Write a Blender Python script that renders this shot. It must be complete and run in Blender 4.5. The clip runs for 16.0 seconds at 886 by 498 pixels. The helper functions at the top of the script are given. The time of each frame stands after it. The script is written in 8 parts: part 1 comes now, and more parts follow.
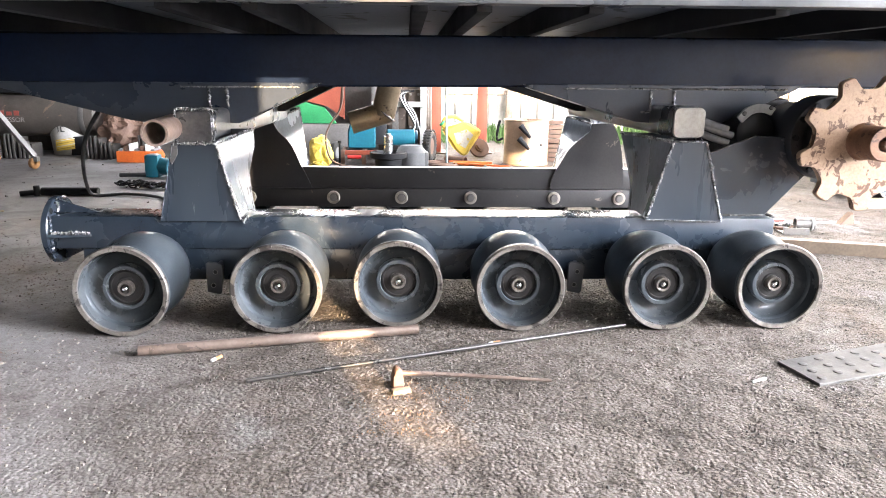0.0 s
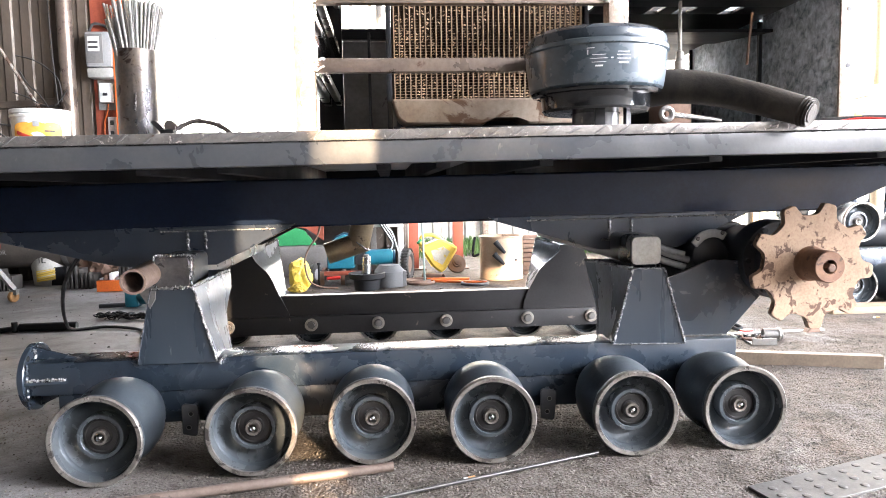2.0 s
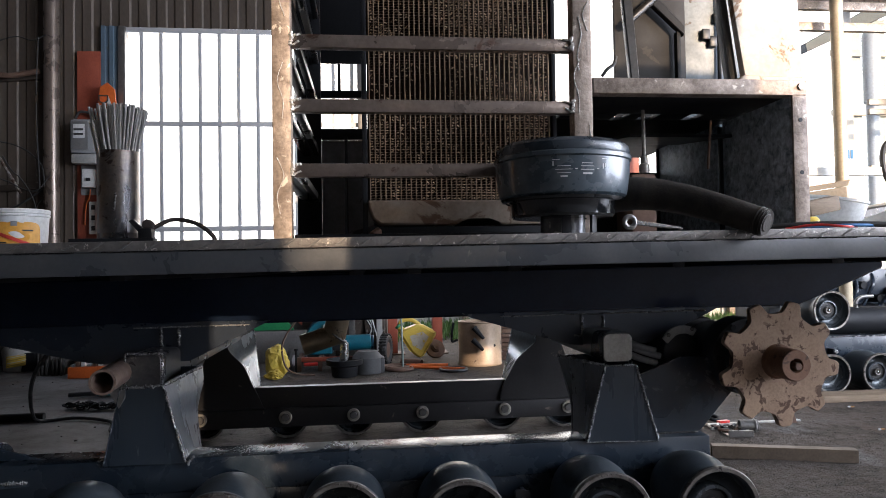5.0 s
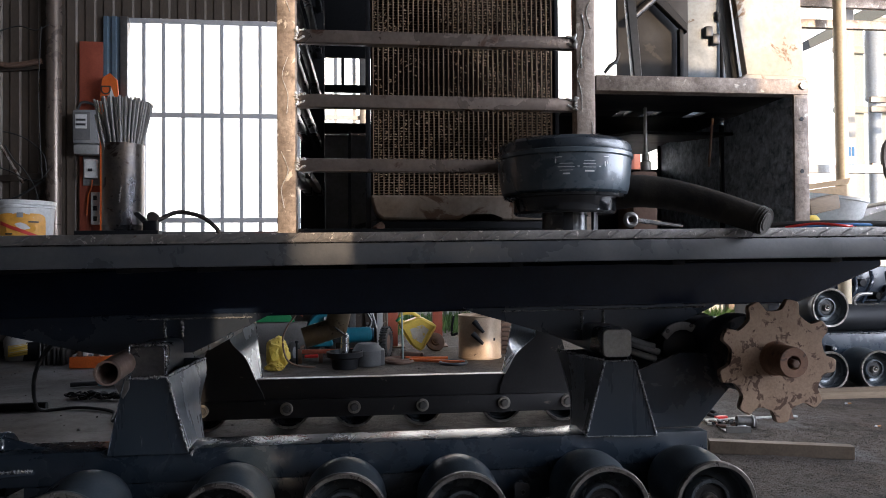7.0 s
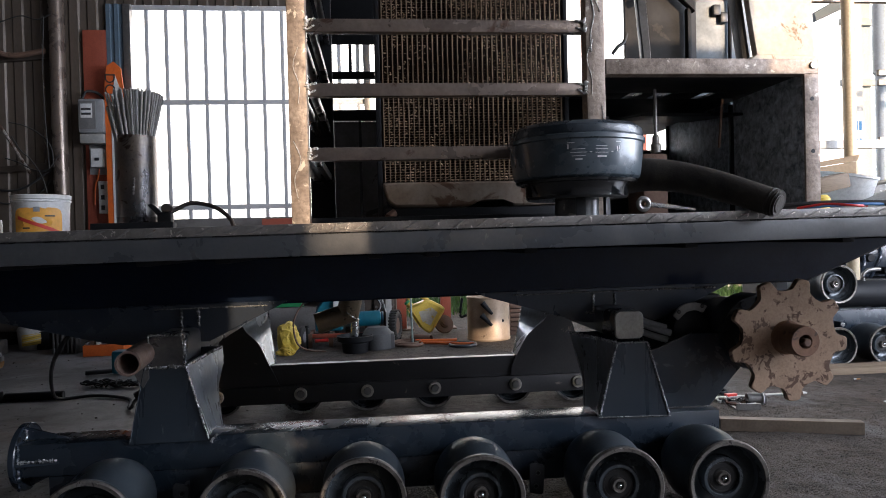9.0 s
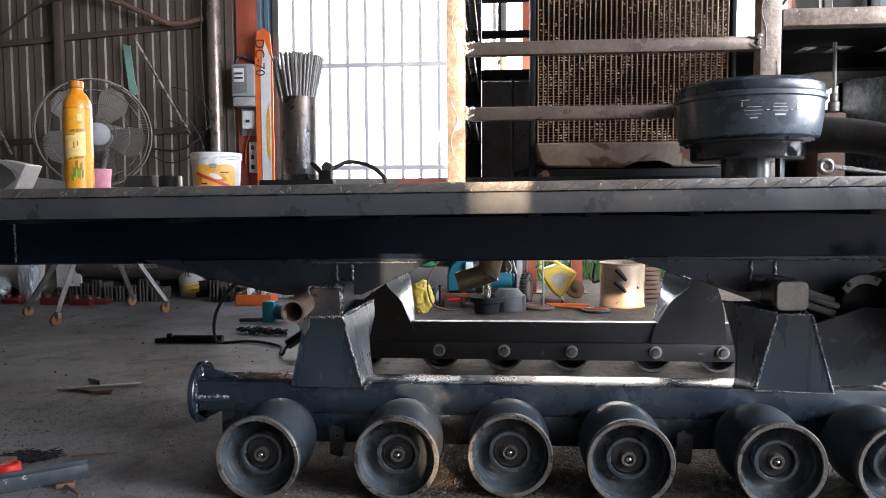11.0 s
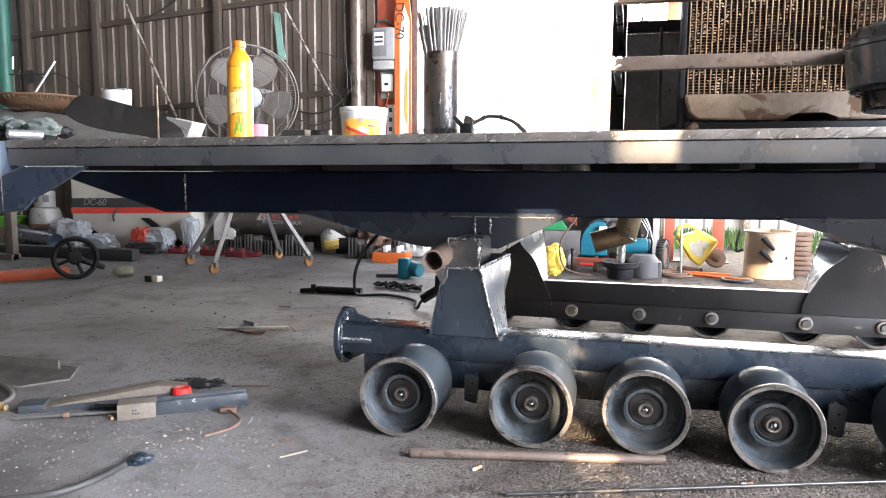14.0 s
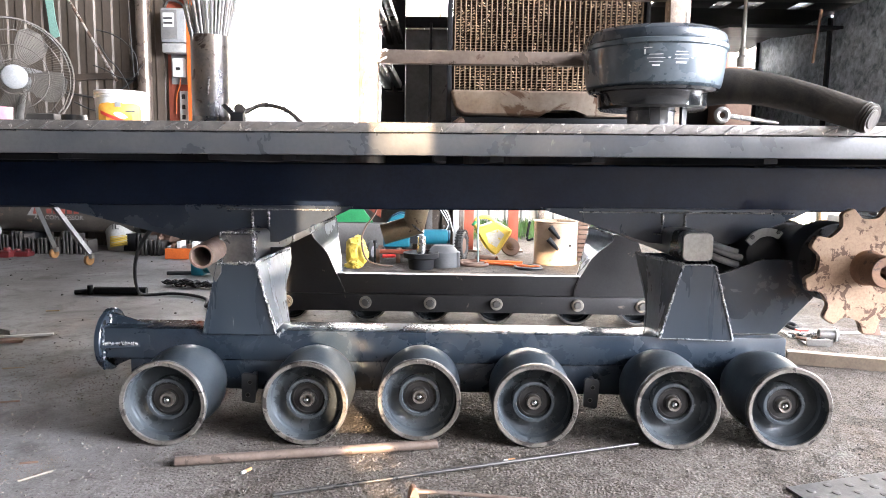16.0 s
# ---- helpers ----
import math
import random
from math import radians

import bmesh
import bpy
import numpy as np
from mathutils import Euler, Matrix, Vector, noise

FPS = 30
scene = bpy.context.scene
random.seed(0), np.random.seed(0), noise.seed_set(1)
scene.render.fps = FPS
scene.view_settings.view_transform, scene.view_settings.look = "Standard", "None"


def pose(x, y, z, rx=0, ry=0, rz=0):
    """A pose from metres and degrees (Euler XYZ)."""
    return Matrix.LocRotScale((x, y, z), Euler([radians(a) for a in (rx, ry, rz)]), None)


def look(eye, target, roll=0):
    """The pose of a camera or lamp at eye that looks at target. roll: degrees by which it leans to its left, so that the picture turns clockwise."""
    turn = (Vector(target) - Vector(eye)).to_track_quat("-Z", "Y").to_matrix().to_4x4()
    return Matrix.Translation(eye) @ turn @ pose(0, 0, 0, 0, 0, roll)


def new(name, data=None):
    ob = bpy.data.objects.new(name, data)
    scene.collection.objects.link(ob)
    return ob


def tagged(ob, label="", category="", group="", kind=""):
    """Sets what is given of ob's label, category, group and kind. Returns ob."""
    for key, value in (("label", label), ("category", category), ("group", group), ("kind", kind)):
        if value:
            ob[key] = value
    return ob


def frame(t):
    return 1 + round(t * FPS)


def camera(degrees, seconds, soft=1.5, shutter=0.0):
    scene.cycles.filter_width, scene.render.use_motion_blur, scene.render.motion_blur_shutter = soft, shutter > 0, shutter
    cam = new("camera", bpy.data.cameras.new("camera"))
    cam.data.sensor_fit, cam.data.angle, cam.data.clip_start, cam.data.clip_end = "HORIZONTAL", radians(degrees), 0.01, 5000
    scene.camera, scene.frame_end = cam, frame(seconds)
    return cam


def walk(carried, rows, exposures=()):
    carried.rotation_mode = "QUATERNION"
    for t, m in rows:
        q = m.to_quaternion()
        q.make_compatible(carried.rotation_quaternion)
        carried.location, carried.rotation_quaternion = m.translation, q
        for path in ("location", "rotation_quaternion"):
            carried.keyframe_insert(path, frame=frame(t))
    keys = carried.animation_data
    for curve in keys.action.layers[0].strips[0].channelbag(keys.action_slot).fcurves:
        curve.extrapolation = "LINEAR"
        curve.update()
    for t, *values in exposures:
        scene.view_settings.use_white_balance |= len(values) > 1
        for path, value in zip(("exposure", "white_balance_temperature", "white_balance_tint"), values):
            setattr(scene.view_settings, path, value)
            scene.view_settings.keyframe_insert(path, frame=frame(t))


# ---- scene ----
cam = camera(64.9, 16.0, soft=0.9)
PATH = [
    (0, (0.381, -0.37, 0.646), (0.488, 1.571, 0.172), 0.8),
    (0.5, (0.39, -0.374, 0.663), (0.492, 1.581, 0.252), 0.3),
    (1, (0.399, -0.387, 0.68), (0.499, 1.581, 0.342), -0.2),
    (1.5, (0.411, -0.409, 0.71), (0.509, 1.569, 0.434), -0.8),
    (2, (0.414, -0.427, 0.734), (0.572, 1.559, 0.561), -1.1),
    (2.5, (0.425, -0.439, 0.75), (0.574, 1.551, 0.623), -1.2),
    (3, (0.432, -0.44, 0.762), (0.612, 1.551, 0.733), -1.2),
    (3.5, (0.435, -0.455, 0.772), (0.636, 1.535, 0.8), -1.1),
    (4, (0.437, -0.456, 0.782), (0.642, 1.532, 0.834), -1.0),
    (6.5, (0.433, -0.467, 0.799), (0.66, 1.52, 0.833), -0.9),
    (7, (0.429, -0.473, 0.8), (0.643, 1.516, 0.829), -0.4),
    (7.5, (0.424, -0.473, 0.803), (0.651, 1.514, 0.829), -0.5),
    (8, (0.419, -0.48, 0.813), (0.649, 1.507, 0.817), -0.5),
    (8.2, (0.414, -0.483, 0.819), (0.637, 1.505, 0.815), -1.0),
    (10.3, (0.374, -0.487, 0.81), (0.497, 1.506, 0.69), -0.3),
    (10.5, (0.356, -0.481, 0.812), (0.373, 1.514, 0.673), -1.3),
    (11, (0.322, -0.492, 0.808), (0.171, 1.498, 0.683), -0.3),
    (11.5, (0.297, -0.493, 0.786), (-0.058, 1.47, 0.642), 0.6),
    (12, (0.283, -0.506, 0.765), (-0.2, 1.424, 0.562), 1.5),
    (12.5, (0.281, -0.517, 0.767), (-0.251, 1.396, 0.527), 0.8),
    (13, (0.28, -0.519, 0.765), (-0.276, 1.388, 0.529), 0.5),
    (13.5, (0.28, -0.522, 0.769), (-0.278, 1.384, 0.532), 0.4),
    (14, (0.296, -0.524, 0.767), (-0.214, 1.397, 0.548), 0.4),
    (14.5, (0.332, -0.505, 0.762), (-0.074, 1.441, 0.539), 1.0),
    (15, (0.367, -0.491, 0.761), (0.181, 1.485, 0.517), 1.4),
    (15.5, (0.409, -0.492, 0.764), (0.345, 1.492, 0.515), 0.9),
    (16, (0.423, -0.484, 0.765), (0.421, 1.502, 0.531), 0.9),
]
EXPOSURES = [(0.0, 2.95, 6560, 10), (1.0, 2.92, 6560, 10), (1.8, 2.7, 6540, 10), (2.2, 2.52, 6500, 10), (2.6, 2.26, 6440, 10), (3.0, 1.80, 6333, 10), (3.5, 1.24, 6250, 10), (4.2, 0.45, 6100, 10), (7.0, -0.19, 5970, 10), (8.2, -0.19, 5970, 10), (10.3, 0.52, 6100, 10), (11.0, 1.16, 6200, 10), (11.8, 1.92, 6275, 10), (12.5, 2.36, 6340, 10), (14.0, 2.52, 6366, 10), (16.0, 2.64, 6400, 10)]
walk(cam, [(t, look(eye, target, roll)) for t, eye, target, roll in PATH], EXPOSURES)

# ---- light ----
SUN_EL, SUN_AZ = 9.5, 22.2     # the sun stands behind the camera, to the right
world = bpy.data.worlds.new("sky")
scene.world = world
world.use_nodes = True
sky = world.node_tree.nodes.new("ShaderNodeTexSky")
sky.sky_type, sky.sun_disc = "NISHITA", False
sky.sun_elevation, sky.sun_rotation = radians(SUN_EL), radians(180 - SUN_AZ)
background = world.node_tree.nodes["Background"]
sky.dust_density, sky.air_density = 1.5, 1.0
background.inputs["Strength"].default_value = 0.15
world.node_tree.links.new(sky.outputs[0], background.inputs["Color"])
sun = new("sun", bpy.data.lights.new("sun", "SUN"))
sun.data.energy, sun.data.angle, sun.data.color = 4.8, radians(0.5), (1.0, 0.73, 0.48)
sun.matrix_world = look((0, 0, 0), (-math.sin(radians(SUN_AZ)) * math.cos(radians(SUN_EL)), math.cos(radians(SUN_AZ)) * math.cos(radians(SUN_EL)), -math.sin(radians(SUN_EL))))


def opening_light(name, eye, target, w, h, power, color=(1, 1, 1)):
    """Area lamp at an opening, for sky light or added fill."""
    ob = new(name, bpy.data.lights.new(name, "AREA"))
    ob.data.shape, ob.data.size, ob.data.size_y = "RECTANGLE", w, h
    ob.data.energy, ob.data.color = power, color
    ob.matrix_world = look(eye, target)
    return ob


opening_light("sky_light_right_bay", (6.9, 0.3, 2.0), (0, 1.2, 0.7), 4.4, 3.2, 660, (0.90, 0.93, 1.04))
opening_light("sky_light_back_window", (-0.7, 6.35, 2.0), (-0.4, 0, 1.2), 2.0, 1.8, 32, (0.90, 0.95, 1.05))
opening_light("sky_light_back_bay", (2.6, 6.6, 1.7), (1.6, 0, 0.8), 3.6, 3.0, 15, (0.95, 0.98, 1.0))
opening_light("sky_light_side_yard", (-6.9, 6.05, 3.0), (-0.5, 1.8, 0.6), 1.0, 2.0, 5, (0.84, 0.94, 1.08))
# added fill from the front right, through an unseen opening cut for it
opening_light("fill_light_front", (5.1, -1.93, 3.0), (0.2, 1.4, 0.2), 3.4, 1.2, 150, (0.93, 0.94, 1.04))


# ---- building helpers ----
ORIGIN = {}


def thing(name, label, category, at=(0, 0, 0), group="", kind="", turn=(0, 0, 0)):
    ob = new(name)
    ob.empty_display_size = 0.05
    ob.matrix_basis = pose(*at, *turn)
    ORIGIN[ob.name] = Vector(at)
    return tagged(ob, label, category, group, kind)


def mesh_of(name, bm, material, smooth=35):
    bmesh.ops.recalc_face_normals(bm, faces=bm.faces[:])
    me = bpy.data.meshes.new(name)
    bm.to_mesh(me)
    bm.free()
    me.materials.append(material)
    if smooth:
        me.shade_smooth()
        me.set_sharp_from_angle(angle=radians(smooth))
    return me


def part(name, bm, material, parent, label="", smooth=35):
    """Links bm, built in the world's metres (or from the thing's own base), as one mesh under parent."""
    o = ORIGIN[parent.name]
    bmesh.ops.translate(bm, verts=bm.verts[:], vec=-o)
    ob = new(name, mesh_of(name, bm, material, smooth))
    ob.parent = parent
    ORIGIN[ob.name] = o
    return tagged(ob, label)


def shared(name, me, parent, at, turn=(0, 0, 0), label=""):
    """One more object on the mesh me, under parent, at a place in the world."""
    ob = new(name, me)
    ob.parent = parent
    ob.matrix_basis = pose(*(Vector(at) - ORIGIN[parent.name]), *turn)
    ORIGIN[ob.name] = Vector(at)
    return tagged(ob, label)


def solo(name, bm, material, label, category, kind="", group="", smooth=35):
    """A thing, or a piece of the setting, that is one mesh."""
    c = Vector((0, 0, 0))
    if kind != "structure":
        n = len(bm.verts)
        lo = min(v.co.z for v in bm.verts)
        c = Vector((sum(v.co.x for v in bm.verts) / n, sum(v.co.y for v in bm.verts) / n, lo))
        bmesh.ops.translate(bm, verts=bm.verts[:], vec=-c)
    ob = new(name, mesh_of(name, bm, material, smooth))
    ob.location = c
    ORIGIN[ob.name] = c
    return tagged(ob, label, category, group, kind)


def box(x0, x1, y0, y1, z0, z1, bevel=0.003, bm=None, m=None):
    b = bmesh.new()
    bmesh.ops.create_cube(b, size=1.0)
    bmesh.ops.scale(b, verts=b.verts[:], vec=(x1 - x0, y1 - y0, z1 - z0))
    if bevel:
        bmesh.ops.bevel(b, geom=b.edges[:], offset=min(bevel, 0.45 * min(x1 - x0, y1 - y0, z1 - z0)), segments=2, affect="EDGES", profile=0.6)
    bmesh.ops.translate(b, verts=b.verts[:], vec=((x0 + x1) / 2, (y0 + y1) / 2, (z0 + z1) / 2))
    return join(bm, b, m)


def join(bm, b, m=None):
    if m is not None:
        bmesh.ops.transform(b, matrix=m, verts=b.verts[:])
    if bm is None:
        return b
    me = bpy.data.meshes.new("tmp")
    b.to_mesh(me)
    b.free()
    bm.from_mesh(me)
    bpy.data.meshes.remove(me)
    return bm


def prism(points, axis, d0, d1, bevel=0.002, bm=None, m=None):
    """A polygon pulled along an axis. Points are (x, z) for y, (x, y) for z, (y, z) for x."""
    b = bmesh.new()
    put = {"y": lambda p, d: (p[0], d, p[1]), "z": lambda p, d: (p[0], p[1], d), "x": lambda p, d: (d, p[0], p[1])}[axis]
    lo = [b.verts.new(put(p, d0)) for p in points]
    hi = [b.verts.new(put(p, d1)) for p in points]
    n = len(points)
    b.faces.new(lo)
    b.faces.new(hi[::-1])
    for i in range(n):
        b.faces.new((lo[i], hi[i], hi[(i + 1) % n], lo[(i + 1) % n]))
    if bevel:
        bmesh.ops.bevel(b, geom=b.edges[:], offset=bevel, segments=1, affect="EDGES")
    return join(bm, b, m)


def lathe(profile, steps=40, bm=None, m=None, wobble=None):
    """Turns a profile of (radius, height) round z."""
    b = bmesh.new()
    rings = []
    for r, z in profile:
        if r < 1e-6:
            rings.append([b.verts.new((0, 0, z))])
        else:
            rings.append([b.verts.new((r * math.cos(2 * math.pi * i / steps), r * math.sin(2 * math.pi * i / steps), z)) for i in range(steps)])
    for a, c in zip(rings, rings[1:]):
        for i in range(steps):
            j = (i + 1) % steps
            if len(a) == 1 and len(c) > 1:
                b.faces.new((a[0], c[j], c[i]))
            elif len(c) == 1 and len(a) > 1:
                b.faces.new((a[i], a[j], c[0]))
            elif len(a) > 1:
                b.faces.new((a[i], a[j], c[j], c[i]))
    return join(bm, b, m)


def rod(p0, p1, r, steps=12, r1=None, bm=None, hollow=0.0):
    """A round bar, or a pipe with a wall of that thickness, from p0 to p1."""
    p0, p1 = Vector(p0), Vector(p1)
    n = (p1 - p0).length
    r1 = r if r1 is None else r1
    c = 0.12 * min(r, r1)
    if hollow:
        prof = [(r - hollow, 0), (r, 0), (r1, n), (r1 - hollow, n), (r - hollow, 0)]
    else:
        prof = [(0, 0), (r - c, 0), (r, c), (r1, n - c), (r1 - c, n), (0, n)]
    q = (p1 - p0).to_track_quat("Z", "Y").to_matrix().to_4x4()
    return lathe(prof, steps, bm, Matrix.Translation(p0) @ q)


def smooth_line(points, per=6):
    """Points of a smooth curve through the given ones."""
    pts = [Vector(p) for p in points]
    pts = [pts[0] * 2 - pts[1]] + pts + [pts[-1] * 2 - pts[-2]]
    out = []
    for i in range(1, len(pts) - 2):
        a, b, c, d = pts[i - 1:i + 3]
        for k in range(per):
            t = k / per
            out.append(0.5 * ((2 * b) + (c - a) * t + (2 * a - 5 * b + 4 * c - d) * t * t + (3 * b - a - 3 * c + d) * t ** 3))
    out.append(pts[-2])
    return out


def sweep(points, r, steps=8, per=6, bm=None, ripple=0.0, flat=1.0, taper=0.0):
    """A cable or hose along a smooth curve."""
    line = smooth_line(points, per)
    b = bmesh.new()
    rings = []
    up = Vector((0, 0, 1))
    for i, p in enumerate(line):
        d = (line[min(i + 1, len(line) - 1)] - line[max(i - 1, 0)]).normalized()
        s = d.cross(up)
        s = s.normalized() if s.length > 1e-3 else Vector((1, 0, 0))
        u = s.cross(d)
        rr = r * (1 + (ripple if i % 2 else 0)) * (1 + taper * (1 - 2 * i / (len(line) - 1)))
        rings.append([b.verts.new(p + s * rr * math.cos(2 * math.pi * k / steps) + u * rr * flat * math.sin(2 * math.pi * k / steps)) for k in range(steps)])
    for a, c in zip(rings, rings[1:]):
        for i in range(steps):
            j = (i + 1) % steps
            b.faces.new((a[i], a[j], c[j], c[i]))
    b.faces.new(rings[0][::-1])
    b.faces.new(rings[-1])
    return join(bm, b)


def weld_bead(p0, p1, r=0.004, bm=None, jitter=0.0015, seed=1):
    """One uneven rippled bead, as a weld leaves it."""
    rng = random.Random(seed)
    jitter = min(jitter, 0.36 * r)
    p0, p1 = Vector(p0), Vector(p1)
    d = (p1 - p0).normalized()
    side = d.cross(Vector((0.3, 0.9, 0.31))).normalized()
    up = side.cross(d)
    b = bmesh.new()
    n = max(6, int((p1 - p0).length / (r * 0.5)))
    rings = []
    for i in range(n + 1):
        p = p0.lerp(p1, i / n) + Vector([rng.uniform(-jitter, jitter) for _ in range(3)])
        s = r * (1.05 if i % 2 else 0.72) * rng.uniform(0.78, 1.12) * (1.0 + 0.4 * noise.noise(p * 45))
        s *= 0.45 if i in (0, n) else 1.0
        rings.append([b.verts.new(p + (side * math.cos(k * 1.0472) + up * math.sin(k * 1.0472)) * s * rng.uniform(0.85, 1.1)) for k in range(6)])
    for u, v in zip(rings, rings[1:]):
        for k in range(6):
            b.faces.new((u[k], u[(k + 1) % 6], v[(k + 1) % 6], v[k]))
    b.faces.new(rings[0][::-1])
    b.faces.new(rings[-1])
    return join(bm, b)


def ruled(a, b_, bm=None, thick=0.0):
    """A sheet between two rows of points."""
    b = bmesh.new()
    va = [b.verts.new(p) for p in a]
    vb = [b.verts.new(p) for p in b_]
    for i in range(len(a) - 1):
        b.faces.new((va[i], va[i + 1], vb[i + 1], vb[i]))
    if thick:
        bmesh.ops.solidify(b, geom=b.faces[:], thickness=thick)
    return join(bm, b)


def torus(R, r, m, steps=40, sides=8, bm=None):
    prof = [(R + r * math.cos(2 * math.pi * k / sides), r * math.sin(2 * math.pi * k / sides)) for k in range(sides + 1)]
    return lathe(prof, steps, bm, m)


def at(x, y, z, rx=0, ry=0, rz=0):
    return pose(x, y, z, rx, ry, rz)


# ---- materials ----
def material(name, c1, c2, rough=0.5, metal=0.0, scale=6.0, fine=70.0, bump=0.12, spots=None, spot_scale=9.0, spot_at=0.62, rough_var=0.15, spec=0.5, stretch=(1, 1, 1), coat=0.0, fine_dark=0.25, piece=0.0):
    """Two tones in broad clouds, a fine grain with relief, and patches of a third tone."""
    mt = bpy.data.materials.new(name)
    mt.use_nodes = True
    nt = mt.node_tree
    N, L = nt.nodes, nt.links
    bsdf = N["Principled BSDF"]
    geo = N.new("ShaderNodeNewGeometry")
    mp = N.new("ShaderNodeMapping")
    mp.inputs["Scale"].default_value = stretch
    L.new(geo.outputs["Position"], mp.inputs["Vector"])

    def noise_tex(s, detail, distort=0.0):
        n = N.new("ShaderNodeTexNoise")
        n.inputs["Scale"].default_value, n.inputs["Detail"].default_value, n.inputs["Distortion"].default_value = s, detail, distort
        n.inputs["Roughness"].default_value = 0.62
        L.new(mp.outputs[0], n.inputs["Vector"])
        return n

    def mix(kind, fac, a, b_):
        m = N.new("ShaderNodeMix")
        m.data_type, m.blend_type = "RGBA", kind
        for sock, v in ((m.inputs[0], fac), (m.inputs[6], a), (m.inputs[7], b_)):
            if hasattr(v, "links"):
                L.new(v, sock)
            elif isinstance(v, tuple):
                sock.default_value = (*v[:3], 1)
            else:
                sock.default_value = v
        return m.outputs[2]

    def ramp(sock, lo, hi, a=0.0, b_=1.0):
        r = N.new("ShaderNodeMapRange")
        r.inputs[1].default_value, r.inputs[2].default_value, r.inputs[3].default_value, r.inputs[4].default_value = lo, hi, a, b_
        L.new(sock, r.inputs[0])
        return r.outputs[0]

    broad = noise_tex(scale, 5, 0.4)
    grain = noise_tex(fine, 4)
    col = mix("MIX", ramp(broad.outputs["Fac"], 0.3, 0.7), tuple(c1), tuple(c2))
    col = mix("MULTIPLY", ramp(grain.outputs["Fac"], 0.35, 0.6, fine_dark, 0.0), col, (0.35, 0.33, 0.32))
    rsock = ramp(broad.outputs["Fac"], 0.25, 0.75, rough - rough_var, rough + rough_var)
    if spots:
        sp = noise_tex(spot_scale, 6, 0.6)
        f = ramp(sp.outputs["Fac"], spot_at, spot_at + 0.04)
        col = mix("MIX", f, col, tuple(spots))
    if piece:
        info = N.new("ShaderNodeObjectInfo")
        col = mix("MULTIPLY", ramp(info.outputs["Random"], 0, 1, 0, piece), col, (0.3, 0.3, 0.3))
    L.new(col, bsdf.inputs["Base Color"])
    L.new(rsock, bsdf.inputs["Roughness"])
    bsdf.inputs["Metallic"].default_value = metal
    bsdf.inputs["Specular IOR Level"].default_value = spec
    bsdf.inputs["Coat Weight"].default_value = coat
    if bump:
        bp = N.new("ShaderNodeBump")
        bp.inputs["Strength"].default_value, bp.inputs["Distance"].default_value = bump, 0.004
        L.new(grain.outputs["Fac"], bp.inputs["Height"])
        L.new(bp.outputs[0], bsdf.inputs["Normal"])
    return mt


M_PAINT = material("dark_navy_paint", (0.017, 0.025, 0.040), (0.030, 0.041, 0.060), 0.29, 0.0, 5, 120, 0.06, spots=(0.10, 0.11, 0.115), spot_scale=13, spot_at=0.67, spec=0.75)
M_BEAM = material("glossy_black_navy_paint", (0.006, 0.010, 0.022), (0.010, 0.017, 0.034), 0.17, 0.0, 4, 90, 0.02, spec=0.3, rough_var=0.05)
M_PAINT_MATT = material("navy_primer", (0.016, 0.025, 0.038), (0.031, 0.044, 0.060), 0.27, 0.0, 6, 160, 0.08, spots=(0.15, 0.16, 0.17), spot_scale=17, spot_at=0.68, spec=0.8)
M_STREAKED = material("scratched_navy_plate", (0.018, 0.026, 0.037), (0.032, 0.043, 0.056), 0.26, 0.0, 6, 60, 0.03, fine_dark=0.06, spots=(0.22, 0.23, 0.24), spot_scale=30, spot_at=0.70, stretch=(1, 1, 0.14), spec=0.8)
# blue-grey lightened to carry the reflections under the deck
M_DECK_UNDER = material("reflection_pale_underside", (0.12, 0.145, 0.185), (0.24, 0.265, 0.30), 0.50, 0.1, 4, 90, 0.05, spots=(0.03, 0.03, 0.03), spot_scale=6, spot_at=0.58, spec=0.35)
# near-black; on the chassis underside it stands in for shade
M_UNDER = material("near_black_matt", (0.008, 0.0085, 0.010), (0.014, 0.0145, 0.017), 0.6, 0.0, 4, 90, 0.05, spec=0.25)
M_ROLLER = material("blue_black_roller_steel", (0.060, 0.073, 0.085), (0.112, 0.124, 0.132), 0.24, 0.35, 9, 130, 0.12, spots=(0.20, 0.185, 0.17), spot_scale=19, spot_at=0.655)
M_BARREL = material("dull_blue_black_barrel", (0.036, 0.046, 0.056), (0.066, 0.078, 0.088), 0.36, 0.2, 7, 130, 0.08, spots=(0.15, 0.135, 0.12), spot_scale=17, spot_at=0.665, spec=0.5)
M_RIM = material("worn_bare_steel_edge", (0.33, 0.305, 0.275), (0.115, 0.10, 0.085), 0.4, 0.6, 24, 160, 0.3, spots=(0.06, 0.052, 0.047), spot_scale=30, spot_at=0.56)
M_STEEL = material("bare_mill_steel", (0.30, 0.29, 0.28), (0.20, 0.19, 0.18), 0.42, 0.75, 9, 120, 0.12, spots=(0.16, 0.10, 0.06), spot_scale=16, spot_at=0.66)
M_TUBE_STEEL = material("blued_tube_steel", (0.085, 0.092, 0.105), (0.24, 0.195, 0.155), 0.34, 0.75, 8, 120, 0.10, spots=(0.060, 0.040, 0.032), spot_scale=15, spot_at=0.585)
M_BRIGHT = material("polished_steel", (0.68, 0.68, 0.68), (0.55, 0.55, 0.55), 0.25, 1.0, 20, 120, 0.05)
M_WELD = material("weld_metal", (0.70, 0.70, 0.69), (0.40, 0.40, 0.405), 0.22, 0.6, 90, 200, 0.15, spots=(0.10, 0.105, 0.115), spot_scale=60, spot_at=0.545)
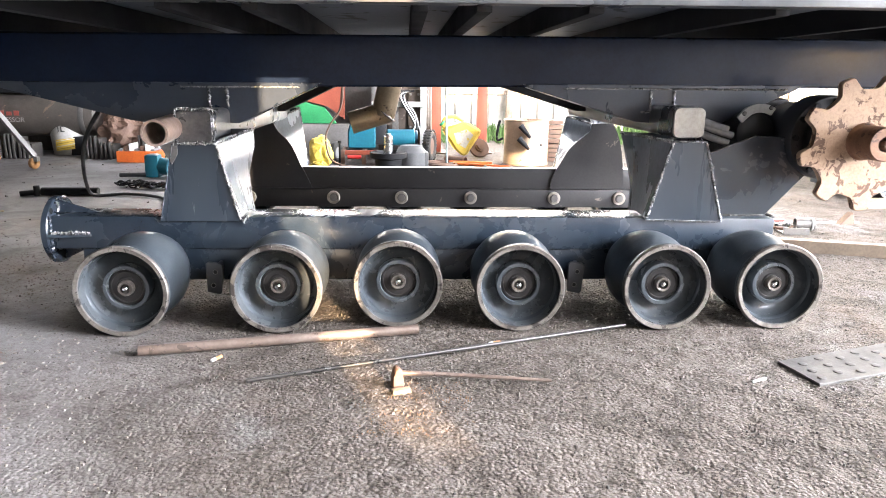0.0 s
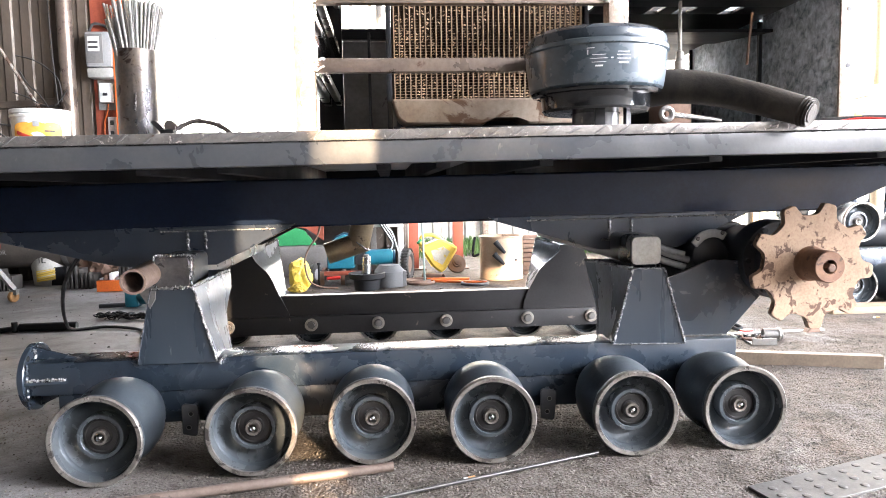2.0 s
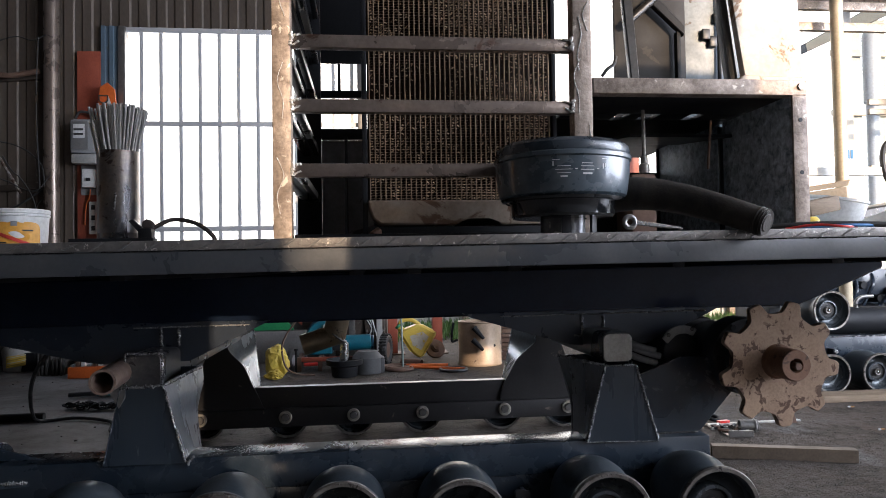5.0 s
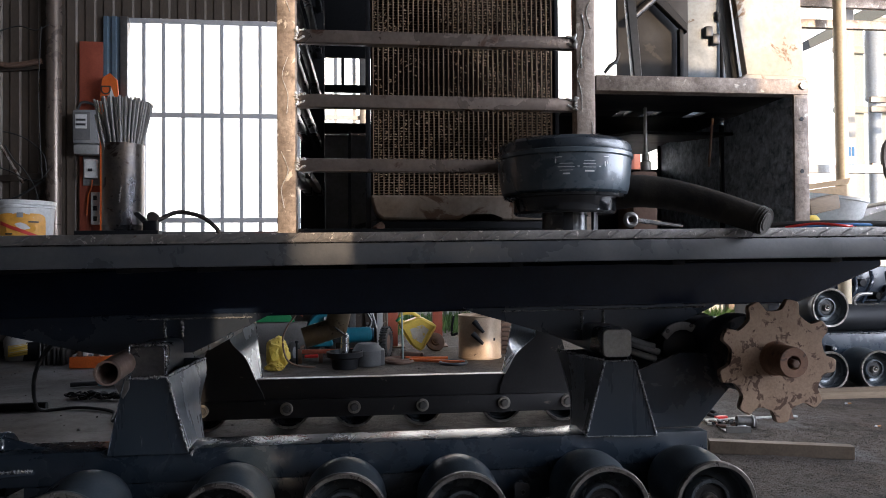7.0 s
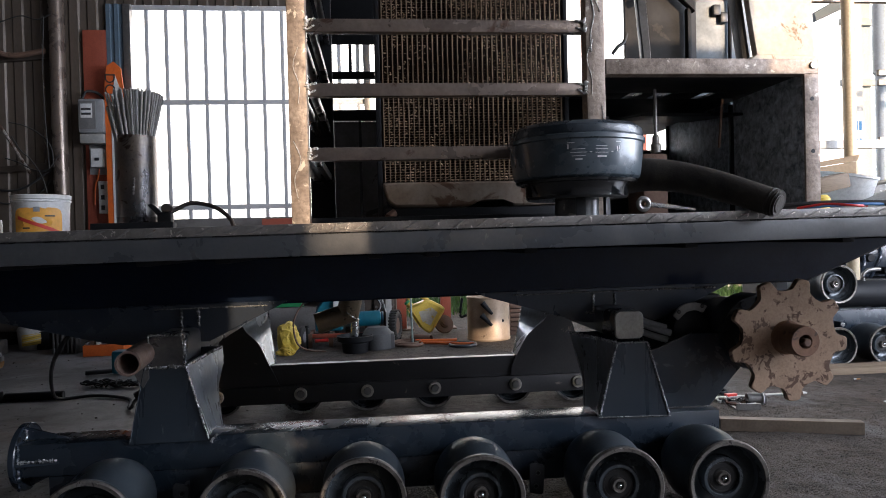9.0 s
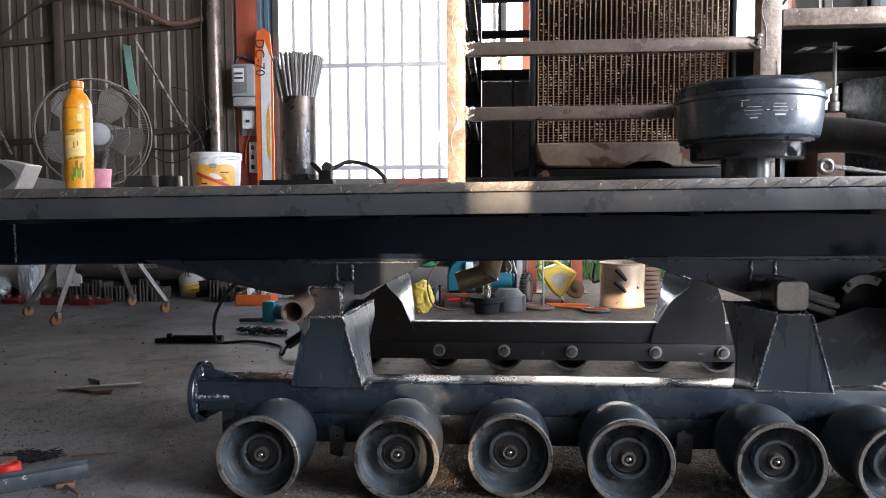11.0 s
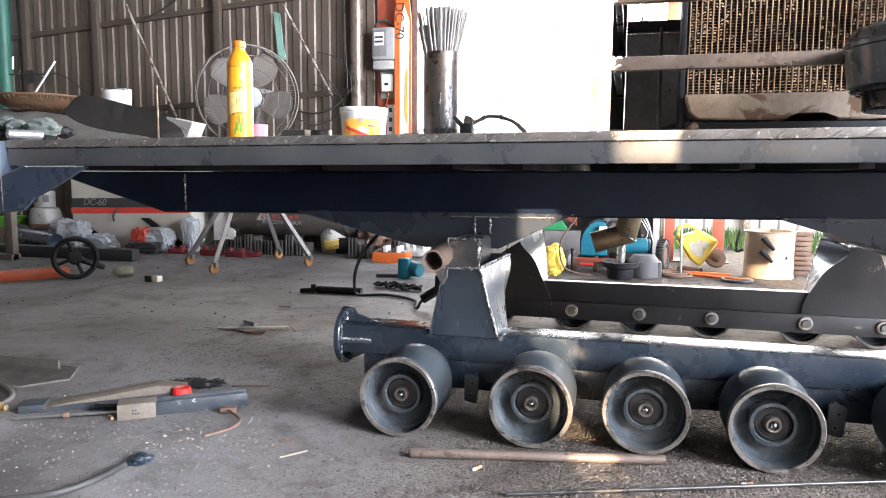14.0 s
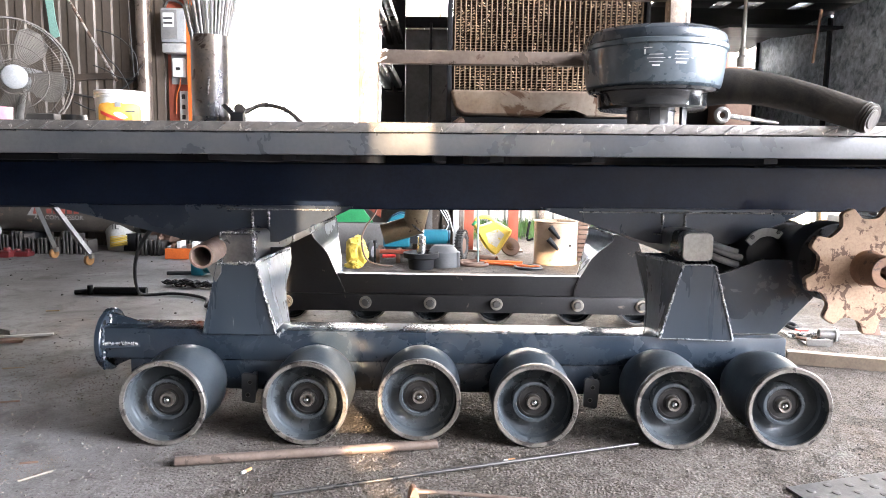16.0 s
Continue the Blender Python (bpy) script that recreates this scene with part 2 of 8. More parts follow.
M_RUSTY = material("brown_rusty_steel", (0.135, 0.078, 0.055), (0.20, 0.125, 0.09), 0.68, 0.2, 10, 110, 0.25, spots=(0.12, 0.075, 0.05), spot_scale=14, spot_at=0.6)
M_SPROCKET = material("tan_flame_cut_steel", (0.42, 0.285, 0.188), (0.32, 0.208, 0.135), 0.58, 0.2, 9, 140, 0.15, spots=(0.105, 0.056, 0.033), spot_scale=30, spot_at=0.553, fine_dark=0.3)
M_LADDER = material("oily_brown_square_tube", (0.150, 0.116, 0.096), (0.255, 0.205, 0.170), 0.30, 0.5, 6, 90, 0.08, spots=(0.10, 0.058, 0.04), spot_scale=9, spot_at=0.65)
M_POST = material("rust_bloomed_post", (0.50, 0.41, 0.335), (0.21, 0.16, 0.125), 0.48, 0.3, 16, 75, 0.35, spots=(0.66, 0.58, 0.48), spot_scale=24, spot_at=0.615, fine_dark=0.55)


def floor_material():
    """Trodden concrete: broad pale and dark zones, soft lumps, dust, pits and specks."""
    mt = bpy.data.materials.new("dusty_workshop_floor")
    mt.use_nodes = True
    N, L = mt.node_tree.nodes, mt.node_tree.links
    bsdf = N["Principled BSDF"]
    geo = N.new("ShaderNodeNewGeometry")
    bsdf.inputs["Specular IOR Level"].default_value = 0.27

    def tex(sc, detail=6.0, rough=0.6, distort=0.0):
        n = N.new("ShaderNodeTexNoise")
        n.inputs["Scale"].default_value, n.inputs["Detail"].default_value = sc, detail
        n.inputs["Roughness"].default_value, n.inputs["Distortion"].default_value = rough, distort
        L.new(geo.outputs["Position"], n.inputs["Vector"])
        return n.outputs["Fac"]

    def span(sock, lo, hi, top=1.0):
        r = N.new("ShaderNodeMapRange")
        r.interpolation_type = "SMOOTHSTEP"
        r.inputs[1].default_value, r.inputs[2].default_value, r.inputs[4].default_value = lo, hi, top
        L.new(sock, r.inputs[0])
        return r.outputs[0]

    def blend(kind, fac, a, b_):
        m = N.new("ShaderNodeMix")
        m.data_type, m.blend_type = "RGBA", kind
        L.new(fac, m.inputs[0])
        for sock, v in ((m.inputs[6], a), (m.inputs[7], b_)):
            if isinstance(v, tuple):
                sock.default_value = (*v, 1)
            else:
                L.new(v, sock)
        return m.outputs[2]

    # smooth concrete on one side of the place, trodden dirt on the other
    xyz = N.new("ShaderNodeSeparateXYZ")
    L.new(geo.outputs["Position"], xyz.inputs[0])
    wav = N.new("ShaderNodeMath")
    wav.operation = "ADD"
    L.new(xyz.outputs["X"], wav.inputs[0])
    L.new(tex(1.1, 3, 0.5), wav.inputs[1])
    dirt = span(wav.outputs[0], -0.45, 0.75)
    clean = blend("MIX", span(tex(0.8, 4, 0.55, 0.6), 0.40, 0.62), (0.225, 0.221, 0.221), (0.140, 0.132, 0.127))
    trodden = blend("MIX", span(tex(0.9, 4, 0.55, 0.6), 0.38, 0.62), (0.165, 0.142, 0.124), (0.116, 0.098, 0.083))
    col = blend("MIX", dirt, clean, trodden)
    col = blend("MULTIPLY", span(wav.outputs[0], 1.1, 2.4, 0.8), col, (0.74, 0.70, 0.66))
    col = blend("MULTIPLY", span(tex(2.1, 5, 0.6, 0.8), 0.53, 0.66, 0.8), col, (0.55, 0.52, 0.50))
    col = blend("MULTIPLY", span(tex(1.3, 4, 0.6, 0.4), 0.55, 0.7, 0.7), col, (0.98, 0.80, 0.66))
    col = blend("MIX", span(tex(1.5, 5, 0.62, 0.3), 0.54, 0.70, 0.6), col, (0.270, 0.267, 0.264))
    col = blend("MULTIPLY", span(tex(6.5, 6, 0.66, 0.5), 0.52, 0.64, 0.75), col, (0.60, 0.575, 0.56))
    def on_dirt(sock, least):
        """Fades a mask out over the clean concrete."""
        r = N.new("ShaderNodeMapRange")
        r.inputs[3].default_value = least
        L.new(dirt, r.inputs[0])
        m = N.new("ShaderNodeMath")
        m.operation = "MULTIPLY"
        L.new(sock, m.inputs[0])
        L.new(r.outputs[0], m.inputs[1])
        return m.outputs[0]

    lumps = tex(19, 6, 0.60)
    col = blend("MULTIPLY", on_dirt(span(lumps, 0.46, 0.66, 0.6), 0.5), col, (0.55, 0.52, 0.49))
    grains = tex(95, 6, 0.7)
    col = blend("MULTIPLY", on_dirt(span(grains, 0.52, 0.64, 0.65), 0.45), col, (0.42, 0.40, 0.38))
    col = blend("MIX", span(tex(130, 4, 0.6), 0.68, 0.72, 0.5), col, (0.30, 0.265, 0.23))
    col = blend("MULTIPLY", on_dirt(span(tex(270, 3, 0.6), 0.53, 0.62, 0.6), 0.5), col, (0.45, 0.42, 0.40))
    pits = tex(38, 4, 0.55)
    cell = N.new("ShaderNodeTexVoronoi")
    cell.inputs["Scale"].default_value, cell.inputs["Randomness"].default_value = 120, 1.0
    L.new(geo.outputs["Position"], cell.inputs["Vector"])
    granules = cell.outputs["Distance"]
    col = blend("MULTIPLY", on_dirt(span(granules, 0.45, 0.75, 0.55), 0.25), col, (0.50, 0.47, 0.44))
    col = blend("MULTIPLY", span(pits, 0.64, 0.70, 0.8), col, (0.40, 0.36, 0.33))
    L.new(col, bsdf.inputs["Base Color"])
    gloss = N.new("ShaderNodeMapRange")
    gloss.inputs[3].default_value, gloss.inputs[4].default_value = 0.60, 0.86
    L.new(dirt, gloss.inputs[0])
    L.new(gloss.outputs[0], bsdf.inputs["Roughness"])
    normal = None
    rough_mask = N.new("ShaderNodeMapRange")
    rough_mask.inputs[3].default_value = 0.0
    rough_mask.inputs[4].default_value = 0.9
    L.new(dirt, rough_mask.inputs[0])
    grain_mask = N.new("ShaderNodeMapRange")
    grain_mask.inputs[3].default_value, grain_mask.inputs[4].default_value = 0.10, 0.85
    L.new(dirt, grain_mask.inputs[0])
    for sock, strength, distance in ((lumps, 0.6, 0.030), (grains, 0.9, 0.012), (pits, -0.7, 0.016), (granules, -0.55, 0.006)):
        bp = N.new("ShaderNodeBump")
        bp.invert = strength < 0
        bp.inputs["Strength"].default_value, bp.inputs["Distance"].default_value = abs(strength), distance
        L.new(sock, bp.inputs["Height"])
        L.new((rough_mask if sock is lumps else grain_mask).outputs[0], bp.inputs["Strength"])
        if normal is not None:
            L.new(normal, bp.inputs["Normal"])
        normal = bp.outputs[0]
    L.new(normal, bsdf.inputs["Normal"])
    return mt


M_CONCRETE = floor_material()
M_TREAD = material("dark_worn_tread_steel", (0.15, 0.14, 0.13), (0.27, 0.25, 0.23), 0.40, 0.55, 14, 150, 0.4, spots=(0.60, 0.55, 0.50), spot_scale=70, spot_at=0.615)
# tones kept low in place of shade that the lamps don't give
M_CORR = material("weathered_corrugated_iron", (0.150, 0.122, 0.098), (0.088, 0.069, 0.053), 0.5, 0.2, 2.2, 60, 0.1, spots=(0.22, 0.16, 0.11), spot_scale=3.2, spot_at=0.68, stretch=(1, 1, 0.35))
M_WALL_DARK = material("sooty_block_wall", (0.20, 0.19, 0.18), (0.14, 0.13, 0.12), 0.85, 0.0, 3, 60, 0.3)
M_WALL_UNSEEN = material("dark_unseen_wall", (0.075, 0.072, 0.068), (0.05, 0.047, 0.044), 0.9, 0.0, 3, 60, 0.3)
M_ROOF = material("dull_roof_sheet", (0.20, 0.19, 0.18), (0.14, 0.135, 0.13), 0.7, 0.3, 3, 40, 0.1)
M_FLAP = material("dusty_flap_rubber", (0.040, 0.038, 0.036), (0.075, 0.070, 0.064), 0.65, 0.0, 6, 90, 0.1)
M_FOIL = material("crumpled_bright_foil", (0.80, 0.81, 0.82), (0.55, 0.56, 0.57), 0.22, 0.9, 14, 90, 0.2, spots=(0.10, 0.09, 0.08), spot_scale=18, spot_at=0.60)
M_MAROON = material("maroon_painted_steel", (0.28, 0.062, 0.037), (0.36, 0.09, 0.05), 0.55, 0.0, 8, 90, 0.1)
M_ORANGE = material("orange_red_paint", (0.72, 0.16, 0.03), (0.60, 0.11, 0.02), 0.45, 0.0, 8, 90, 0.1)
M_BLACK = material("black_plastic", (0.018, 0.019, 0.021), (0.03, 0.031, 0.034), 0.38, 0.0, 10, 120, 0.06)
M_GLOSS_BLACK = material("glossy_black_plastic", (0.010, 0.011, 0.012), (0.018, 0.019, 0.021), 0.16, 0.0, 10, 120, 0.04, coat=0.5)
M_RUBBER = material("black_rubber", (0.022, 0.021, 0.021), (0.04, 0.038, 0.036), 0.62, 0.0, 14, 120, 0.15)
M_CLEANER = material("dusty_black_filter_bowl", (0.046, 0.064, 0.080), (0.098, 0.118, 0.132), 0.29, 0.0, 7, 90, 0.05, spots=(0.19, 0.195, 0.195), spot_scale=13, spot_at=0.70, coat=0.35, spec=0.6)
M_WHITE = material("white_plastic", (0.78, 0.78, 0.76), (0.68, 0.68, 0.66), 0.45, 0.0, 8, 90, 0.04)
M_CREAM = material("cream_machine_paint", (0.50, 0.475, 0.415), (0.40, 0.37, 0.31), 0.45, 0.0, 3, 60, 0.02, spots=(0.35, 0.24, 0.15), spot_scale=5, spot_at=0.73, fine_dark=0.08)
M_YELLOW = material("yellow_plastic", (0.80, 0.60, 0.10), (0.70, 0.50, 0.08), 0.42, 0.0, 8, 90, 0.05)
M_TEAL = material("teal_machine_paint", (0.008, 0.10, 0.15), (0.012, 0.15, 0.20), 0.42, 0.0, 8, 80, 0.06, spots=(0.25, 0.26, 0.25), spot_scale=10, spot_at=0.68)
M_TEAL_DARK = material("dark_blue_machine_paint", (0.010, 0.045, 0.085), (0.015, 0.06, 0.10), 0.38, 0.0, 8, 80, 0.06)
M_GREY = material("grey_cast_housing", (0.24, 0.245, 0.25), (0.32, 0.325, 0.33), 0.6, 0.1, 8, 100, 0.15)
M_RED = material("red_plastic", (0.72, 0.04, 0.03), (0.6, 0.03, 0.025), 0.35, 0.0, 9, 90, 0.04)
M_GREEN_POST = material("chipped_green_post", (0.03, 0.17, 0.12), (0.04, 0.12, 0.09), 0.5, 0.0, 5, 90, 0.06, spots=(0.14, 0.12, 0.09), spot_scale=7, spot_at=0.62)
M_MUD = material("brown_mud_wall", (0.10, 0.075, 0.055), (0.06, 0.047, 0.036), 0.9, 0.0, 1.5, 30, 0.2)
M_GREEN = material("green_paint", (0.02, 0.20, 0.07), (0.03, 0.26, 0.09), 0.5, 0.0, 8, 90, 0.06)
M_WOOD = material("dirty_lumber", (0.30, 0.22, 0.145), (0.22, 0.16, 0.105), 0.75, 0.0, 7, 70, 0.25, stretch=(0.3, 3, 3))
M_CONDUIT = material("pale_green_conduit", (0.30, 0.38, 0.36), (0.24, 0.31, 0.29), 0.45, 0.0, 8, 90, 0.03)
M_LEAF = material("grass_and_weeds", (0.06, 0.14, 0.03), (0.11, 0.2, 0.05), 0.7, 0.0, 3, 40, 0.2)
M_PALE = material("pale_grey_sheet", (0.55, 0.55, 0.53), (0.42, 0.42, 0.40), 0.5, 0.4, 5, 70, 0.1, spots=(0.3, 0.24, 0.18), spot_scale=7, spot_at=0.66)
M_MOTTLED = material("mottled_galvanised_panel", (0.13, 0.17, 0.20), (0.84, 0.91, 0.96), 0.72, 0.0, 40, 60, 0.10, spec=0.3)
M_JUG_LABEL = material("torn_pale_label", (0.62, 0.60, 0.54), (0.48, 0.44, 0.34), 0.6, 0.0, 12, 60, 0.05, spots=(0.55, 0.40, 0.08), spot_scale=16, spot_at=0.58)
M_CARD = material("brown_cardboard", (0.5, 0.36, 0.22), (0.42, 0.29, 0.17), 0.85, 0.0, 8, 60, 0.1)


# ---- floor and walls ----
def ground():
    b = bmesh.new()
    bmesh.ops.create_grid(b, x_segments=560, y_segments=410, size=0.5)
    bmesh.ops.scale(b, verts=b.verts[:], vec=(9.0, 6.6, 1))
    bmesh.ops.translate(b, verts=b.verts[:], vec=(-0.3, 2.6, 0))
    for v in b.verts:
        edge = min(1.0, 6 * min(4.5 - abs(v.co.x + 0.3), 3.3 - abs(v.co.y - 2.6)))
        trod = min(1.0, max(0.03, 0.9 * (v.co.x + 0.75)))
        z = 0.005 * noise.noise(v.co * 3.1) + 0.003 * max(0.3, trod) * noise.noise(v.co * 11)
        if v.co.y < 3.0:
            z += trod * (0.0042 * noise.noise(v.co * 24) + 0.0030 * noise.noise(v.co * 52))
        v.co.z = edge * z
    # an apron out to the horizon
    inner = (-4.8, 4.2, -0.7, 5.9)
    R = 600.0
    o = [b.verts.new(p) for p in ((-R, -R, 0), (R, -R, 0), (R, R, 0), (-R, R, 0))]
    i = [b.verts.new(p) for p in ((inner[0], inner[2], 0), (inner[1], inner[2], 0), (inner[1], inner[3], 0), (inner[0], inner[3], 0))]
    for k in range(4):
        b.faces.new((o[k], o[(k + 1) % 4], i[(k + 1) % 4], i[k]))
    ob = solo("floor", b, M_CONCRETE, "dusty worn concrete workshop floor with dark stains", "floor", "structure")
    return ob


ground()


def corrugated(x0, x1, z0, z1, y, pitch=0.155, depth=0.012, axis="x", thick=0.004):
    """Sheet iron with trapezoid ribs standing upright."""
    pts = []
    x = x0
    while x < x1:
        for dx, d in ((0, 0), (0.45, 0), (0.55, 1), (0.9, 1)):
            pts.append((min(x + dx * pitch, x1), d * depth))
        x += pitch
    pts.append((x1, 0))
    lo, hi = [], []
    for px, d in pts:
        lo.append((px, y + d, z0) if axis == "x" else (y + d, px, z0))
        hi.append((px, y + d, z1) if axis == "x" else (y + d, px, z1))
    b = ruled(lo, hi)
    back = lambda p: (p[0], p[1] + thick, p[2]) if axis == "x" else (p[0] - thick, p[1], p[2])
    return ruled([back(p) for p in lo], [back(p) for p in hi], b)


WALL = 5.9
solo("wall_north", corrugated(-6.36, -1.70, 0.0, 4.2, WALL), M_CORR, "weathered grey corrugated iron wall with rust", "wall", "structure", smooth=20)
b = corrugated(-1.70, 0.42, 2.95, 4.2, WALL)
solo("wall_north_over_window", b, M_CORR, "corrugated iron above the barred window", "wall", "structure", smooth=20)
solo("wall_north_sill", box(-1.70, 0.42, WALL, WALL + 0.12, 0, 1.06), M_WALL_DARK, "sooty block wall under the barred window", "wall", "structure")
solo("wall_north_over_bay", corrugated(0.42, 7.0, 3.3, 4.2, WALL), M_CORR, "corrugated iron over the open bay", "wall", "structure", smooth=20)
solo("wall_west", corrugated(-3.6, 5.9, 0.0, 4.2, -7.4, axis="y"), M_CORR, "corrugated iron side wall", "wall", "structure", smooth=20)
# unseen wall, kept dark so that less light bounces onto the beam
b = box(-7.4, -0.8, -3.6, -3.48, 0, 4.2, 0)
box(-0.9, -0.8, -3.47, -2.061, 0, 4.2, 0, b)
solo("wall_south", b, M_WALL_UNSEEN, "plain dark unseen wall behind the camera", "wall", "structure")
# unseen tall door leaves added behind the camera; their gaps shape the low sun
solo("door_1", box(-0.8, 1.510, -2.06, -2.0, 0, 4.2, 0), M_ROOF, "unseen sheet-iron door leaf added beside the sun gap", "door", "structure")
b = None
for xa, xb, za, zb in ((1.662, 2.93, 0, 4.2), (2.93, 3.17, 0, 1.88), (2.93, 3.17, 2.9, 4.2), (3.17, 4.02, 0, 2.35), (3.17, 4.02, 3.65, 4.2), (4.02, 4.42, 0, 0.95), (4.02, 4.42, 1.42, 2.35), (4.02, 4.42, 3.65, 4.2), (4.42, 7.6, 0, 2.35), (4.42, 7.0, 3.65, 4.2), (7.0, 7.6, 2.35, 4.2)):
    b = box(xa, xb, -2.06, -2.0, za, zb, 0, b)
solo("door_2", b, M_ROOF, "unseen sheet-iron door leaf with gaps cut for sun patches", "door", "structure")
solo("door_header", box(1.511, 1.661, -2.06, -2.0, 2.2, 4.2, 0), M_ROOF, "unseen sheet closing the top of the sun gap", "door", "structure")
solo("door_sill", box(1.511, 1.661, -2.06, -2.0, 0, 0.50, 0), M_ROOF, "unseen low board closing the foot of the sun gap", "door", "structure")
# unseen wall, its height set to stop low light passing under the deck
solo("wall_east_low", box(7.0, 7.15, -2.0, 3.2, 0, 0.85, 0), M_WALL_DARK, "unseen low wall added to cut light under the deck", "wall", "structure")
# made-up wall outside, out of view, that holds back the low sun
solo("neighbour_wall", box(-9.0, 3.3, -8.3, -8.0, 0, 4.6, 0.01), M_WALL_DARK, "unseen block wall added outside to block the low sun", "wall", "structure")
solo("ceiling", box(-7.6, 7.6, -3.7, 6.2, 4.2, 4.26, 0), M_ROOF, "dull corrugated roof sheeting", "ceiling", "structure")

# glowing sheet in place of the bright hazy sky behind the yard
M_HAZE = bpy.data.materials.new("glowing_haze")
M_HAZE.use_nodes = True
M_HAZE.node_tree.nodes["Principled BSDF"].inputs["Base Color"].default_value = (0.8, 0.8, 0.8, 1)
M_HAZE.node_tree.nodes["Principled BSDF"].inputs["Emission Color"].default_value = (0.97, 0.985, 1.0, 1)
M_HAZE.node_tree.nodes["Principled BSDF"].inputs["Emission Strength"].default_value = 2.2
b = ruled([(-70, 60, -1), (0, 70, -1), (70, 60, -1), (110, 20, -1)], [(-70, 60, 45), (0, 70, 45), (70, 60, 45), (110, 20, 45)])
solo("backdrop", b, M_HAZE, "glowing backdrop of bright hazy sky beyond the yard", "backdrop", "structure")


# ---- the tracked chassis ----
SLOPE = 0.0075


def deckz(x):
    return 0.862 + SLOPE * (x - 0.4)


EDGE = 1.055          # the deck's front face
chassis = thing("crawler_chassis", "dark navy steel crawler chassis with a tread-plate deck, freshly welded", "machine chassis", (0.4, 2.3, 0), turn=(0, -math.degrees(math.atan(SLOPE)), 0))
X0, X1 = -1.374, 2.9
# a more neutral dark tone for the far track frame
M_FAR = material("dark_neutral_paint", (0.022, 0.021, 0.022), (0.036, 0.034, 0.034), 0.42, 0.0, 5, 110, 0.08, spots=(0.15, 0.125, 0.10), spot_scale=12, spot_at=0.665, spec=0.5)
M_EDGE = material("dusty_grey_navy_channel", (0.040, 0.045, 0.052), (0.080, 0.080, 0.080), 0.33, 0.0, 5, 120, 0.06, spots=(0.16, 0.15, 0.135), spot_scale=13, spot_at=0.67, spec=0.75)
part("deck_channel", box(X0, X1, EDGE, EDGE + 0.05, 0.789, 0.838, 0.004), M_EDGE, chassis, "dark navy edge channel of the deck")
b = box(X0, X1, EDGE + 0.002, 3.56, 0.847, 0.860, 0.003)
part("deck_plate", b, M_TREAD, chassis, "worn steel tread plate")
part("deck_lip", box(X0, X1, EDGE - 0.004, EDGE + 0.0012, 0.839, 0.860, 0.0015), M_TREAD, chassis, "bent edge of the tread plate")
# rear channel near-black, for the dark gap under the deck
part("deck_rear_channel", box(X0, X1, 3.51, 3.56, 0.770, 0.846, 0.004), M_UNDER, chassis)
# raised bars along the visible edge of the tread plate
tread = mesh_of("tread", prism([(-0.017, -0.0085), (-0.010, -0.0085), (0.017, 0.0085), (0.010, 0.0085)], "y", -0.0026, 0.002, 0.001), M_STEEL)
rng = random.Random(4)
x = X0 + 0.04
while x < X1 - 0.05:
    shared("tread_bar", tread, chassis, (x, EDGE - 0.004, 0.8495 + rng.uniform(-0.001, 0.001)), (0, rng.uniform(-8, 8), 0))
    x += rng.uniform(0.052, 0.060)
# raised bars over the rest of the plate, turned by turns
bars, quads = [], []
for row in range(44):
    for col in range(76):
        cx, cy = X0 + 0.045 + 0.0555 * col, EDGE + 0.035 + 0.0565 * row
        if cx > X1 - 0.03:
            break
        a = radians(45 if (row + col) % 2 else -45)
        ca, sa = math.cos(a), math.sin(a)
        i = len(bars)
        for z, k in ((0.8595, 1.0), (0.8613, 0.72)):
            bars += [(cx + k * (u * ca - w * sa), cy + k * (u * sa + w * ca), z) for u, w in ((-0.017, 0), (0, -0.0036), (0.017, 0), (0, 0.0036))]
        quads += [(i + 4, i + 5, i + 6, i + 7)] + [(i + n, i + (n + 1) % 4, i + 4 + (n + 1) % 4, i + 4 + n) for n in range(4)]
me = bpy.data.meshes.new("tread_pattern")
me.from_pydata(bars, [], quads)
me.materials.append(M_TREAD)
pattern = new("tread_pattern", me)
pattern.parent = chassis
pattern.location = -ORIGIN[chassis.name]
tagged(pattern, "raised bars of the worn tread plate", kind="stuff")
b = None
for k in range(24):
    xa = X0 + 0.05 + k * (X1 - X0 - 0.1) / 24
    b = weld_bead((xa, EDGE, 0.8385), (xa + 0.12, EDGE, 0.8385), 0.0022, b, 0.001, k)
tagged(part("edge_weld", b, M_UNDER, chassis), kind="stuff")
# cross members take the same near-black, their shade put into the colour
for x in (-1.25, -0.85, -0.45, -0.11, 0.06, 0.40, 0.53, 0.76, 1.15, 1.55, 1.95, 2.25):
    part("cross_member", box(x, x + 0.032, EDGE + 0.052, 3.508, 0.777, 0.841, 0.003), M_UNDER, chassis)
# added sheet whose pale colour holds light reflected off the floor
part("deck_underside", box(X0 + 0.01, X1 - 0.01, EDGE + 0.053, 3.507, 0.8425, 0.8463, 0.001), M_DECK_UNDER, chassis)
for yb in (1.86, 2.66):
    side = [(-2.02, 0.776), (-1.48, 0.617), (1.95, 0.624), (2.28, 0.75), (2.28, 0.776)]
    part("main_beam", prism(side, "y", yb, yb + 0.10, 0.006), M_BEAM, chassis, "glossy dark main beam")
part("rear_platform", box(-4.2, X0 - 0.10, 2.3, 3.55, 0.815, 0.86, 0.004), M_TREAD, chassis)
# seams and gussets under the beam
part("beam_seam", weld_bead((-1.375, 1.858, 0.625), (-1.375, 1.858, 0.765), 0.0040, None, 0.002, 7), M_WELD, chassis)
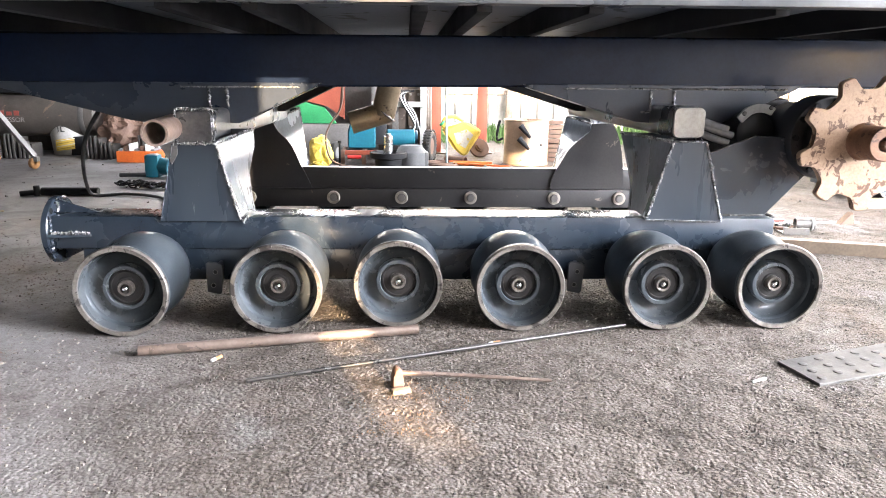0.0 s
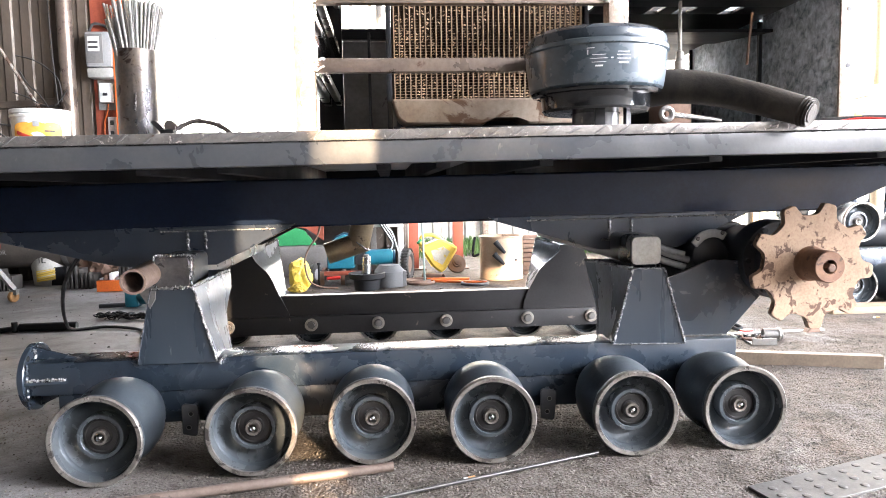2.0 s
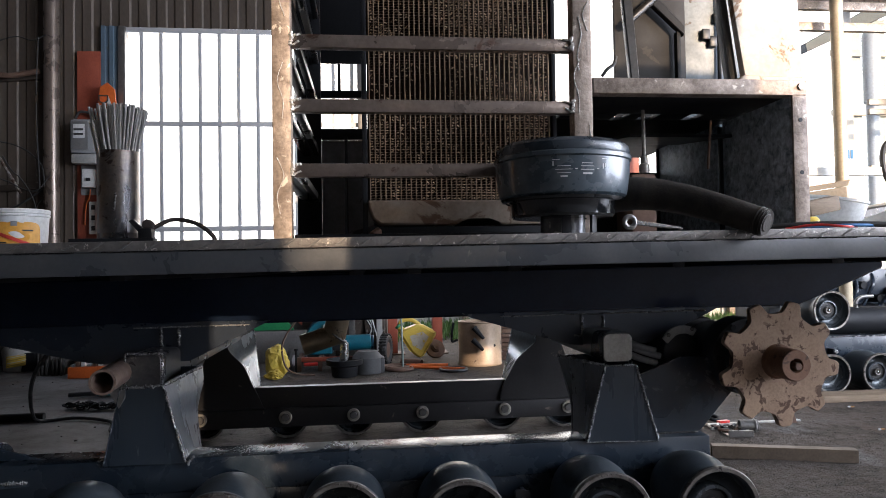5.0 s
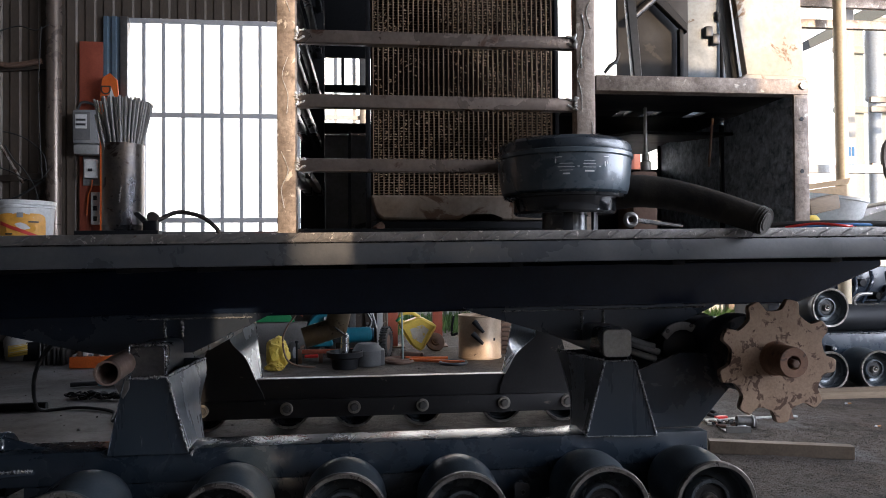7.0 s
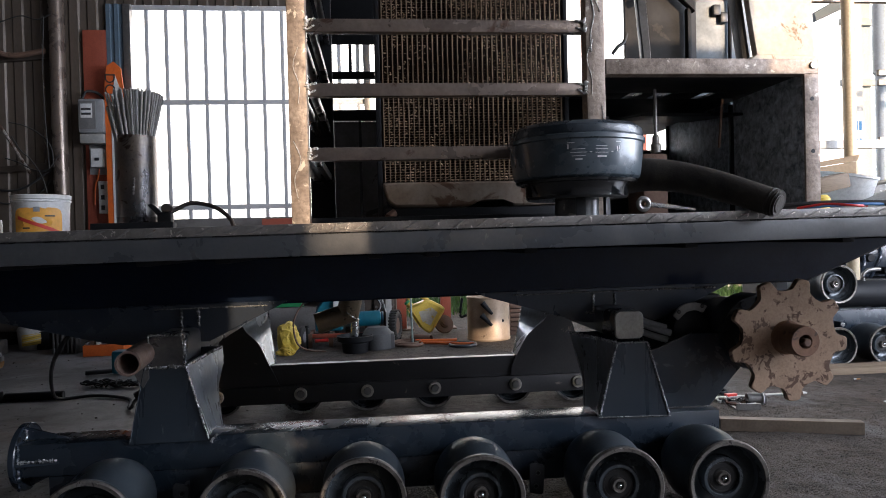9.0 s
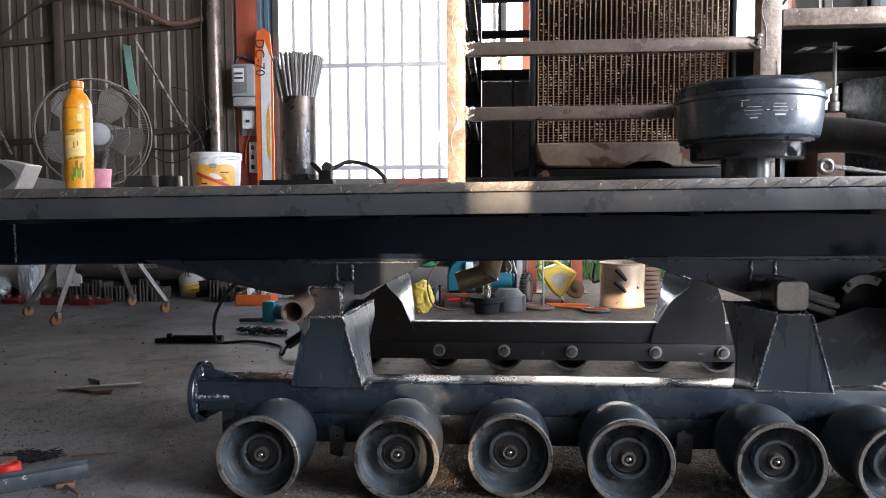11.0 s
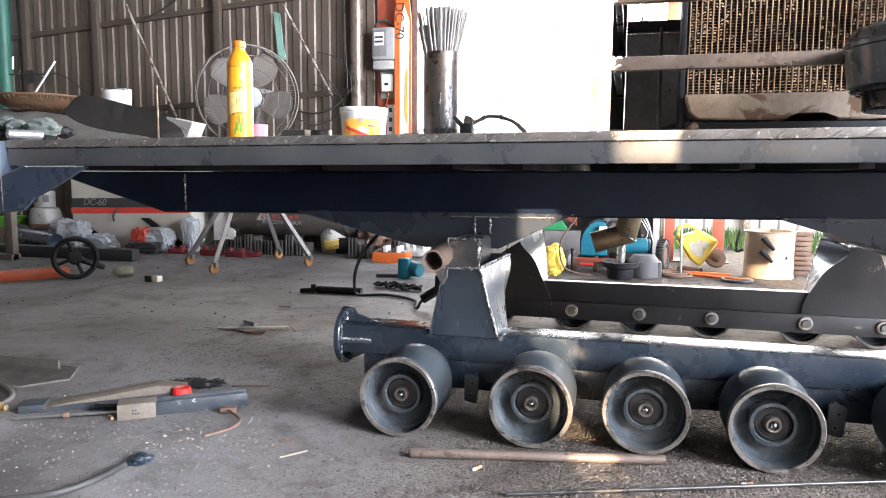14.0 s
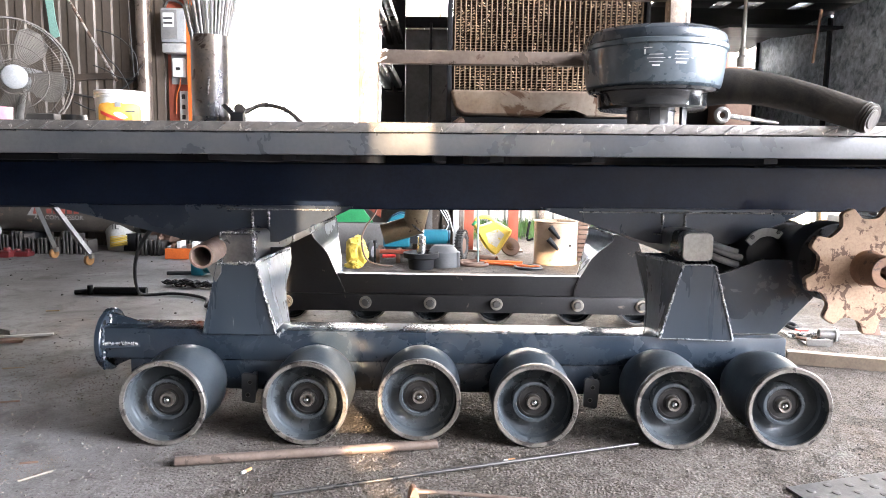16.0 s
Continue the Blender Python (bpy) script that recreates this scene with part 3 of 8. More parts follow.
# far gussets coloured near-black in place of shade; near ones keep the navy
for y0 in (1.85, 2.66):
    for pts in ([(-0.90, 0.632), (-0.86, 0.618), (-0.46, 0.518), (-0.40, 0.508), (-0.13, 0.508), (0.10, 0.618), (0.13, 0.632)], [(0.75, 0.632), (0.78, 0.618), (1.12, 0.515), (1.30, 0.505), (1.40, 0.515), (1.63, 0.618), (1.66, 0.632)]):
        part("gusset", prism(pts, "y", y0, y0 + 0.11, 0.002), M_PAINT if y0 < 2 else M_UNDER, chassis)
for xa, xb in ((-0.30, 0.06), (0.88, 1.60)):
    part("gusset_weld", weld_bead((xa, 1.848, 0.6185), (xb, 1.848, 0.6185), 0.0032, None, 0.0022, 9), M_WELD, chassis)
for xc, zl in ((-0.215, 0.525), (1.16, 0.545), (1.235, 0.545), (-0.16, 0.56)):
    part("gusset_weld", weld_bead((xc, 1.848, 0.612), (xc, 1.848, zl), 0.0058, None, 0.0024, 11), M_WELD, chassis)
part("gusset_weld", weld_bead((1.13, 1.848, 0.548), (1.25, 1.848, 0.548), 0.0052, None, 0.0015, 12), M_WELD, chassis)
# end structure at the deck's left end
part("corner_post", box(X0 - 0.050, X0 - 0.001, 1.03, 1.09, 0.66, 0.858, 0.005), M_PAINT, chassis)
part("end_member", box(X0 - 0.06, X0 - 0.002, 1.092, 3.5, 0.80, 0.855, 0.006), M_PAINT_MATT, chassis)
part("end_stub", box(X0 - 0.45, X0 - 0.051, 1.035, 1.085, 0.665, 0.768, 0.006), M_PAINT, chassis)
part("corner_brace", prism([(X0, 0.762), (X0 + 0.072, 0.786), (X0 + 0.282, 0.786), (X0 + 0.185, 0.737), (X0 + 0.105, 0.703), (X0 + 0.066, 0.667), (X0, 0.660)], "y", 1.03, 1.042, 0.001), M_PAINT, chassis)
for pa, pb, rr, seed in (((X0 + 0.001, 0.665), (X0 + 0.001, 0.775), 0.0022, 3), ((X0 + 0.085, 0.787), (X0 + 0.275, 0.787), 0.0026, 4), ((X0 - 0.050, 0.67), (X0 - 0.050, 0.775), 0.0034, 5)):
    part("corner_weld", weld_bead((pa[0], 1.0285, pa[1]), (pb[0], 1.0285, pb[1]), rr * 0.62, None, 0.0012, seed), M_STEEL, chassis)
# cross tubes that carry the tracks
M_CAP = material("bare_cap_steel", (0.40, 0.38, 0.34), (0.26, 0.25, 0.23), 0.42, 0.5, 16, 120, 0.1, spots=(0.5, 0.47, 0.42), spot_scale=30, spot_at=0.64)
M_CAP_DARK = material("soot_stained_cap_steel", (0.20, 0.20, 0.20), (0.09, 0.095, 0.10), 0.36, 0.6, 14, 120, 0.1, spots=(0.34, 0.32, 0.29), spot_scale=22, spot_at=0.63)


def round_square(xa, xb, za, zb, r, n=4):
    pts = []
    for cx, cz, a0 in ((xb - r, zb - r, 0), (xa + r, zb - r, 90), (xa + r, za + r, 180), (xb - r, za + r, 270)):
        for k in range(n + 1):
            a = radians(a0 + 90 * k / n)
            pts.append((cx + r * math.cos(a), cz + r * math.sin(a)))
    return pts



for xa, xb, za, zb in ((-0.262, -0.158, 0.462, 0.556), (1.161, 1.257, 0.481, 0.571)):
    part("cross_tube", prism(round_square(xa, xb, za, zb, 0.018), "y", 1.655, 2.99, 0), M_EDGE, chassis)
    part("tube_cap", prism(round_square(xa + 0.002, xb - 0.002, za + 0.002, zb - 0.002, 0.017), "y", 1.645, 1.6545, 0.0015), M_CAP_DARK if xa < 0 else M_CAP, chassis, "bare steel end cap")


# ---- track frames ----
HUBS = (-0.330, 0.050, 0.361, 0.681, 1.072, 1.381)
RIM_Y = (1.332, 1.353, 1.393, 1.358, 1.361, 1.365)     # each roller stands out of the beam by its own length
R_ROLL = 0.118


def roller_meshes():
    body = [(0.092, 0.010), (0.098, 0.0), (0.1135, 0.0), (0.1165, 0.004), (0.1165, 0.016), (0.1125, 0.021), (0.098, 0.034), (0.0935, 0.052), (0.1015, 0.080), (0.1125, 0.112), (0.1170, 0.142), (0.1155, 0.175), (0.108, 0.205), (0.098, 0.232), (0.084, 0.252), (0.066, 0.264), (0.045, 0.268), (0.03, 0.275), (0.03, 0.335), (0, 0.335)]
    dish = [(0.1045, 0.0015), (0.1035, 0.018), (0.100, 0.034), (0.092, 0.050), (0.080, 0.061), (0.068, 0.066), (0.058, 0.067), (0.0, 0.068)]
    roll = mesh_of("roller", lathe(body[2:], 48), M_BARREL, 50)
    dished = mesh_of("dish", lathe(dish, 48), M_ROLLER, 50)
    b = lathe([(0.1035, 0.004), (0.1045, -0.0012), (0.1140, -0.0022), (0.1170, 0.002), (0.1172, 0.006), (0.1160, 0.006)], 48)
    rng = random.Random(5)
    for k in range(9):
        a = rng.uniform(0, 6.283)
        bmesh.ops.create_icosphere(b, subdivisions=1, radius=rng.uniform(0.0014, 0.0030), matrix=Matrix.Translation((0.1125 * math.cos(a), 0.1125 * math.sin(a), -0.0015)))
    rim = mesh_of("rim", b, M_RIM, 50)
    ring = [(0.0600, 0.0665), (0.0590, 0.038), (0.0570, 0.0345), (0.0490, 0.034), (0.0470, 0.0365), (0.0470, 0.048)]
    housing = mesh_of("bearing_housing", lathe(ring, 40), M_ROLLER, 40)
    seal = mesh_of("seal", lathe([(0.0469, 0.0455), (0.0445, 0.0430), (0.0400, 0.0425), (0.0385, 0.0445), (0.027, 0.0445), (0.0250, 0.0420), (0.018, 0.0420)], 40), M_SEAL, 40)
    axle = mesh_of("axle_end", lathe([(0.0205, 0.046), (0.0200, 0.031), (0.0185, 0.028), (0.0130, 0.029), (0.0125, 0.040), (0.0, 0.040)], 28), M_AXLE, 40)
    nip = mesh_of("grease_nipple", lathe([(0.005, 0.040), (0.0075, 0.033), (0.0078, 0.029), (0.0050, 0.024), (0.0, 0.023)], 16), M_BRIGHT, 60)
    return roll, rim, housing, axle, nip, seal, dished


M_INK_DARK = material("bolt_hole_shadow", (0.01, 0.01, 0.01), (0.015, 0.015, 0.015), 0.8, bump=0)
M_AXLE = material("greasy_brown_axle_steel", (0.27, 0.24, 0.21), (0.12, 0.108, 0.096), 0.36, 0.6, 40, 160, 0.15)
M_SEAL = material("greasy_black_seal", (0.016, 0.015, 0.015), (0.032, 0.030, 0.029), 0.5, 0.1, 20, 140, 0.15, spots=(0.09, 0.085, 0.08), spot_scale=40, spot_at=0.64)
ROLL = roller_meshes()
M_WASHER = material("dull_zinc_washer", (0.52, 0.48, 0.41), (0.36, 0.32, 0.27), 0.45, 0.3, 40, 160, 0.1)
bolt_head = mesh_of("bolt", lathe([(0.0, 0.0), (0.0155, 0.0), (0.0170, 0.002), (0.0170, 0.010)], 8), M_STEEL, 20)
washer = mesh_of("washer", lathe([(0.018, 0.009), (0.020, 0.006), (0.028, 0.006), (0.030, 0.009), (0.030, 0.016)], 28), M_WASHER, 30)


def pylon(frame_ob, side, yf, yi, front, inner_r, inner_l, tube):
    """A pylon of plates: front trapezoid, curved inner edges, two side plates."""
    bl, br, tr, tl = front
    s = 1 if side == "near" else -1
    y0, y1 = sorted((yf, yf + s * 0.008))
    part("pylon_front_plate", prism([bl, br, tr, tl], "y", y0, y1, 0.001), M_STREAKED, frame_ob)

    def edge(p, q, n):
        return [(p[0] + (q[0] - p[0]) * k / n, yf + s * 0.009, p[1] + (q[1] - p[1]) * k / n) for k in range(n + 1)]

    for inner, (top, bot), nm in ((inner_r, (tr, br), 1), (inner_l, (tl, bl), -1)):
        line = smooth_line([(x, yi, z) for x, z in inner], 4)
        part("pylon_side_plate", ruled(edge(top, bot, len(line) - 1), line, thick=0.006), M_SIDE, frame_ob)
    pts = [(p.x, p.z) for p in smooth_line([(x, 0, z) for x, z in inner_r], 4)] + [(p.x, p.z) for p in smooth_line([(x, 0, z) for x, z in inner_l], 4)][::-1]
    a, c = sorted((yi, yi + s * 0.007))
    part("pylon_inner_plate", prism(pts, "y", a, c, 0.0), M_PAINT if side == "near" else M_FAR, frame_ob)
    right = bl[0] > 0

    def bead(p, q, r, seed, jit=0.002):
        part("pylon_weld", weld_bead((p[0], yf - s * 0.002, p[1]), (q[0], yf - s * 0.002, q[1]), r, None, jit, seed), M_WELD if r > 0.002 else M_STREAKED, frame_ob)

    bead(tr, (br[0] - 0.004, br[1] + 0.004), 0.0042, 21)
    bead(tl, (bl[0] + 0.004, bl[1] + 0.004), 0.0046 if right else 0.0018, 22)
    if right:
        bead(bl, br, 0.0024, 23)
    bead(tl, tr, 0.0062 if not right else 0.004, 24)
    # welds along the upper edges of the side plates
    for inner, top, on in ((inner_r, tr, not right or side == "far"), (inner_l, tl, right)):
        if on:
            part("pylon_weld", weld_bead((top[0], yf + s * 0.006, top[1]), (inner[0][0], yi, inner[0][1]), 0.0055, None, 0.002, 26), M_WELD, frame_ob)
    if side == "near" and not right:
        part("pylon_weld", weld_bead((br[0], yf - s * 0.004, br[1] - 0.004), (br[0] + 0.02, yf + s * 0.004, br[1] + 0.022), 0.006, None, 0.003, 27), M_WELD, frame_ob)
    xa, xb, za, zb = tube
    if bl[0] < 0:
        for p, q in (((xa, zb), (xb, zb)), ((xb, za), (xb, zb)), ((xa, za), (xa, zb))):
            bead(p, q, 0.0045, 25, 0.0015)


# base kept pale and bluish in place of light reflected onto the plates
M_SIDE = material("shiny_lightened_side_plate", (0.62, 0.66, 0.71), (0.44, 0.48, 0.53), 0.26, 0.6, 7, 120, 0.06, spots=(0.18, 0.20, 0.225), spot_scale=9, spot_at=0.66, stretch=(1, 1, 0.3))


def track_frame(side):
    near = side == "near"
    ob = thing("track_frame", "navy-painted welded track frame with six steel rollers on the floor" if near else "dark track frame with bolted axle ends under the far side", "track frame", (0.5, 1.75 if near else 2.9, 0), "track frames")
    y0, y1 = (1.65, 1.80) if near else (2.835, 2.985)
    xl, xr = -0.639, 1.50
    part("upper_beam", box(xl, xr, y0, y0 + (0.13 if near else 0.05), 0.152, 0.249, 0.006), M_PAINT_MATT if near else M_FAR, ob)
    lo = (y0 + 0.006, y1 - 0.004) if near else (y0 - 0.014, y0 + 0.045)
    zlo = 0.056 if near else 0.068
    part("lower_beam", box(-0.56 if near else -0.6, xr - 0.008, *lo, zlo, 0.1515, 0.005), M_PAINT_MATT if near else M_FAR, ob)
    if near:
        for xa in (-0.2, 0.2, 0.45, 0.78, 1.2):
            part("beam_weld", weld_bead((xa, y0 + 0.004, 0.152), (xa + 0.09, y0 + 0.004, 0.152), 0.0025, None, 0.0008, 31), M_PAINT_MATT, ob)
        # flange with ribs at the free end
        part("end_flange", lathe([(0, 0), (0.097, 0), (0.100, 0.003), (0.100, 0.017), (0.097, 0.02), (0, 0.02)], 40, None, Matrix.Translation((-0.660, 1.725, 0.196)) @ pose(0, 0, 0, 0, 90, 0)), M_PAINT_MATT, ob)
        for pts, ax, d in (([(-0.640, 0.288), (-0.515, 0.2495), (-0.640, 0.2495)], "y", (1.70, 1.71)), ([(-0.640, 0.105), (-0.545, 0.151), (-0.640, 0.151)], "y", (1.72, 1.73))):
            part("flange_rib", prism(pts, ax, *d, 0.001), M_PAINT_MATT, ob)
        part("flange_rib", prism([(-0.640, 1.628), (-0.525, 1.649), (-0.640, 1.649)], "z", 0.188, 0.198, 0.001), M_PAINT_MATT, ob)
        part("flange_weld", weld_bead((-0.636, 1.634, 0.201), (-0.530, 1.644, 0.201), 0.0060, None, 0.002, 5), M_WELD, ob)
        part("flange_weld", weld_bead((-0.637, 1.642, 0.115), (-0.637, 1.642, 0.25), 0.0060, None, 0.0022, 6), M_PAINT_MATT, ob)
        part("flange_weld", weld_bead((-0.637, 1.698, 0.252), (-0.637, 1.698, 0.285), 0.0050, None, 0.0018, 7), M_WELD, ob)
        part("flange_hole", lathe([(0, 0), (0.008, 0), (0.009, 0.001)], 16, None, Matrix.Translation((-0.6395, 1.66, 0.262)) @ pose(0, 0, 0, 0, 90, 0)), M_INK_DARK, ob)
        for xb in (-0.172, 0.885):
            br = part("bracket", prism([(xb - 0.022, 0.036), (xb + 0.014, 0.028), (xb + 0.020, 0.034), (xb + 0.026, 0.112), (xb + 0.020, 0.120), (xb - 0.014, 0.126), (xb - 0.022, 0.120)], "y", 1.600, 1.610, 0.0015), M_EDGE, ob)
            part("bracket_web", box(xb + 0.004, xb + 0.014, 1.610, 1.656, 0.05, 0.116, 0.001), M_PAINT, ob)
            for zz in (0.056, 0.096):
                xh = xb - 0.003 + 0.18 * (zz - 0.056)
                part("bracket_hole", lathe([(0, 0), (0.0055, 0), (0.006, 0.0008)], 16, None, Matrix.Translation((xh, 1.5990, zz)) @ pose(0, 0, 0, -90, 0, 0)), M_INK_DARK, br)
                part("hole_rim", torus(0.0066, 0.0011, Matrix.Translation((xh, 1.5995, zz)) @ pose(0, 0, 0, 90, 0, 0), 18, 6), M_STEEL, br)
    for x, ry in zip(HUBS, RIM_Y):
        r = shared("roller", ROLL[0], ob, (x, ry if near else 2.895, R_ROLL if near else 0.1025), (-90, 0, 0))
        r.scale = (1.007, 1.007, min(1.06, (1.645 - ry) / 0.268)) if near else (0.875, 0.875, 1.0)
        for nm, me in zip(("rim", "bearing_housing", "axle_end", "grease_nipple", "seal", "dish"), ROLL[1:]):
            c = shared(nm, me, r, (x, ry, R_ROLL))
            c.matrix_basis = Matrix.Identity(4)
        if not near:
            w = shared("washer", washer, ob, (x, y0 - 0.0295, 0.112), (-90, 0, 0))
            c = shared("bolt", bolt_head, w, (x, 0, 0))
            c.matrix_basis = pose(0, 0, -0.002)
    tubes = ((-0.262, -0.158, 0.462, 0.556), (1.161, 1.257, 0.481, 0.571))
    if near:
        pylon(ob, side, 1.642, 1.85, ((-0.327, 0.236), (-0.092, 0.236), (-0.157, 0.462), (-0.276, 0.458)),
              [(-0.095, 0.488), (-0.093, 0.43), (-0.110, 0.36), (-0.107, 0.29), (-0.098, 0.232)], [(-0.32, 0.488), (-0.33, 0.36), (-0.345, 0.232)], tubes[0])
        pylon(ob, side, 1.642, 1.85, ((1.096, 0.246), (1.331, 0.240), (1.260, 0.478), (1.162, 0.478)),
              [(1.31, 0.488), (1.33, 0.36), (1.36, 0.232)], [(1.070, 0.488), (1.093, 0.40), (1.112, 0.32), (1.112, 0.232)], tubes[1])
        # motor mount plate behind the right pylon
        part("motor_plate", prism([(1.27, 0.432), (1.434, 0.493), (1.56, 0.49), (1.62, 0.40), (1.487, 0.252), (1.28, 0.25)], "y", 1.69, 1.71, 0.002), M_PAINT_MATT, ob)
        part("motor_plate_weld", weld_bead((1.335, 1.689, 0.252), (1.48, 1.689, 0.252), 0.003, None, 0.001, 8), M_STEEL, ob)
        drum = lathe([(0, 0), (0.075, 0), (0.085, 0.01), (0.085, 0.06), (0.12, 0.065), (0.125, 0.075), (0.125, 0.15), (0.1, 0.16), (0.1, 0.30), (0.09, 0.31), (0, 0.31)], 36, None, Matrix.Translation((1.645, 1.60, 0.49)) @ pose(0, 0, 0, -90, 0, 0))
        part("drive_motor", drum, M_BLACK, ob, "black hydraulic drive motor")
        for k in range(12):
            a = 2 * math.pi * k / 12
            part("motor_bolt", lathe([(0, 0), (0.009, 0), (0.0095, 0.012)], 6, None, Matrix.Translation((1.645 + 0.108 * math.cos(a), 1.655, 0.49 + 0.108 * math.sin(a))) @ pose(0, 0, 0, -90, 0, 0)), M_UNDER, ob)
        part("motor_port", lathe([(0, 0), (0.050, 0), (0.060, 0.006), (0.060, 0.14), (0, 0.14)], 32, None, Matrix.Translation((1.468, 1.765, 0.498)) @ pose(0, 0, 0, -90, 0, 0)), M_BLACK, ob)
        part("gearbox", box(1.27, 1.66, 1.91, 2.2, 0.27, 0.60, 0.03), M_UNDER, ob)
        port = []
        for lo, hi, r in ((58, 128, 0.088), (128, 58, 0.062)):
            port += [(1.466 + r * math.cos(radians(lo + (hi - lo) * k / 8)), 0.498 + r * math.sin(radians(lo + (hi - lo) * k / 8))) for k in range(9)]
        port = port[:9] + [(1.395, 0.545), (1.412, 0.528)] + port[9:]
        fl = part("port_flange", prism(port, "y", 1.745, 1.757, 0.0015), M_PALE, ob, "worn pale curved port flange")
        for xb, zb in ((1.414, 0.556), (1.496, 0.574)):
            part("flange_hole", lathe([(0, 0), (0.006, 0), (0.007, 0.001)], 14, None, Matrix.Translation((xb, 1.7438, zb)) @ pose(0, 0, 0, -90, 0, 0)), M_BLACK, fl)
            part("flange_bolt", lathe([(0, 0), (0.005, 0), (0.005, 0.004)], 6, None, Matrix.Translation((xb, 1.7405, zb)) @ pose(0, 0, 0, -90, 0, 0)), M_STEEL, fl)
        for dx, dz in ((0.0, 0.0), (0.012, 0.022), (-0.004, 0.04)):
            part("hydraulic_hose", sweep([(1.262 + dx, 1.75, 0.505 + dz), (1.31 + dx, 1.735, 0.485 + dz), (1.365 + dx, 1.73, 0.468 + dz)], 0.011, 12, 6), M_GREY, ob, "grey hydraulic hose end")
        part("plate_edge_weld", weld_bead((1.275, 1.688, 0.434), (1.43, 1.688, 0.493), 0.0022, None, 0.0008, 9), M_STEEL, ob)
    else:
        pylon(ob, side, 2.992, 2.832, ((-0.327, 0.225), (-0.080, 0.225), (-0.117, 0.505), (-0.276, 0.505)),
              [(-0.213, 0.452), (-0.192, 0.41), (-0.137, 0.352), (-0.097, 0.263), (-0.066, 0.199), (-0.047, 0.154)], [(-0.28, 0.45), (-0.34, 0.3), (-0.36, 0.154)], tubes[0])
        pylon(ob, side, 2.992, 2.832, ((1.095, 0.225), (1.331, 0.225), (1.262, 0.48), (1.152, 0.48)),
              [(1.33, 0.46), (1.36, 0.40), (1.385, 0.3), (1.40, 0.154)], [(1.232, 0.457), (1.226, 0.42), (1.144, 0.353), (1.10, 0.28), (1.062, 0.209), (1.052, 0.154)], tubes[1])
    return ob


track_frame("near")
track_frame("far")


# ---- drive sprocket ----
M_HUB = material("orange_rusty_steel", (0.26, 0.135, 0.075), (0.155, 0.082, 0.05), 0.6, 0.2, 14, 130, 0.2, spots=(0.09, 0.05, 0.033), spot_scale=30, spot_at=0.58)

def sprocket():
    cx, cy, cz = 1.661, 1.53, 0.486
    ob = thing("drive_sprocket", "tan rust-patched steel drive sprocket with nine teeth and a long hub", "sprocket", (cx, cy, cz))
    pts = []
    n = 9
    for k in range(n):
        a0 = radians(-24 + 40 * k)
        for da, r in ((-20, 0.149), (-13.0, 0.149), (-9.8, 0.154), (-7.6, 0.176), (-6.0, 0.186), (-3.8, 0.189), (3.8, 0.189), (6.0, 0.186), (7.6, 0.176), (9.8, 0.154), (13.0, 0.149)):
            a = a0 + radians(da)
            pts.append((cx + r * math.sin(a), cz + r * math.cos(a)))
    part("toothed_disc", prism(pts, "y", cy - 0.011, cy + 0.011, 0.0025), M_SPROCKET, ob)
    mh = Matrix.Translation((cx - 0.008, cy, cz + 0.007)) @ pose(0, 0, 0, -90, 0, 0)
    part("hub", lathe([(0.0, -0.010), (0.053, -0.0105), (0.048, -0.015), (0.046, -0.022), (0.046, -0.098), (0.043, -0.103), (0.021, -0.103), (0.019, -0.099), (0.019, -0.07), (0, -0.07)], 40, None, mh), M_HUB, ob, "orange-rusty hub")
    part("shaft_bolt", lathe([(0.013, -0.069), (0.013, -0.106), (0.010, -0.109), (0, -0.109)], 6, None, mh @ Matrix.Translation((0.003, 0.003, 0))), M_RUSTY, ob)
    return ob


sprocket()
# pipe stub on the left pylon
M_STUB = material("pinkish_rusty_pipe", (0.34, 0.245, 0.20), (0.24, 0.165, 0.13), 0.5, 0.3, 12, 120, 0.12, spots=(0.5, 0.42, 0.35), spot_scale=30, spot_at=0.65)
stub = thing("pipe_stub", "rusty open pipe stub welded beside the pylon", "pipe", (-0.30, 1.6, 0.49))
part("pipe", rod((-0.268, 1.484, 0.500), (-0.284, 1.70, 0.505), 0.0345, 32, None, None, 0.006), M_STUB, stub)
part("lug", prism([(-0.31, 0.452), (-0.262, 0.47), (-0.262, 0.43), (-0.28, 0.40)], "y", 1.64, 1.65, 0.001), M_STEEL, stub)


# ---- small helpers for things ----
def lettering(body, size, m, mat_, parent, name="lettering", slant=0.0):
    cu = bpy.data.curves.new(name, "FONT")
    cu.body, cu.size, cu.extrude, cu.align_x, cu.align_y = body, size, 0.0006, "CENTER", "CENTER"
    tmp = bpy.data.objects.new("tmp", cu)
    me = bpy.data.meshes.new_from_object(tmp)
    bpy.data.objects.remove(tmp)
    me.transform(Matrix(((1, slant, 0, 0), (0, 1, 0, 0), (0, 0, 1, 0), (0, 0, 0, 1))))
    me.materials.clear()
    me.materials.append(mat_)
    ob = new(name, me)
    ob.parent = parent
    ob.matrix_basis = Matrix.Translation(-ORIGIN[parent.name]) @ m
    return ob


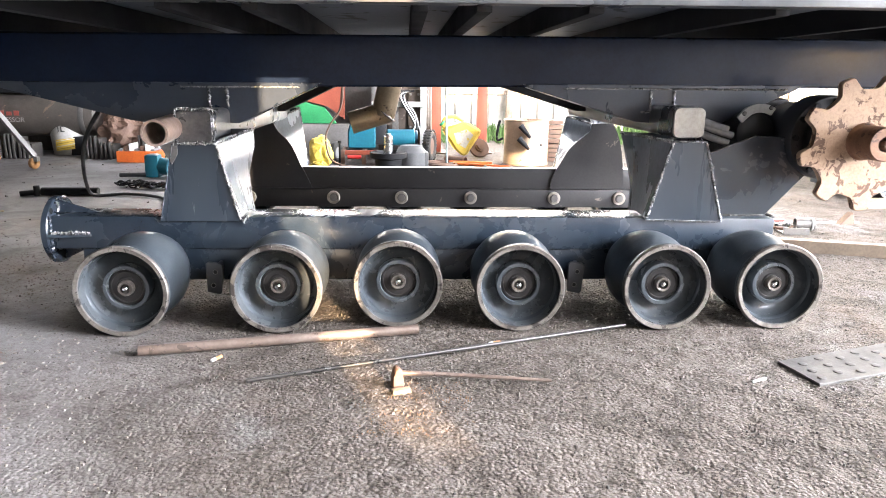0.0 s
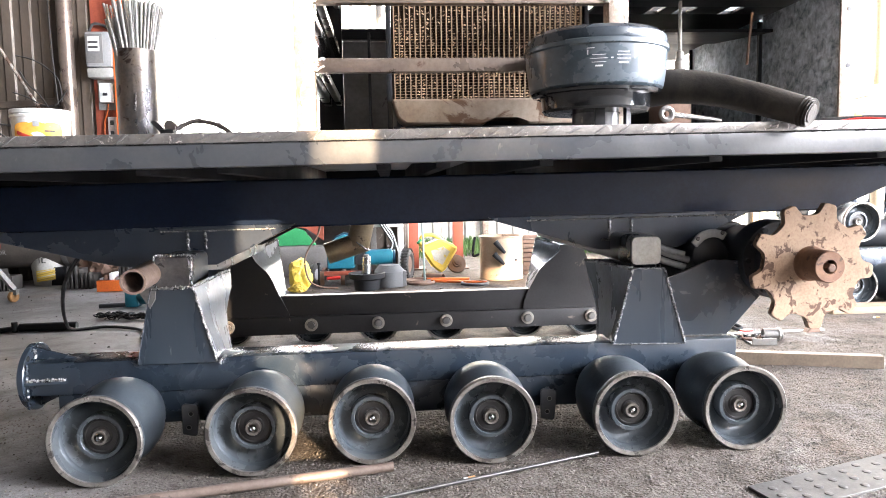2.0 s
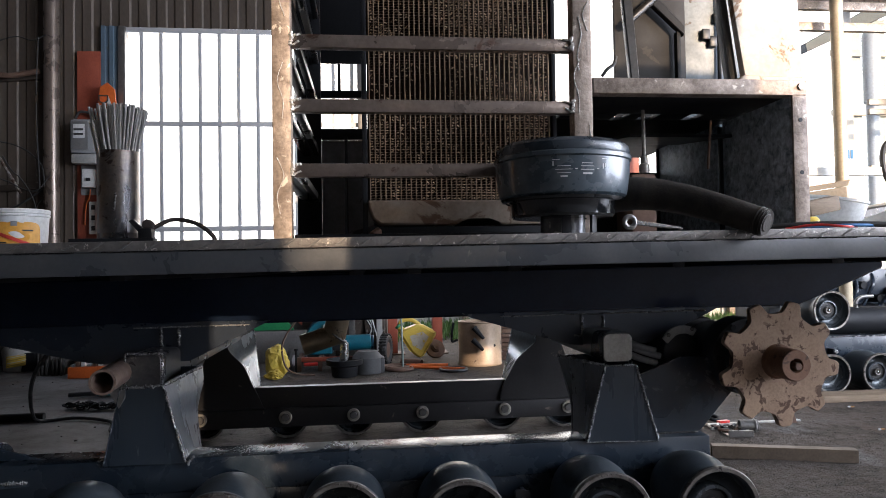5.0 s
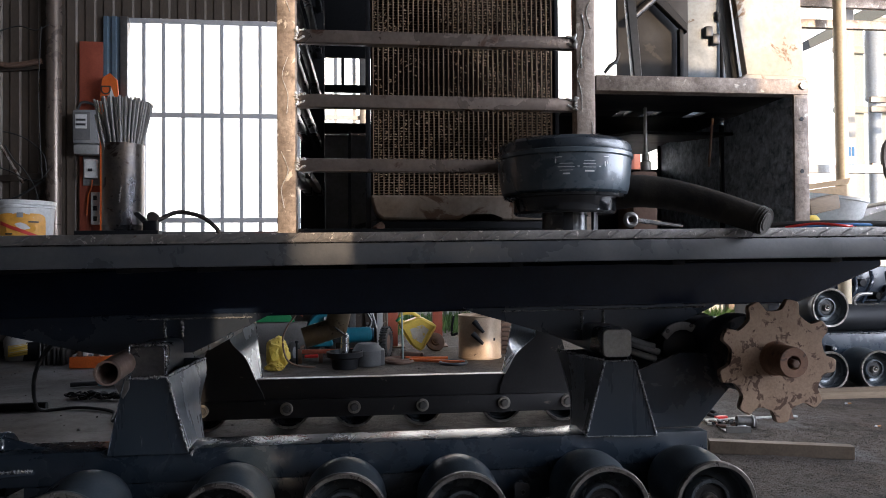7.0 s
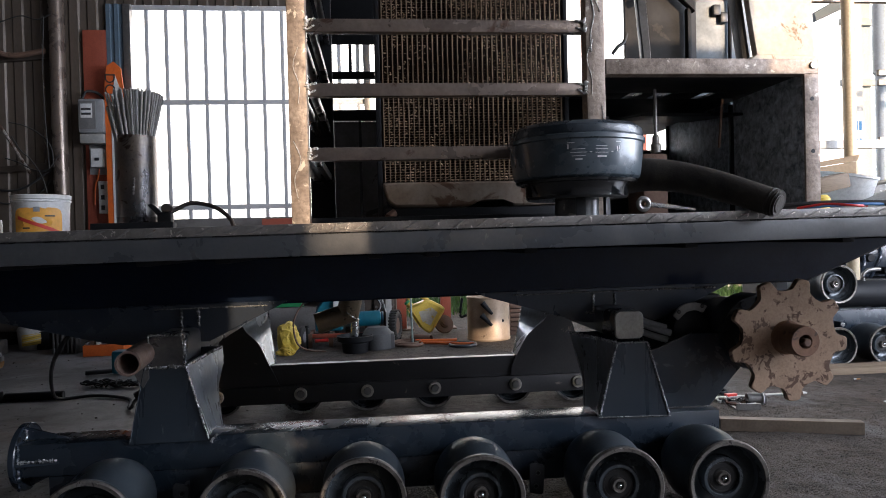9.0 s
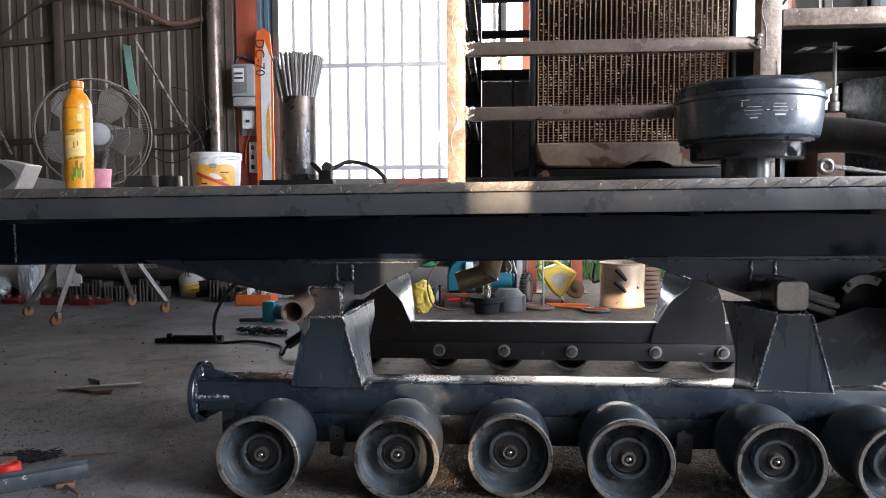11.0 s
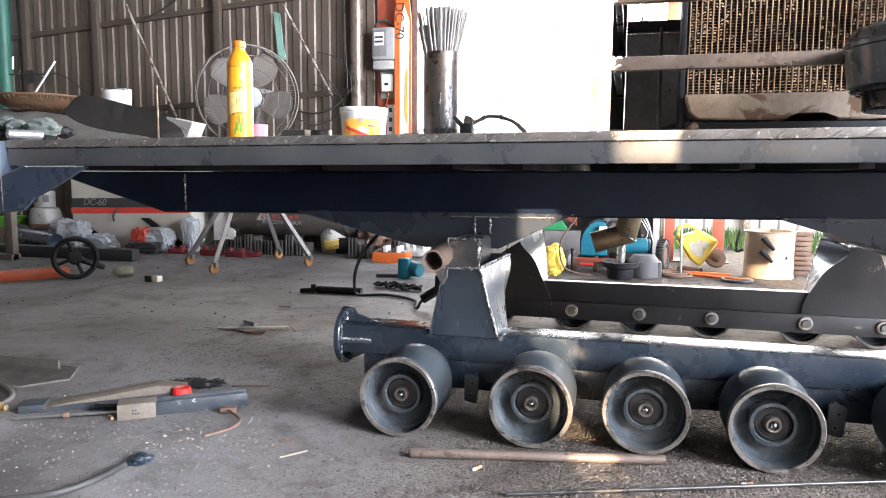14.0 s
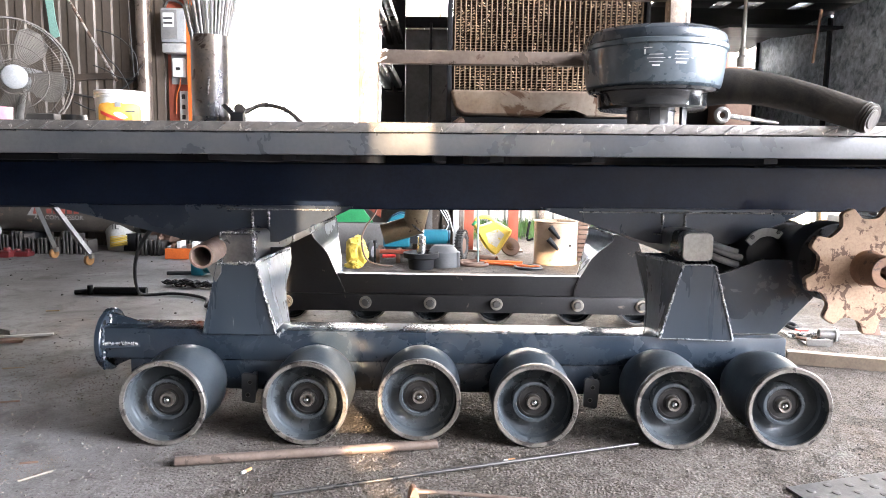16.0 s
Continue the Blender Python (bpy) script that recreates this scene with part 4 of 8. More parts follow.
def crumpled_bag(cx, cy, sx, sy, sz, seed, tilt=0.0):
    """A filled plastic bag: a slack box with sharp creases."""
    b = bmesh.new()
    bmesh.ops.create_cube(b, size=2.0)
    bmesh.ops.subdivide_edges(b, edges=b.edges[:], cuts=13, use_grid_fill=True)
    for v in b.verts:
        p = v.co.copy()
        q = p.normalized() * 1.18
        p = p.lerp(q, 0.45)
        o = Vector((seed * 1.7, seed * 0.6, 0))
        n = 0.55 * noise.noise(p * 0.9 + o) + 0.55 * (0.22 - abs(noise.noise(p * 1.6 + o))) + 0.38 * (0.22 - abs(noise.noise(p * 3.4 + o))) + 0.2 * (0.2 - abs(noise.noise(p * 7 + o)))
        p *= 1 + 0.42 * n
        v.co = Vector((p.x * sx + tilt * p.z * sx, p.y * sy, max(p.z, -0.92) * sz))
    bmesh.ops.translate(b, verts=b.verts[:], vec=(cx, cy, 0.92 * sz + 0.002))
    return b


def lump(cx, cy, cz, rx, ry, rz, seed, crumple=0.45, freq=7.0):
    b = bmesh.new()
    bmesh.ops.create_icosphere(b, subdivisions=4, radius=1.0)
    for v in b.verts:
        n = noise.noise(v.co * freq * 0.2 + Vector((seed, 0, 0))) + 0.9 * (0.28 - abs(noise.noise(v.co * freq * 0.36 + Vector((0, seed, 0))))) + 0.5 * (0.28 - abs(noise.noise(v.co * freq * 0.8 + Vector((seed, seed, 0)))))
        v.co *= 1 + crumple * n
        v.co = Vector((v.co.x * rx, v.co.y * ry, max(v.co.z, -0.9) * rz))
    bmesh.ops.translate(b, verts=b.verts[:], vec=(cx, cy, cz))
    return b


M_SACK = material("printed_white_sack", (0.40, 0.42, 0.43), (0.29, 0.31, 0.33), 0.32, 0.0, 9, 80, 0.05, spots=(0.16, 0.30, 0.38), spot_scale=6.5, spot_at=0.62)
M_PAIL_DIRTY = material("dirty_white_plastic", (0.56, 0.55, 0.52), (0.42, 0.40, 0.36), 0.55, 0.0, 8, 70, 0.05, spots=(0.2, 0.17, 0.14), spot_scale=11, spot_at=0.63)
M_INK_WHITE = material("white_print", (0.72, 0.72, 0.70), (0.6, 0.6, 0.6), 0.6, bump=0)
M_INK_BLACK = material("black_print", (0.03, 0.03, 0.03), (0.05, 0.05, 0.05), 0.6, bump=0)
M_INK_RED = material("red_print", (0.65, 0.06, 0.04), (0.55, 0.05, 0.04), 0.6, bump=0)
M_LABEL = material("orange_label", (0.82, 0.44, 0.075), (0.74, 0.34, 0.05), 0.45, bump=0.02)
M_ORANGE_BOTTLE = material("orange_plastic_bottle", (0.78, 0.30, 0.012), (0.68, 0.235, 0.01), 0.3, 0, 9, 90, 0.02, coat=0.3)
M_CAP_ORANGE = material("brownish_orange_plastic", (0.56, 0.20, 0.014), (0.46, 0.155, 0.012), 0.4, 0, 9, 90, 0.03)
M_BRASS = material("dull_brass", (0.55, 0.42, 0.2), (0.45, 0.33, 0.15), 0.4, 0.8, 12, 90, 0.1)
M_ROD = material("grey_flux_coating", (0.55, 0.54, 0.52), (0.46, 0.45, 0.43), 0.75, 0.0, 30, 200, 0.1, piece=0.35)
M_FIN = material("oily_brown_fins", (0.52, 0.345, 0.21), (0.78, 0.55, 0.36), 0.45, 0.3, 7, 50, 0.3)
M_BENT = material("bright_bent_fin_edges", (0.74, 0.53, 0.35), (0.46, 0.31, 0.19), 0.38, 0.5, 20, 90, 0.1)
M_CORE = material("sooty_radiator_core", (0.022, 0.013, 0.008), (0.045, 0.027, 0.016), 0.7, 0.1, 6, 60, 0.1)
M_COPPER_TUBE = material("pale_brown_radiator_tube", (0.50, 0.365, 0.25), (0.33, 0.23, 0.152), 0.40, 0.3, 9, 60, 0.15, piece=0.35)
M_PAN = material("worn_tank_paint", (0.44, 0.36, 0.285), (0.29, 0.215, 0.155), 0.5, 0.3, 9, 80, 0.12, spots=(0.15, 0.085, 0.05), spot_scale=7, spot_at=0.54)
M_PANEL_CREAM = material("chipped_cream_panel", (0.74, 0.69, 0.60), (0.62, 0.54, 0.42), 0.5, 0.0, 7, 60, 0.1, spots=(0.30, 0.17, 0.08), spot_scale=9, spot_at=0.585)
# near-black brown for the cab's back lining
M_INNER = material("dark_brown_lining", (0.024, 0.021, 0.019), (0.014, 0.012, 0.011), 0.7, 0.0, 4, 70, 0.08, spots=(0.04, 0.033, 0.026), spot_scale=6, spot_at=0.66)


M_SPATTER = material("pale_weld_spatter", (0.80, 0.78, 0.74), (0.60, 0.57, 0.52), 0.4, 0.4, 50, 160, 0.1)
M_SIDE_RUNG = material("oily_dark_tube", (0.05, 0.048, 0.047), (0.10, 0.095, 0.09), 0.3, 0.6, 6, 90, 0.06)
M_DUSTY_PANEL = material("stained_grey_sheet", (0.26, 0.26, 0.26), (0.17, 0.165, 0.16), 0.55, 0.2, 6, 70, 0.06, spots=(0.05, 0.048, 0.045), spot_scale=8, spot_at=0.60)


# ---- on the deck ----
def ladder_frame():
    z0 = deckz(0.3)
    ob = thing("equipment_frame", "rusty square-tube frame with welded rungs round the radiator", "frame", (0.6, 1.42, z0))
    for xa, xb, ya, yb in ((0.191, 0.240, 1.40, 1.45), (1.006, 1.060, 1.40, 1.45)):
        part("front_post", box(xa, xb, ya, yb, z0, 2.15, 0.005), M_POST, ob)
    part("rear_post", box(0.178, 0.268, 2.18, 2.22, z0, 2.15, 0.004), M_UNDER, ob)
    part("rear_post", box(1.012, 1.05, 2.18, 2.22, z0, 2.15, 0.004), M_UNDER, ob)
    for zc in (1.400, 1.227, 1.054, 1.573, 1.745):
        part("rung", box(0.241, 1.005, 1.408, 1.438, zc - 0.018, zc + 0.018, 0.005), M_LADDER, ob)
        part("side_rung", box(0.200, 0.226, 1.451, 2.179, zc - 0.014, zc + 0.014, 0.003), M_SIDE_RUNG, ob)
        part("side_strap", box(0.243, 0.262, 1.451, 2.179, zc - 0.012, zc + 0.012, 0.002), M_SIDE_RUNG, ob)
        for k, xw in enumerate((0.2415, 1.004)):
            d = 1 if k == 0 else -1
            part("rung_weld", weld_bead((xw, 1.402, zc - 0.018), (xw, 1.402, zc + 0.02), 0.0065, None, 0.004, 40 + k + int(zc * 100)), M_SPATTER, ob)
            part("rung_weld", weld_bead((xw + d * 0.004, 1.405, zc + 0.012), (xw + d * 0.026, 1.405, zc + 0.016), 0.0038, None, 0.005, 44 + k + int(zc * 100)), M_SPATTER, ob)
            part("rung_weld", weld_bead((xw + d * 0.022, 1.405, zc - 0.002), (xw + d * 0.002, 1.405, zc - 0.014), 0.003, None, 0.004, 48 + k + int(zc * 100)), M_SPATTER, ob)
    # beaded lines left on the posts' faces
    rng = random.Random(77)
    for xc in (0.215, 1.033):
        for k in range(0, 9, 2 if xc < 0.5 else 1):
            za = 0.92 + 0.135 * k + rng.uniform(-0.03, 0.03)
            xa = xc + rng.uniform(-0.016, 0.016)
            pts = smooth_line([(xa, 1.3988, za), (xa + rng.uniform(-0.014, 0.014), 1.3988, za + 0.05), (xa + rng.uniform(-0.016, 0.016), 1.3988, za + 0.10), (xa + rng.uniform(-0.01, 0.01), 1.3988, za + 0.15)], 4)
            b = None
            for p, q in zip(pts, pts[1:]):
                b = weld_bead(p, q, (0.0016 if k % 3 else 0.0022) * (0.75 if xc < 0.5 else 1.0), b, 0.0005, k)
            part("weld_line", b, M_SPATTER, ob)
    part("sole_bar", box(0.245, 1.0, 1.405, 1.43, z0, z0 + 0.022, 0.002), M_UNDER, ob)
    # sheeted back with two small openings
    part("rear_panel", box(0.269, 0.47, 2.19, 2.20, z0, 1.275, 0.002), M_DUSTY_PANEL, ob, "stained grey sheet")
    part("rear_rail", box(0.269, 1.011, 2.16, 2.20, 1.276, 1.314, 0.003), M_UNDER, ob)
    part("rear_rail", box(0.269, 1.011, 2.18, 2.20, 1.436, 1.463, 0.002), M_UNDER, ob)
    part("rear_sheet", box(0.269, 0.985, 2.18, 2.19, 1.566, 2.15, 0.001), M_UNDER, ob)
    part("opening_bar", box(0.331, 0.343, 2.185, 2.197, 1.464, 1.565, 0.001), M_UNDER, ob)
    part("corner_gusset", prism([(1.64, z0 + 0.002), (1.73, z0 + 0.002), (1.73, 1.20), (1.70, 1.20)], "x", 0.37, 0.378, 0.001), M_UNDER, ob)
    return ob


ladder_frame()


def radiator():
    z0 = deckz(0.7)
    ob = thing("radiator", "oily brown radiator with fine vertical tubes and worn bottom tank", "radiator", (0.7, 1.64, z0))
    part("core", box(0.44, 0.998, 1.618, 1.67, 0.99, 1.95, 0.002), M_CORE, ob)
    tube_me = mesh_of("radiator_tube", box(-0.0016, 0.0016, -0.006, 0.004, 0, 0.955, 0.0006), M_COPPER_TUBE)
    n = 36
    PITCH = 0.0151
    for k in range(n + 1):
        shared("radiator_tube", tube_me, ob, (0.447 + k * PITCH, 1.612, 0.993))
    # corrugated fins between the tubes, bent here and there
    rng = random.Random(6)
    verts, faces, bent_v, bent_f = [], [], [], []
    for k in range(n):
        xa = 0.4490 + k * PITCH
        for j in range(0, 118):
            z = 0.996 + j * 0.0081
            i = len(verts)
            verts += [(xa, 1.609, z), (xa + 0.0112, 1.609, z + 0.0015), (xa + 0.0112, 1.617, z + 0.0035), (xa, 1.617, z + 0.002)]
            faces.append((i, i + 1, i + 2, i + 3))
            clump = noise.noise((xa * 6, z * 5, 0.3)) + 0.6 * noise.noise((xa * 21, z * 15, 2.3))
            low = 0.35 if 1.0 < z < 1.05 and k > 12 else 0.0
            if clump + rng.uniform(-0.3, 0.3) - low + (0.16 if k > 10 else 0.0) > 0.0:
                i = len(bent_v)
                u, w = rng.uniform(0.0, 0.004), rng.uniform(0.004, 0.0075)
                tilt, hgt = rng.uniform(-0.005, 0.005), rng.uniform(0.0014, 0.0042)
                yy = 1.6075 - rng.uniform(0, 0.002)
                bent_v += [(xa + u, yy, z), (xa + u + w, yy, z + tilt), (xa + u + w, yy + 0.001, z + tilt + hgt), (xa + u, yy + 0.001, z + hgt)]
                bent_f.append((i, i + 1, i + 2, i + 3))
    for nm, vv, ff, mt_, lab in (("fin_matrix", verts, faces, M_FIN, "fine brown cooling fins"), ("bent_fin_matrix", bent_v, bent_f, M_BENT, "bright bent edges of cooling fins")):
        me = bpy.data.meshes.new(nm)
        me.from_pydata(vv, [], ff)
        me.materials.append(mt_)
        f = new(nm, me)
        f.parent = ob
        f.location = -ORIGIN[ob.name]
        tagged(f, lab, kind="stuff")
    for xa, xb in ((0.424, 0.439), (0.999, 1.012)):
        part("side_channel", box(xa, xb, 1.60, 1.68, z0, 1.98, 0.003), M_UNDER, ob)
    part("bottom_tank", prism([(0.436, 0.989), (0.452, 0.935), (0.475, 0.918), (0.70, 0.915), (0.73, 0.94), (0.80, 0.94), (0.83, 0.915), (0.98, 0.918), (1.0, 0.989)], "y", 1.575, 1.69, 0.006), M_PAN, ob, "dented tank with worn paint")
    part("tank_foot", box(0.44, 0.98, 1.58, 1.68, z0, 0.912, 0.004), M_UNDER, ob)
    part("drain_cock", rod((0.47, 1.57, 0.90), (0.45, 1.55, 0.885), 0.012, 10), M_RUSTY, ob)
    return ob


radiator()
eng = thing("engine_block", "dark oily engine block behind the radiator", "engine", (0.7, 1.95, deckz(0.7)))
part("block", box(0.46, 0.99, 1.72, 2.14, deckz(0.7), 1.5, 0.03), M_UNDER, eng)
part("fan_shroud", lathe([(0.25, 0), (0.24, 0.03), (0.22, 0.035)], 32, None, at(0.72, 1.715, 1.3, 90)), M_BLACK, eng)


M_LID = material("scuffed_charcoal_lid", (0.022, 0.030, 0.039), (0.052, 0.064, 0.077), 0.27, 0.0, 9, 110, 0.08, spots=(0.14, 0.15, 0.16), spot_scale=16, spot_at=0.67)


def air_cleaner():
    cx, cy = 0.928, 1.262
    z0 = deckz(cx)
    ob = thing("air_cleaner", "dusty black pre-cleaner bowl with white pictograms standing on the deck", "air cleaner", (cx, cy, z0))
    m = at(cx, cy, 0)
    part("bowl", lathe([(0.10, 0.956), (0.150, 0.957), (0.158, 0.963), (0.161, 0.975), (0.1665, 1.02), (0.1675, 1.045), (0.172, 1.048), (0.172, 1.057), (0.168, 1.060)], 64, None, m), M_CLEANER, ob)
    part("lid", lathe([(0.1675, 1.0605), (0.169, 1.066), (0.165, 1.081), (0.152, 1.091), (0.115, 1.0965), (0.0, 1.0985)], 64, None, m), M_LID, ob, "scuffed black lid")
    part("lower_band", lathe([(0.156, 0.956), (0.152, 0.950), (0.142, 0.948)], 48, None, m), M_GLOSS_BLACK, ob)
    part("collar", lathe([(0.141, 0.956), (0.134, 0.951), (0.131, 0.945), (0.129, 0.916), (0.124, 0.910), (0.06, 0.908)], 48, None, m), M_GLOSS_BLACK, ob, "glossy black collar")
    part("neck", lathe([(0.056, 0.908), (0.056, z0)], 32, None, m), M_CAP_DARK, ob, "soot-stained steel neck")
    for k in range(3):
        a = radians(-100 + 55 * k)
        part("bracket_leg", box(-0.012, 0.012, -0.003, 0.003, z0, 0.909, 0.001, None, at(cx + 0.085 * math.cos(a), cy + 0.085 * math.sin(a), 0, 0, 0, math.degrees(a) + 90)), M_BLACK, ob)
    # pictograms as plain strokes on the bowl's front
    def stroke(x0, x1, zc, h):
        pts = []
        for i in range(5):
            x = x0 + (x1 - x0) * i / 4
            pts.append((x, cy - math.sqrt(max(1e-6, 0.1676 ** 2 - (x - cx) ** 2)) - 0.0006))
        h *= 0.62
        return ruled([(x, y, zc - h / 2) for x, y in pts], [(x, y, zc + h / 2) for x, y in pts])
    for x0, x1, zc, h in ((0.862, 0.878, 1.0355, 0.0028), (0.862, 0.865, 1.0265, 0.018), (0.872, 0.902, 1.0205, 0.0022), (0.868, 0.906, 1.0125, 0.0022), (0.872, 0.902, 1.0045, 0.0022), (0.879, 0.895, 0.9965, 0.006),
                          (0.912, 0.918, 1.0135, 0.003), (0.928, 0.955, 1.0265, 0.0022), (0.926, 0.957, 1.0195, 0.0022), (0.926, 0.957, 1.0115, 0.0022), (0.93, 0.953, 1.0025, 0.006), (0.965, 0.97, 1.0135, 0.003), (0.978, 0.992, 1.0375, 0.0028), (0.98, 0.983, 1.0205, 0.02), (0.986, 0.989, 1.0235, 0.014)):
        part("pictogram_stroke", stroke(x0, x1, zc, h), M_INK_WHITE, ob)
    return ob


air_cleaner()
M_HOSE = material("dusty_wrapped_rubber", (0.014, 0.013, 0.012), (0.070, 0.060, 0.049), 0.75, 0.0, 9, 60, 0.35, stretch=(2, 1, 1), spec=0.3)
hose = thing("air_hose", "thick black ribbed rubber air hose lying on the deck", "hose", (1.2, 1.1, deckz(1.2)))
zz = deckz(1.2)
HOSE_LINE = [(1.03, 1.31, 0.966), (1.075, 1.285, 0.970), (1.114, 1.25, 0.971), (1.159, 1.215, 0.964), (1.202, 1.175, 0.950), (1.245, 1.12, 0.928), (1.283, 1.065, 0.904), (1.318, 1.018, 0.882)]
part("hose", sweep(HOSE_LINE, 0.0385, 32, 22, None, 0.010, 1.0, 0.2), M_HOSE, hose)
end, back = Vector(HOSE_LINE[-1]), (Vector(HOSE_LINE[-2]) - Vector(HOSE_LINE[-1])).normalized()
b = None
for da, ra, db, rb in ((0.016, 0.0318, 0.004, 0.0335), (0.004, 0.0335, -0.002, 0.0325), (-0.002, 0.0325, -0.008, 0.0285), (-0.008, 0.0285, -0.011, 0.021)):
    b = rod(end + back * da, end + back * db, ra, 32, rb, b)
part("hose_end", b, M_HOSE, hose, "folded black end of the hose")
spanner = thing("combination_spanner", "worn steel spanner with a ring end on the deck", "spanner", (1.1, 1.09, deckz(1.1)))
zz = deckz(1.05) + 0.0275
part("ring_end", torus(0.0125, 0.0062, at(1.035, 1.085, zz - 0.006, 90), 24, 8), M_STEEL, spanner)
part("shank", prism([(1.046, zz - 0.013), (1.16, zz - 0.0245), (1.16, zz - 0.017), (1.046, zz - 0.001)], "y", 1.08, 1.09, 0.002), M_BRIGHT, spanner)
carton = thing("cardboard_carton", "brown open cardboard carton on the deck", "carton", (2.43, 2.5, deckz(2.43)))
zz = deckz(2.43)
part("carton_body", prism([(2.31, zz), (2.56, zz), (2.556, 1.120), (2.30, 1.085)], "y", 2.42, 2.62, 0.002), M_CARD, carton)
part("carton_flap", prism([(2.30, 1.087), (2.556, 1.122), (2.570, 1.150), (2.32, 1.112)], "y", 2.416, 2.424, 0.0), M_CARD, carton)
solo("tread_cover", prism([(2.31, deckz(2.4)), (2.80, deckz(2.8)), (2.80, 1.060), (2.34, 0.985)], "y", 2.05, 2.33, 0.003), M_TREAD, "worn tread-plate cover box on the deck", "cover")
wires = thing("wire_bundle", "loose red, blue and black wires on the deck", "wires", (1.65, 1.2, deckz(1.65)))
zz = deckz(1.65)
part("red_wire", sweep([(1.50, 1.22, zz + 0.004), (1.56, 1.19, zz + 0.012), (1.62, 1.16, zz + 0.006), (1.68, 1.2, zz + 0.006)], 0.0032), M_RED, wires)
part("blue_wire", sweep([(1.52, 1.22, zz + 0.006), (1.66, 1.18, zz + 0.010), (1.80, 1.2, zz + 0.006)], 0.004), material("blue_insulation", (0.05, 0.2, 0.45), (0.04, 0.16, 0.4), 0.5), wires)
part("black_wire", sweep([(1.42, 1.3, zz + 0.008), (1.60, 1.22, zz + 0.016), (1.85, 1.16, zz + 0.008), (2.1, 1.2, zz + 0.02)], 0.007), M_RUBBER, wires)
part("black_coil", torus(0.06, 0.008, at(1.96, 1.22, zz + 0.018, 14, 6), 32, 8), M_RUBBER, wires)


def engine_bay():
    z0 = deckz(1.4)
    ob = thing("engine_bay_frame", "rust-bloomed angle-iron bay with mottled galvanised side panels", "frame", (1.4, 1.45, z0))
    part("top_rail", box(1.062, 1.692, 1.40, 1.445, 1.266, 1.310, 0.003), M_POST, ob)
    part("bolt", lathe([(0, 0), (0.011, 0), (0.011, 0.008)], 6, None, at(1.672, 1.394, 1.290, -90)), M_STEEL, ob)
    leg = part("corner_leg", box(1.646, 1.690, 1.40, 1.408, z0, 1.265, 0.001), M_POST, ob)
    for zz in (1.195, 1.045):
        part("leg_hole", lathe([(0, 0), (0.006, 0), (0.006, 0.001)], 14, None, at(1.668, 1.3985, zz, -90)), M_BLACK, leg)
    part("leg_flange", box(1.682, 1.690, 1.4085, 1.445, z0, 1.265, 0.001), M_POST, ob)
    part("side_panel", box(1.664, 1.674, 1.447, 1.83, z0, 1.2745, 0.001), M_MOTTLED, ob)
    part("side_panel", box(1.664, 1.674, 1.85, 2.359, z0, 1.2745, 0.001), M_MOTTLED, ob)
    part("panel_stop", box(1.655, 1.68, 1.832, 1.848, z0, 1.262, 0.001), M_UNDER, ob)
    for ya, yb in ((1.447, 1.700), (1.790, 2.600)):
        part("roof_plate", box(1.063, 1.69, ya, yb, 1.275, 1.285, 0.001), M_UNDER, ob)
    for xa, xb in ((1.063, 1.245), (1.285, 1.335), (1.385, 1.490), (1.535, 1.690)):
        part("roof_strap", box(xa, xb, 1.701, 1.789, 1.275, 1.285, 0.001), M_UNDER, ob)
    part("sloping_plate", prism([(1.75, 1.21), (2.15, 1.255), (2.15, 1.265), (1.75, 1.22)], "x", 1.30, 1.655, 0.001), M_UNDER, ob)
    part("rear_wall", box(0.99, 1.674, 2.36, 2.37, z0, 1.174, 0.001), M_UNDER, ob)
    part("rear_wall", box(0.99, 1.515, 2.36, 2.37, 1.1745, 1.274, 0.001), M_UNDER, ob)
    part("rear_wall", box(1.654, 1.674, 2.36, 2.37, 1.1745, 1.274, 0.001), M_UNDER, ob)
    part("stay", prism([(1.63, 1.02), (1.66, 1.02), (1.72, 1.20), (1.69, 1.20)], "x", 1.16, 1.17, 0.001), M_STEEL, ob)
    part("pump_body", box(1.07, 1.26, 1.75, 2.05, z0, 1.00, 0.02), M_UNDER, ob)
    part("pump_top", box(1.235, 1.315, 1.58, 1.72, z0, 1.066, 0.01), M_RUSTY, ob)
    part("brass_fitting", lathe([(0.016, 0.985), (0.016, 1.01), (0.011, 1.015), (0.011, 1.035), (0.006, 1.04), (0.005, 1.18)], 16, None, at(1.285, 1.6, 0.085)), M_CAP, ob)
    part("hanging_rod", rod((1.490, 1.6, 1.083), (1.504, 1.6, 1.235), 0.0042, 8), M_RUSTY, ob)
    return ob


engine_bay()


M_CAB_DOOR = material("pale_blue_door", (0.20, 0.25, 0.29), (0.085, 0.10, 0.112), 0.4, 0, 5, 70, 0.06, spots=(0.05, 0.038, 0.03), spot_scale=16, spot_at=0.64)


